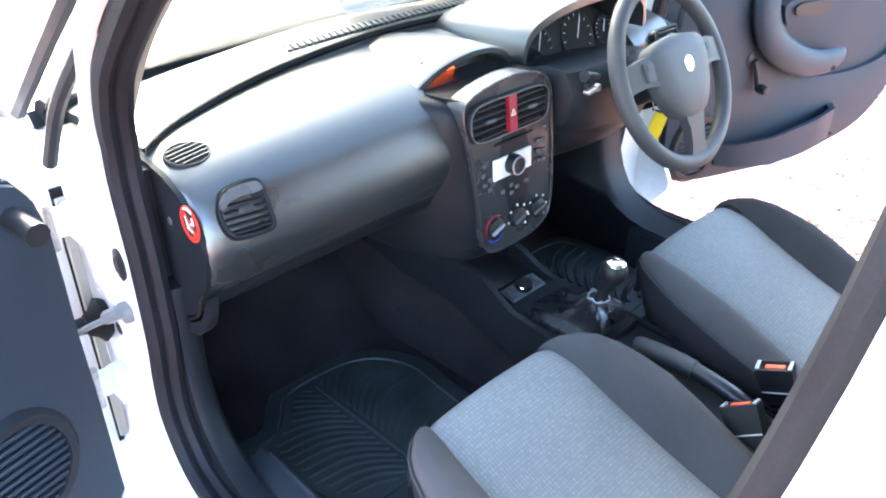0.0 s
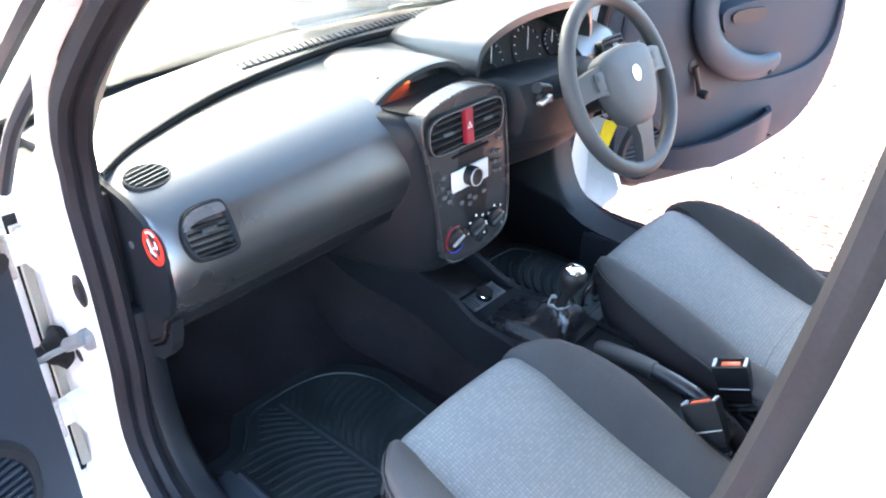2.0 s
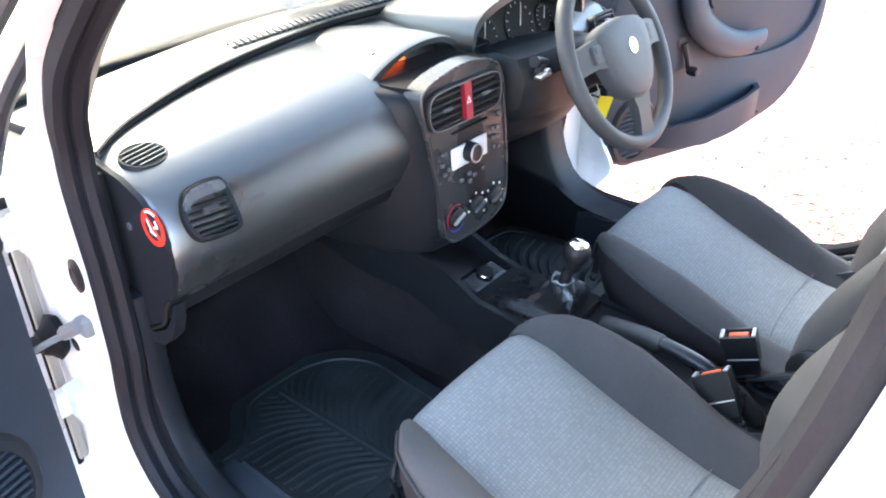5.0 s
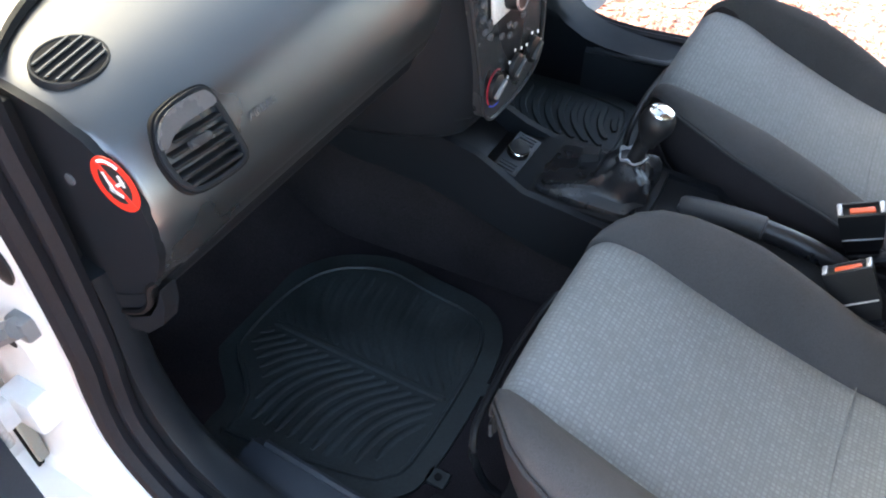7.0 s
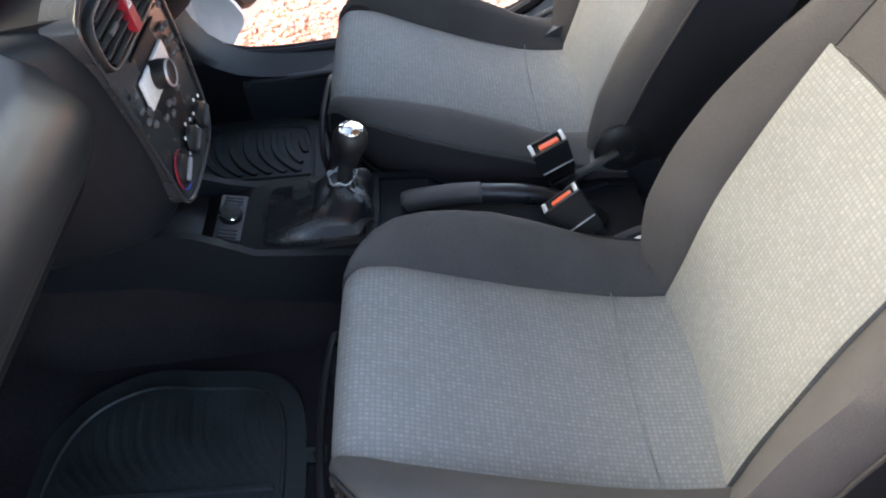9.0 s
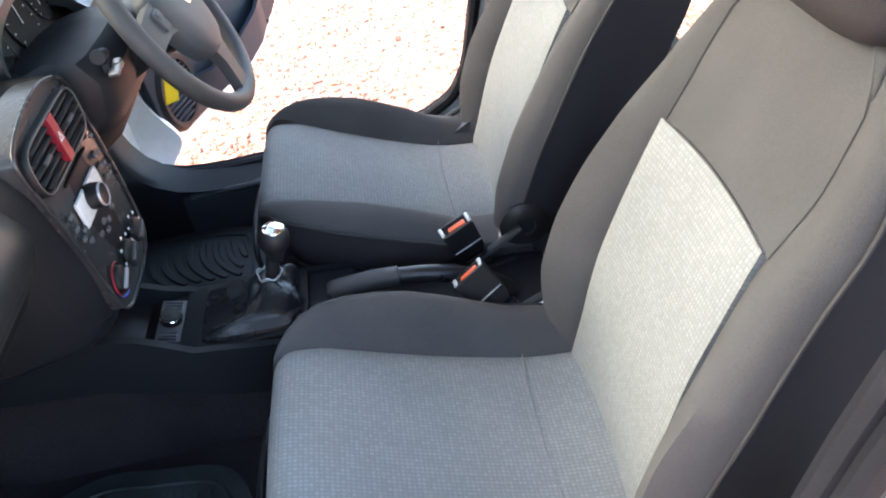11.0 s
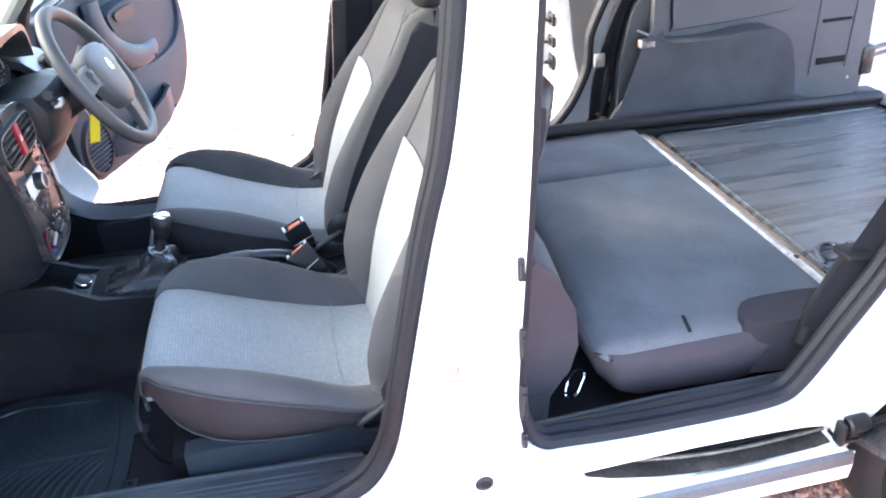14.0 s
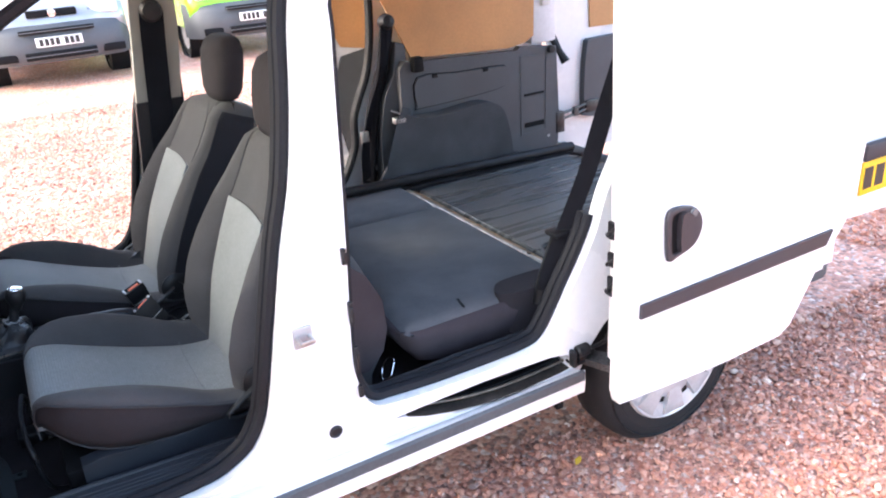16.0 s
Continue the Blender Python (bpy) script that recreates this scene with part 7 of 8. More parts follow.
pm = floor_mat([(0.20, 0.262), (0.42, 0.296), (0.475, 0.325), (0.505, 0.38), (0.505, 0.55), (0.485, 0.66), (0.43, 0.715), (0.32, 0.73), (0.225, 0.738), (0.135, 0.70), (0.082, 0.63), (0.064, 0.53), (0.075, 0.42), (0.155, 0.345), (0.16, 0.29)], (0.29, 0.505), "black rubber floor mat with fan-shaped ribs")
for x, y in ((0.505, 0.385), (0.508, 0.555)):
    t = part("mat_tab", box(x - 0.006, x + 0.028, y - 0.014, y + 0.014, 0.384, 0.390, 0.002, 1), MATRUB, pm)
    part("tab_eyelet", lathe([(0.0, 0), (0.006, 0), (0.006, 0.0015), (0, 0.0015)], 12, pose(x + 0.012, y, 0.390)), SOCKET, t)
floor_mat([(0.10, 1.03), (0.40, 1.02), (0.47, 1.05), (0.495, 1.12), (0.49, 1.30), (0.475, 1.39), (0.435, 1.44), (0.30, 1.465), (0.16, 1.46), (0.07, 1.40), (0.06, 1.20), (0.07, 1.08)], (0.29, 1.235), "black rubber floor mat with fan-shaped ribs before the driver's seat", 0.032, 0.0085, 0.0045)

# ---------------------------------------------------------------- load space
bench = thing("folded_rear_seat", "folded rear seat back, grey carpet face up and brown-black cloth below", "seat", "folded rear seats", at=(1.75, 0.62, 0.405))


def seat_back_slab(y0, y1, owner):
    x0 = 1.475 + 0.10 * (y0 - 0.24)
    x1 = 1.475 + 0.10 * (y1 - 0.24)
    rows = []
    for y, d in ((y0, 0.020), (y0 + 0.010, 0.007), (y0 + 0.030, 0.0), (y1 - 0.016, 0.0), (y1 - 0.004, 0.006), (y1, 0.016)):
        xf = x0 + (x1 - x0) * (y - y0) / (y1 - y0) + 1.1 * d
        rows.append([(xf + 0.014, y, 0.600), (xf + 0.006, y, 0.6045 - d * 0.5), (xf + 0.014, y, 0.614 - d), (xf + 0.042, y, 0.6265 - d), (2.02, y, 0.622 - d), (2.035, y, 0.605 - d), (2.03, y, 0.597), (xf + 0.03, y, 0.598)])
    top_ = loft(rows)
    part("carpet_face", top_, BENCHCLOTH, owner, "grey carpet back face", sharp=60)
    rows = []
    for i in range(15):
        u = i / 14
        x = x0 + 0.004 + u * (2.02 - x0)
        low = lerp([(0.0, 0.548), (0.02, 0.522), (0.06, 0.502), (0.14, 0.484), (0.5, 0.474), (0.85, 0.49), (1.0, 0.53)], u)
        puff = -0.014 * max(0.0, 1 - u / 0.045) + 0.013 * math.sin(u * math.pi) ** 0.6 + 0.006 * noise.noise((x * 14, y0, 0))
        rows.append([(x, y0 - puff + 0.006, 0.606), (x, y0 - puff * 1.6, (0.606 + low) / 2 + 0.03), (x + 0.01, y0 - puff + 0.002, low + 0.02), (x + 0.012, y0 + 0.03, low), (x + 0.012, y1 - 0.03, low), (x, y1, low + 0.03), (x, y1, 0.60)])
    part("cloth_cushion", loft(rows), CLOTH_BROWN, owner, "brown-black cloth side", sharp=80)
    part("seat_frame", box(1.66, 2.0, y0 + 0.06, y1 - 0.02, 0.405, 0.495, 0.01), SOCKET, owner)


seat_back_slab(0.236, 1.012, bench)
part("release_slit", moved(box(-0.004, 0.004, -0.028, 0.028, -0.002, 0.0015, 0.001, 1), pose(1.683, 0.272, 0.6255, 0, 0, -12)), SOCKET, bench)
part("corner_flap", bevelled(prism(round_line([(1.79, 0.236), (1.82, 0.30), (1.90, 0.31), (2.0, 0.30), (2.03, 0.26), (2.02, 0.225), (1.9, 0.212)], 3), "z", 0.505, 0.632), 0.008, 2, 50), CLOTH_LOW, bench, "brown-black cloth corner")
bench2 = thing("folded_rear_seat", "narrow folded rear seat back with a grey carpet face", "seat", "folded rear seats", at=(1.78, 1.18, 0.405))
seat_back_slab(1.024, 1.335, bench2)
squab = thing("rear_seat_cushion", "upturned rear seat cushion standing behind the front seats", "seat", at=(1.40, 0.80, 0.405))
part("cushion_block", loft([[(x, y, z) for x, z in ((1.345 + s, 0.405), (1.325 + s, 0.60), (1.34 + s, 0.80 - d), (1.365 + s, 0.835 - d), (1.40 + s, 0.82 - d), (1.43 + s, 0.74 - d), (1.44 + s, 0.57), (1.395 + s, 0.50), (1.385 + s, 0.405))] for y, s, d in ((0.275, 0.0, 0.05), (0.29, 0.004, 0.012), (0.35, 0.008, 0.0), (0.8, 0.01, 0.0), (1.25, 0.008, 0.0), (1.31, 0.0, 0.03))]), CLOTH, squab, "charcoal cloth cushion", sharp=70)
part("cushion_edge", bevelled(prism([(1.33, 0.52), (1.318, 0.66), (1.332, 0.79), (1.362, 0.835), (1.405, 0.795), (1.443, 0.715), (1.448, 0.63), (1.43, 0.565), (1.385, 0.522)], "y", 0.262, 0.31), 0.016, 4), CLOTH_BROWN, squab, "brown-black cloth edge")
ring = thing("tie_down_ring", "bright steel tie-down ring on the floor", "ring", at=(1.49, 0.385, 0.405))
part("loop", tube(smooth_line([(1.462, 0.366, 0.412), (1.484, 0.362, 0.410), (1.499, 0.372, 0.426), (1.512, 0.384, 0.448), (1.497, 0.392, 0.454), (1.474, 0.384, 0.436)], 5, True), 0.0032, 8, True), CHROME, ring)
strip = thing("joint_strip", "scuffed pale metal strip between seat back and load mat", "strip", at=(2.065, 0.84, 0.565))
part("strip_bar", bevelled(loft([[(2.040, y, 0.566), (2.042, y, 0.600), (2.050, y, 0.606), (2.066, y, 0.600), (2.070, y, 0.592), (2.070, y, 0.566)] for y in (0.345, 0.6, 0.9, 1.2, 1.345)]), 0.002), STRIPMET, strip, "scuffed metal strip")
part("strip_hole", lathe([(0, 0), (0.008, 0), (0.008, 0.001), (0, 0.001)], 14, pose(2.058, 0.465, 0.6035)), SOCKET, strip)
part("strip_ledge", box(2.066, 2.094, 0.345, 1.30, 0.566, 0.588, 0.002), TIMBER, strip, "bare timber ledge")
lm = thing("load_mat", "worn shiny black rubber load mat, low ribs added for its gloss streaks", "mat", at=(2.47, 0.82, 0.565))
mline = [(2.098, 0.362), (2.10, 1.27), (2.12, 1.285), (2.86, 1.262), (2.90, 1.13), (2.93, 0.42), (2.90, 0.36)]
part("mat_sheet", prism(mline, "z", 0.5655, 0.5905, 0.003), CARGO, lm, "black rubber sheet")
part("mat_rim", tube([(a, b, 0.5915) for a, b in offset(mline, 0.012)], 0.0045, 6, True), CARGO, lm)
# low ribs added so that the smooth mat shows lines of sheen
for i in range(58):
    y = 0.392 + i * 0.0148
    part("mat_rib", box(2.122, 2.868, y - 0.0045, y + 0.0045, 0.589, 0.5910, 0.0010, 1), CARGO, lm)
part("lashing_eye", merged(tube(smooth_line([(2.11, 0.43, 0.594), (2.13, 0.49, 0.598), (2.17, 0.50, 0.599), (2.19, 0.46, 0.599), (2.17, 0.42, 0.596)], 4), 0.006, 6), box(2.125, 2.15, 0.44, 0.475, 0.591, 0.597, 0.002)), GREASE, lm)
roll = thing("cover_roller", "black load-cover roller lying along the far side", "roller", at=(2.3, 1.36, 0.59))
A0, A1 = Vector((1.50, 1.325, 0.652)), Vector((2.80, 1.275, 0.622))
part("roller_tube", tube([A0, A0.lerp(A1, 0.5), A1], 0.020, 12), BLACK, roll, "black roller tube")
part("roller_end", tube([A1, A1.lerp(A0, -0.02), A1.lerp(A0, -0.07)], [0.021, 0.024, 0.022], 12), BLACK, roll, "black end cap")
part("roller_sheet", loft([[p + Vector((0, 0.004, -0.018)), p + Vector((0, -0.012, -0.020)), p + Vector((0, -0.028, -0.026)), p + Vector((0, -0.028, -0.030)), p + Vector((0, 0.0, -0.024))] for p in (A0, A0.lerp(A1, 0.5), A1.lerp(A0, 0.1))]), BLACK, roll)

# far side: trim panel, arch cover, plywood, belts
tp = thing("side_trim_panel", "dark grey moulded load-space trim panel with a pocket cover", "trim", at=(2.5, 1.46, 0.565))
part("panel", bevelled(prism([(2.13, 0.57), (2.14, 1.05), (2.165, 1.085), (2.20, 1.078), (2.72, 1.052), (2.74, 1.066), (2.935, 1.045), (2.95, 0.70), (2.94, 0.60), (2.92, 0.57)], "y", 1.435, 1.47), 0.008, 2), TRIM, tp, "dark grey moulded panel")
part("pillar_trim", bevelled(prism([(2.04, 0.57), (2.045, 0.78), (2.08, 0.95), (2.13, 1.03), (2.15, 1.16), (2.19, 1.15), (2.19, 0.57)], "y", 1.47, 1.535), 0.012, 2), TRIM, tp, "dark grey pillar trim")
pk = part("pocket_cover", bevelled(prism(round_line([(2.215, 1.012), (2.205, 0.90), (2.23, 0.888), (2.60, 0.905), (2.655, 0.94), (2.655, 0.985), (2.62, 1.0), (2.4, 1.005)], 3), "y", 1.426, 1.436), 0.003, 2, 50), TRIM, tp, "moulded pocket cover")
part("pocket_joint", tube([(a, 1.4345, b) for a, b in offset(round_line([(2.215, 1.012), (2.205, 0.90), (2.23, 0.888), (2.60, 0.905), (2.655, 0.94), (2.655, 0.985), (2.62, 1.0), (2.4, 1.005)], 3), -0.003)], 0.0022, 6, True, up=(0, 1, 0)), SOCKET, tp)
for x, z in ((2.295, 1.010), (2.545, 0.998)):
    part("pocket_clip", box(x - 0.012, x + 0.012, 1.420, 1.436, z - 0.008, z + 0.006, 0.002), SOCKET, pk)
part("grip_block", box(2.19, 2.235, 1.40, 1.44, 1.04, 1.10, 0.006), SOCKET, tp)
rp = part("light_recess", holed([(2.735, 1.025), (2.885, 1.015), (2.875, 0.67), (2.73, 0.665)], [[(2.745, 1.015), (2.875, 1.006), (2.866, 0.68), (2.742, 0.675)]], "y", 1.432, 1.437), TRIM, tp)
part("recess_slot", merged(box(2.752, 2.86, 1.430, 1.437, 0.845, 0.855, 0.001, 1), box(2.752, 2.86, 1.430, 1.437, 0.70, 0.722, 0.001, 1)), SOCKET, rp)
part("panel_knob", lathe([(0, 0), (0.018, 0), (0.016, 0.02), (0, 0.022)], 18, pose(2.90, 1.436, 1.035, 90)), BLACK, tp)
part("panel_stud", lathe([(0, 0), (0.007, 0), (0.006, 0.005), (0, 0.006)], 12, pose(2.885, 1.436, 0.64, 90)), SILVER, tp)
ac = thing("wheel_arch_cover", "dark felt wheel arch cover", "trim", at=(2.33, 1.39, 0.565))
al = round_line([(1.985, 0.57), (2.0, 0.68), (2.04, 0.80), (2.078, 0.895), (2.10, 0.90), (2.17, 0.868), (2.30, 0.862), (2.45, 0.875), (2.53, 0.868), (2.585, 0.825), (2.615, 0.72), (2.635, 0.615), (2.70, 0.60), (2.70, 0.57)], 3)
arch = bevelled(prism(al, "y", 1.350, 1.44), 0.034, 5, 50)
for v in arch.verts:
    if v.co.x < 2.14:
        v.co.x += 0.055 * (v.co.y - 1.35) / 0.09
part("arch_felt", arch, ARCHFELT, ac, "dark felt cover")
part("seat_catch", merged(tube([(2.055, 1.372, 0.915), (2.10, 1.36, 0.893)], 0.008, 8, flat=0.5), box(2.06, 2.11, 1.35, 1.385, 0.86, 0.885, 0.004)), STEEL, ac, "bright steel seat catch")
ply = thing("plywood_lining", "orange-brown plywood window lining", "panel", at=(2.45, 1.5, 1.07))
part("plywood_sheet", bevelled(prism([(2.08, 1.50), (2.10, 1.33), (2.215, 1.088), (2.70, 1.062), (2.79, 1.075), (2.835, 1.10), (2.85, 1.5), (2.75, 1.58), (2.18, 1.58)], "y", 1.468, 1.478), 0.002), PLY, ply, "orange-brown plywood sheet")
part("panel_frame", box(2.83, 2.97, 1.478, 1.56, 1.06, 1.62, 0.01), WHITE_IN, ply, "white body frame")
part("interior_lamp", box(2.88, 2.93, 1.462, 1.48, 1.22, 1.275, 0.008), PLATE_W, ply, "small white lamp lens")
rear_lining = thing("near_side_lining", "dark grey load-space lining beside the wheel arch", "trim", at=(2.5, 0.27, 0.565))
part("lining_panel", bevelled(prism([(2.30, 0.57), (2.31, 0.75), (2.35, 0.90), (2.42, 1.08), (2.94, 1.05), (2.94, 0.57)], "y", 0.255, 0.29), 0.008, 2), TRIM, rear_lining)
part("lining_arch", bevelled(prism([(a + 0.22, b) for a, b in al], "y", 0.29, 0.345), 0.015, 3, 50), ARCHFELT, rear_lining)
part("upper_lining", box(2.26, 2.95, 0.14, 0.17, 1.05, 1.62, 0.004), WHITE_IN, rear_lining)


def belt(label, pts, across, width, group, extras):
    b = thing("seat_belt", label, "seat belt", group, at=tuple(pts[0]))
    part("webbing", strap(smooth_line(pts, 5), width, 0.003, across), BELT, b, "black belt webbing")
    for nm, bm, mt in extras:
        part(nm, bm, mt, b)
    return b


belt("black rear seat belt hanging by the sliding door opening", [(1.90, 0.165, 0.64), (1.92, 0.160, 0.72), (1.965, 0.155, 0.82), (2.035, 0.152, 0.965), (2.085, 0.150, 1.10), (2.20, 0.148, 1.38)], (0.85, -0.5, -0.1), 0.050, "seat belts",
     [("belt_guide", box(1.915, 2.005, 0.138, 0.19, 0.798, 0.812, 0.005), BLACK), ("belt_post", tube(smooth_line([(1.90, 0.20, 0.585), (1.92, 0.20, 0.66), (1.95, 0.195, 0.74), (1.97, 0.19, 0.80)], 4), 0.020, 10), BLACK), ("belt_tongue", box(1.905, 1.945, 0.215, 0.235, 0.585, 0.63, 0.004), BLACK), ("lower_pin", tube([(1.90, 0.25, 0.60), (1.95, 0.20, 0.605)], 0.008, 8), STEEL)])
belt("black rear seat belt hanging on the far rear pillar", [(2.11, 1.47, 1.24), (2.09, 1.49, 1.05), (2.03, 1.50, 0.90), (1.98, 1.49, 0.75), (1.96, 1.47, 0.62)], (0.8, 0.2, 0.3), 0.05, "seat belts",
     [("belt_post", tube(smooth_line([(2.13, 1.50, 1.22), (2.10, 1.52, 1.05), (2.05, 1.53, 0.90), (2.02, 1.53, 0.75), (2.0, 1.53, 0.60)], 4), 0.042, 10, flat=0.6), BELT), ("belt_cap", lathe([(0, -0.03), (0.028, -0.028), (0.034, 0.0), (0.024, 0.025), (0, 0.03)], 18, pose(2.12, 1.475, 1.245, 80)), BLACK), ("belt_tongue", merged(box(1.95, 1.985, 1.455, 1.465, 0.785, 0.83, 0.003), box(1.956, 1.963, 1.452, 1.456, 0.80, 0.83, 0.001), box(1.972, 1.979, 1.452, 1.456, 0.80, 0.83, 0.001)), STEEL)])
Y1 = 2 * MID - 0.185
belt("black front seat belt on the far middle pillar", [(1.245, Y1 - 0.03, 1.38), (1.225, Y1 - 0.03, 1.20), (1.205, Y1 - 0.03, 1.0), (1.18, Y1 - 0.03, 0.80), (1.16, Y1 - 0.03, 0.60)], (1, 0, 0), 0.082, "seat belts",
     [("pillar_cover", bevelled(prism([(1.135, 1.08), (1.165, 1.30), (1.20, 1.60), (1.345, 1.60), (1.325, 1.30), (1.292, 1.08)], "y", Y1 - 0.02, Y1 + 0.01), 0.008, 2), PILLARTRIM), ("lower_cover", bevelled(prism([(1.06, 0.60), (1.10, 0.80), (1.132, 1.078), (1.295, 1.078), (1.275, 0.80), (1.265, 0.60)], "y", Y1 - 0.024, Y1 + 0.01), 0.008, 2), BLACK), ("belt_cap", lathe([(0, -0.012), (0.036, -0.01), (0.04, 0.0), (0.03, 0.02), (0, 0.024)], 18, pose(1.245, Y1 - 0.03, 1.385, 90)), BLACK), ("belt_tongue", box(1.16, 1.185, Y1 - 0.045, Y1 - 0.03, 0.84, 0.90, 0.003), CHROME)])
belt("black front seat belt on the near middle pillar", [(1.275, 0.195, 1.40), (1.27, 0.195, 1.20), (1.25, 0.20, 1.0), (1.235, 0.20, 0.80), (1.215, 0.20, 0.52)], (1, 0, 0), 0.045, "seat belts",
     [("belt_cap", lathe([(0, -0.012), (0.036, -0.01), (0.04, 0.0), (0.03, 0.02), (0, 0.024)], 18, pose(1.275, 0.19, 1.405, -90)), BLACK)])
# ---------------------------------------------------------------- paper in the windscreen
sign = thing("windscreen_sign", "white paper sign standing against the windscreen, lettering showing through from behind", "sign", at=(-0.2, 1.3, 1.06))
for y0, y1, foot in ((0.87, 1.155, -0.13), (1.157, 1.72, -0.15)):
    line = smooth_line([(foot, 0, 1.0955), (min(foot, -0.125) - 0.01, 0, 1.0965), (-0.178, 0, 1.102), (-0.172, 0, 1.125), (-0.10, 0, 1.215)], 4)
    part("paper", loft([[(p.x - 0.03 * (y - 0.87), y, p.z) for p in line] + [(p.x - 0.03 * (y - 0.87) + 0.001, y, p.z + 0.0014) for p in reversed(line)] for y in (y0, (y0 + y1) / 2, y1)]), PAPER, sign, "white paper sheet", sharp=70)
writing("Finance", 0.062, plane((-0.165, 1.13, 1.135), (-0.03, 1, 0), (0.79, 0, 1)) @ Matrix.Translation((0, 0, 0.008)), INK_SIGN, sign, mirror=True)


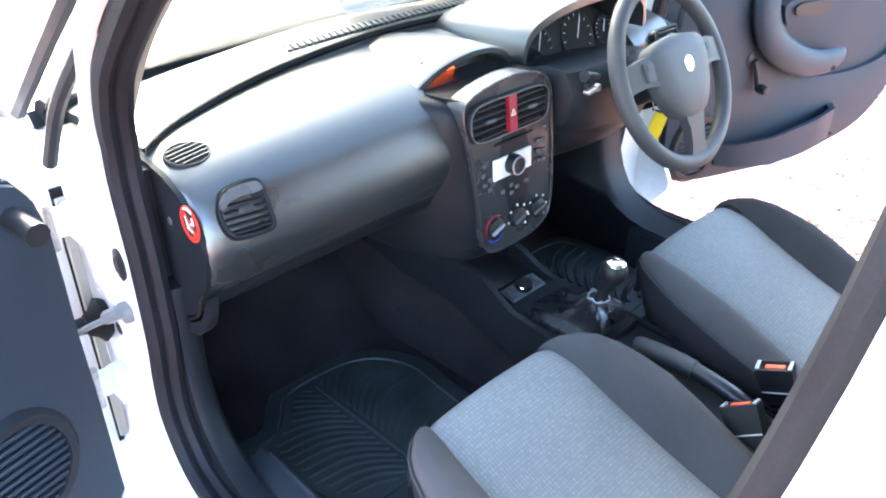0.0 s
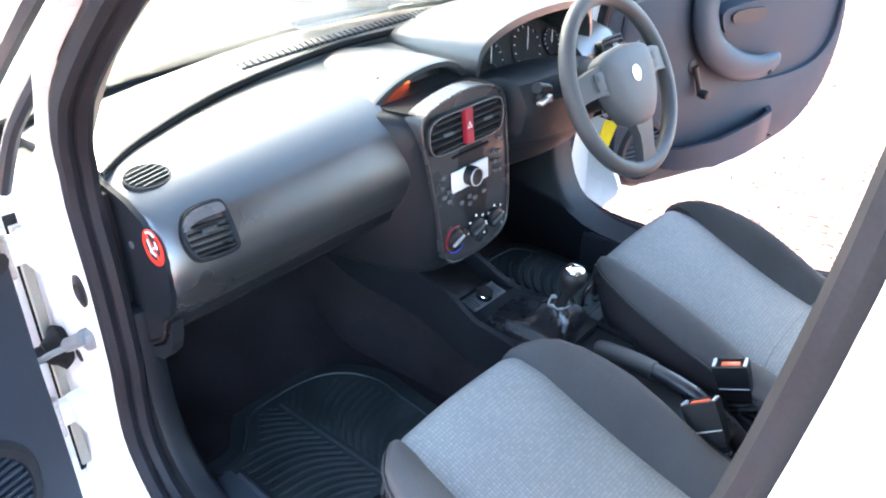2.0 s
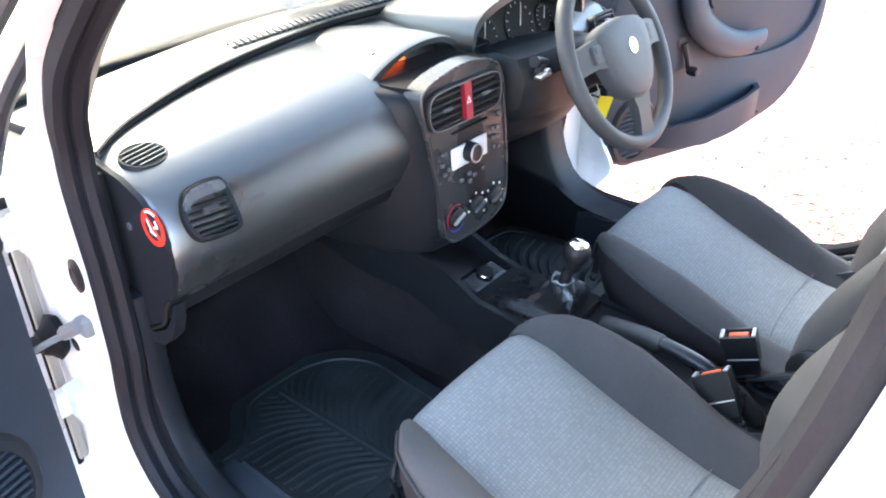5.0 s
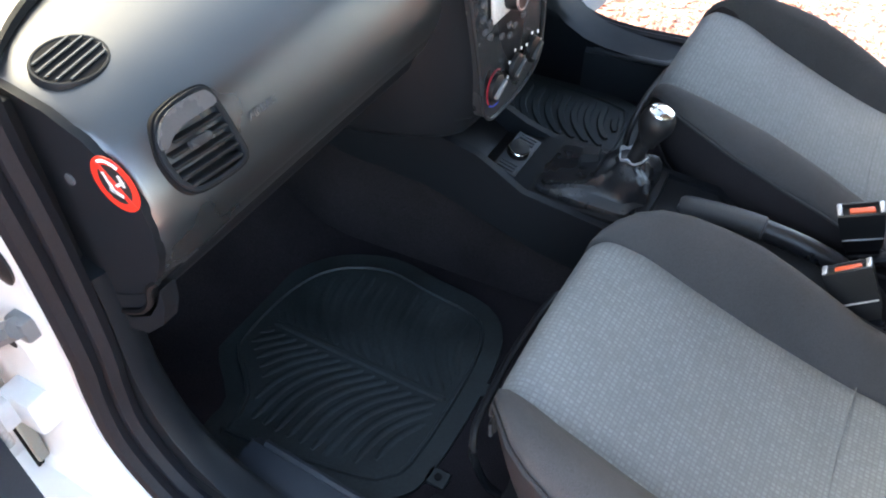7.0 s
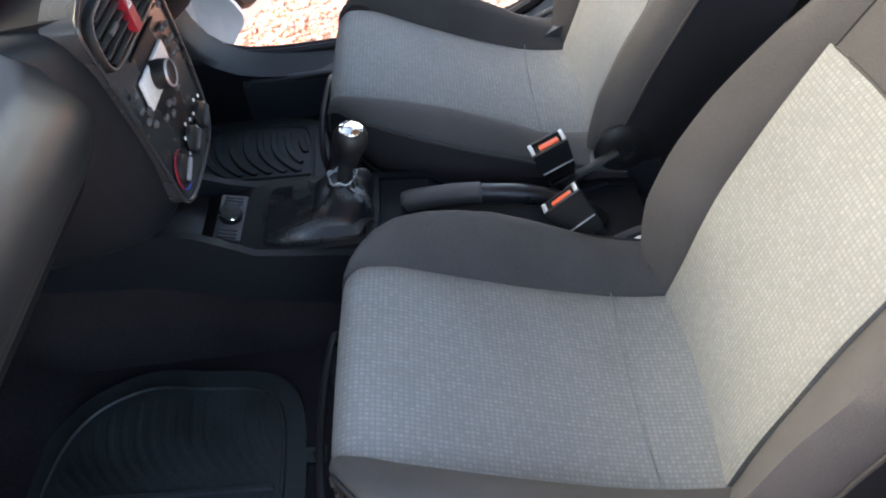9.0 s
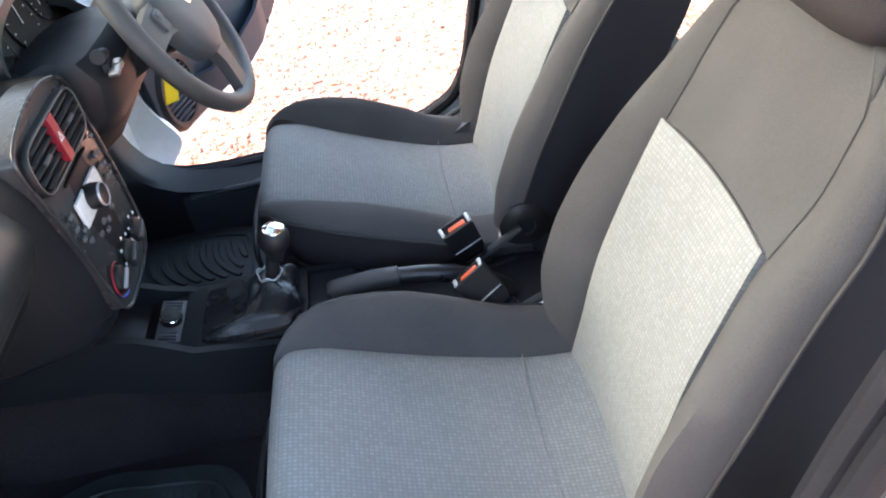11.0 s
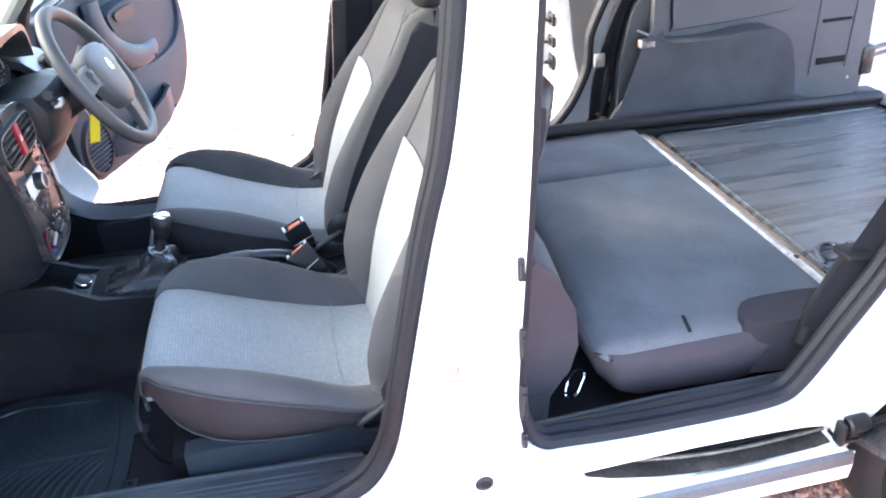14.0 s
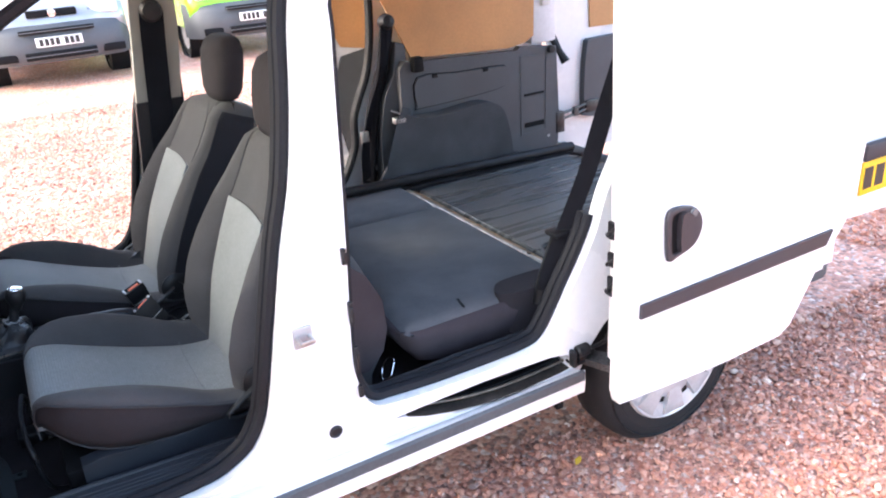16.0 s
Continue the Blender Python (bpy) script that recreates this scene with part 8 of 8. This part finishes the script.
# ---------------------------------------------------------------- parked vans across the yard
def parked_van(cx, front, label, paint, low, group="parked vans"):
    v = thing("parked_van", label, "van", group, at=(cx, front + 1.0, 0.0))
    hw = 0.84
    prof = [(0.0, 0.62), (-0.03, 0.72), (0.05, 0.86), (0.30, 0.98), (0.80, 1.08), (1.15, 1.12), (1.75, 1.70), (2.0, 1.78), (4.0, 1.80), (4.1, 0.40), (0.3, 0.40), (0.1, 0.45)]
    rows = []
    for x, kx in ((-hw, 0.10), (-hw * 0.9, 0.02), (-hw * 0.5, 0.0), (0, -0.04), (hw * 0.5, 0.0), (hw * 0.9, 0.02), (hw, 0.10)):
        rows.append([(cx + x * (1 - 0.08 * max(0, (z - 1.1) / 0.7)), front + y + (kx if y < 1 else 0), z) for y, z in prof])
    part("body", bevelled(loft(rows), 0.03, 2, 40), paint, v, sharp=50)
    part("bumper", bevelled(loft([[(cx + x, front - 0.10 + k, 0.28), (cx + x, front - 0.16 + k, 0.40), (cx + x, front - 0.15 + k, 0.62), (cx + x, front - 0.05 + k, 0.72), (cx + x, front + 0.5, 0.72), (cx + x, front + 0.5, 0.28)] for x, k in ((-hw - 0.01, 0.30), (-hw * 0.85, 0.07), (-hw * 0.5, 0.01), (0, -0.03), (hw * 0.5, 0.01), (hw * 0.85, 0.07), (hw + 0.01, 0.30))]), 0.03, 2, 40), low, v, "unpainted grey plastic bumper", sharp=50)
    for z0, z1, w in ((0.33, 0.42, 0.40), (0.63, 0.68, 0.42)):
        g = part("intake", box(cx - w, cx + w, front - 0.205, front - 0.14, z0, z1, 0.01), SOCKET, v)
        part("intake_bar", box(cx - w, cx + w, front - 0.212, front - 0.15, (z0 + z1) / 2 - 0.006, (z0 + z1) / 2 + 0.006, 0.002), low, g)
    for s in (-1, 1):
        part("side_intake", box(cx + s * 0.48, cx + s * 0.74, front - 0.165 + 0.03, front - 0.10, 0.33, 0.42, 0.01), SOCKET, v)
        part("headlamp", moved(box(-0.17, 0.17, -0.05, 0.05, -0.10, 0.10, 0.04), pose(cx + s * 0.60, front + 0.07, 0.86, -22, 0, -14 * s)), PLATE_W, v, "clear headlamp")
        w_ = part("front_wheel", lathe([(0.18, -0.2), (0.27, -0.19), (0.295, -0.15), (0.295, -0.04), (0.27, 0.0), (0.2, 0.005), (0.18, -0.01)], 32, pose(cx + s * 0.81, front + 0.72, 0.285, 0, 90 * s)), TYRE, v)
        part("rim", lathe([(0.0, -0.005), (0.05, 0.0), (0.15, -0.02), (0.195, 0.0), (0.195, -0.05), (0.0, -0.05)], 24, pose(cx + s * 0.81, front + 0.72, 0.285, 0, 90 * s)), HUBCAP, w_)
        part("arch_shadow", lathe([(0.30, -0.22), (0.36, -0.22), (0.36, 0.012), (0.335, 0.016), (0.30, 0.0)], 28, pose(cx + s * 0.825, front + 0.72, 0.30, 0, 90 * s)), SOCKET, v)
    part("grille", box(cx - 0.28, cx + 0.28, front - 0.045, front + 0.10, 0.80, 0.88, 0.012), SOCKET, v)
    part("grille_emblem", lathe([(0, 0), (0.05, 0), (0.045, 0.012), (0, 0.015)], 20, pose(cx, front - 0.045, 0.84, 90)), CHROME, v)
    part("windscreen", loft([[(cx - 0.70, front + 1.17, 1.15), (cx + 0.70, front + 1.17, 1.15), (cx + 0.70, front + 1.20, 1.13), (cx - 0.70, front + 1.20, 1.13)], [(cx - 0.62, front + 1.70, 1.67), (cx + 0.62, front + 1.70, 1.67), (cx + 0.62, front + 1.74, 1.65), (cx - 0.62, front + 1.74, 1.65)]]), SOCKET, v)
    np_ = part("number_plate", box(cx - 0.26, cx + 0.26, front - 0.215, front - 0.18, 0.475, 0.585, 0.004), PLATE_W, v, "white number plate with plain dark bars")
    for i, x in enumerate((-0.22, -0.16, -0.10, -0.04, 0.06, 0.12, 0.18)):
        part("plate_bar_mark", box(cx + x, cx + x + 0.042, front - 0.218, front - 0.214, 0.49, 0.57, 0.001, 1), STICK_BLACK, np_)
    return v


parked_van(1.52, 9.35, "pale grey van with a dark grey bumper parked across the yard", SILVER, BUMPER)
parked_van(4.02, 9.45, "lime green van with a dark bumper parked across the yard", GREEN, BUMPER)
parked_van(-1.1, 9.9, "white van parked at the far side of the yard", WHITE, BUMPER)
leaf = thing("fallen_leaf", "small yellow leaf on the gravel", "leaf", at=(1.998, 0.143, 0.0))
part("blade", moved(loft([[(-0.02, 0, 0), (-0.02, 0.001, 0.001), (-0.02, 0.001, 0)], [(-0.005, -0.010, 0.004), (-0.005, 0.011, 0.006), (-0.005, 0.0, 0.003)], [(0.012, -0.008, 0.003), (0.012, 0.008, 0.006), (0.012, 0, 0.002)], [(0.022, 0, 0.006), (0.022, 0.001, 0.006), (0.022, 0.001, 0.005)]]), pose(1.998, 0.143, 0.014, 0, 0, 30)), LEAFMAT, leaf)
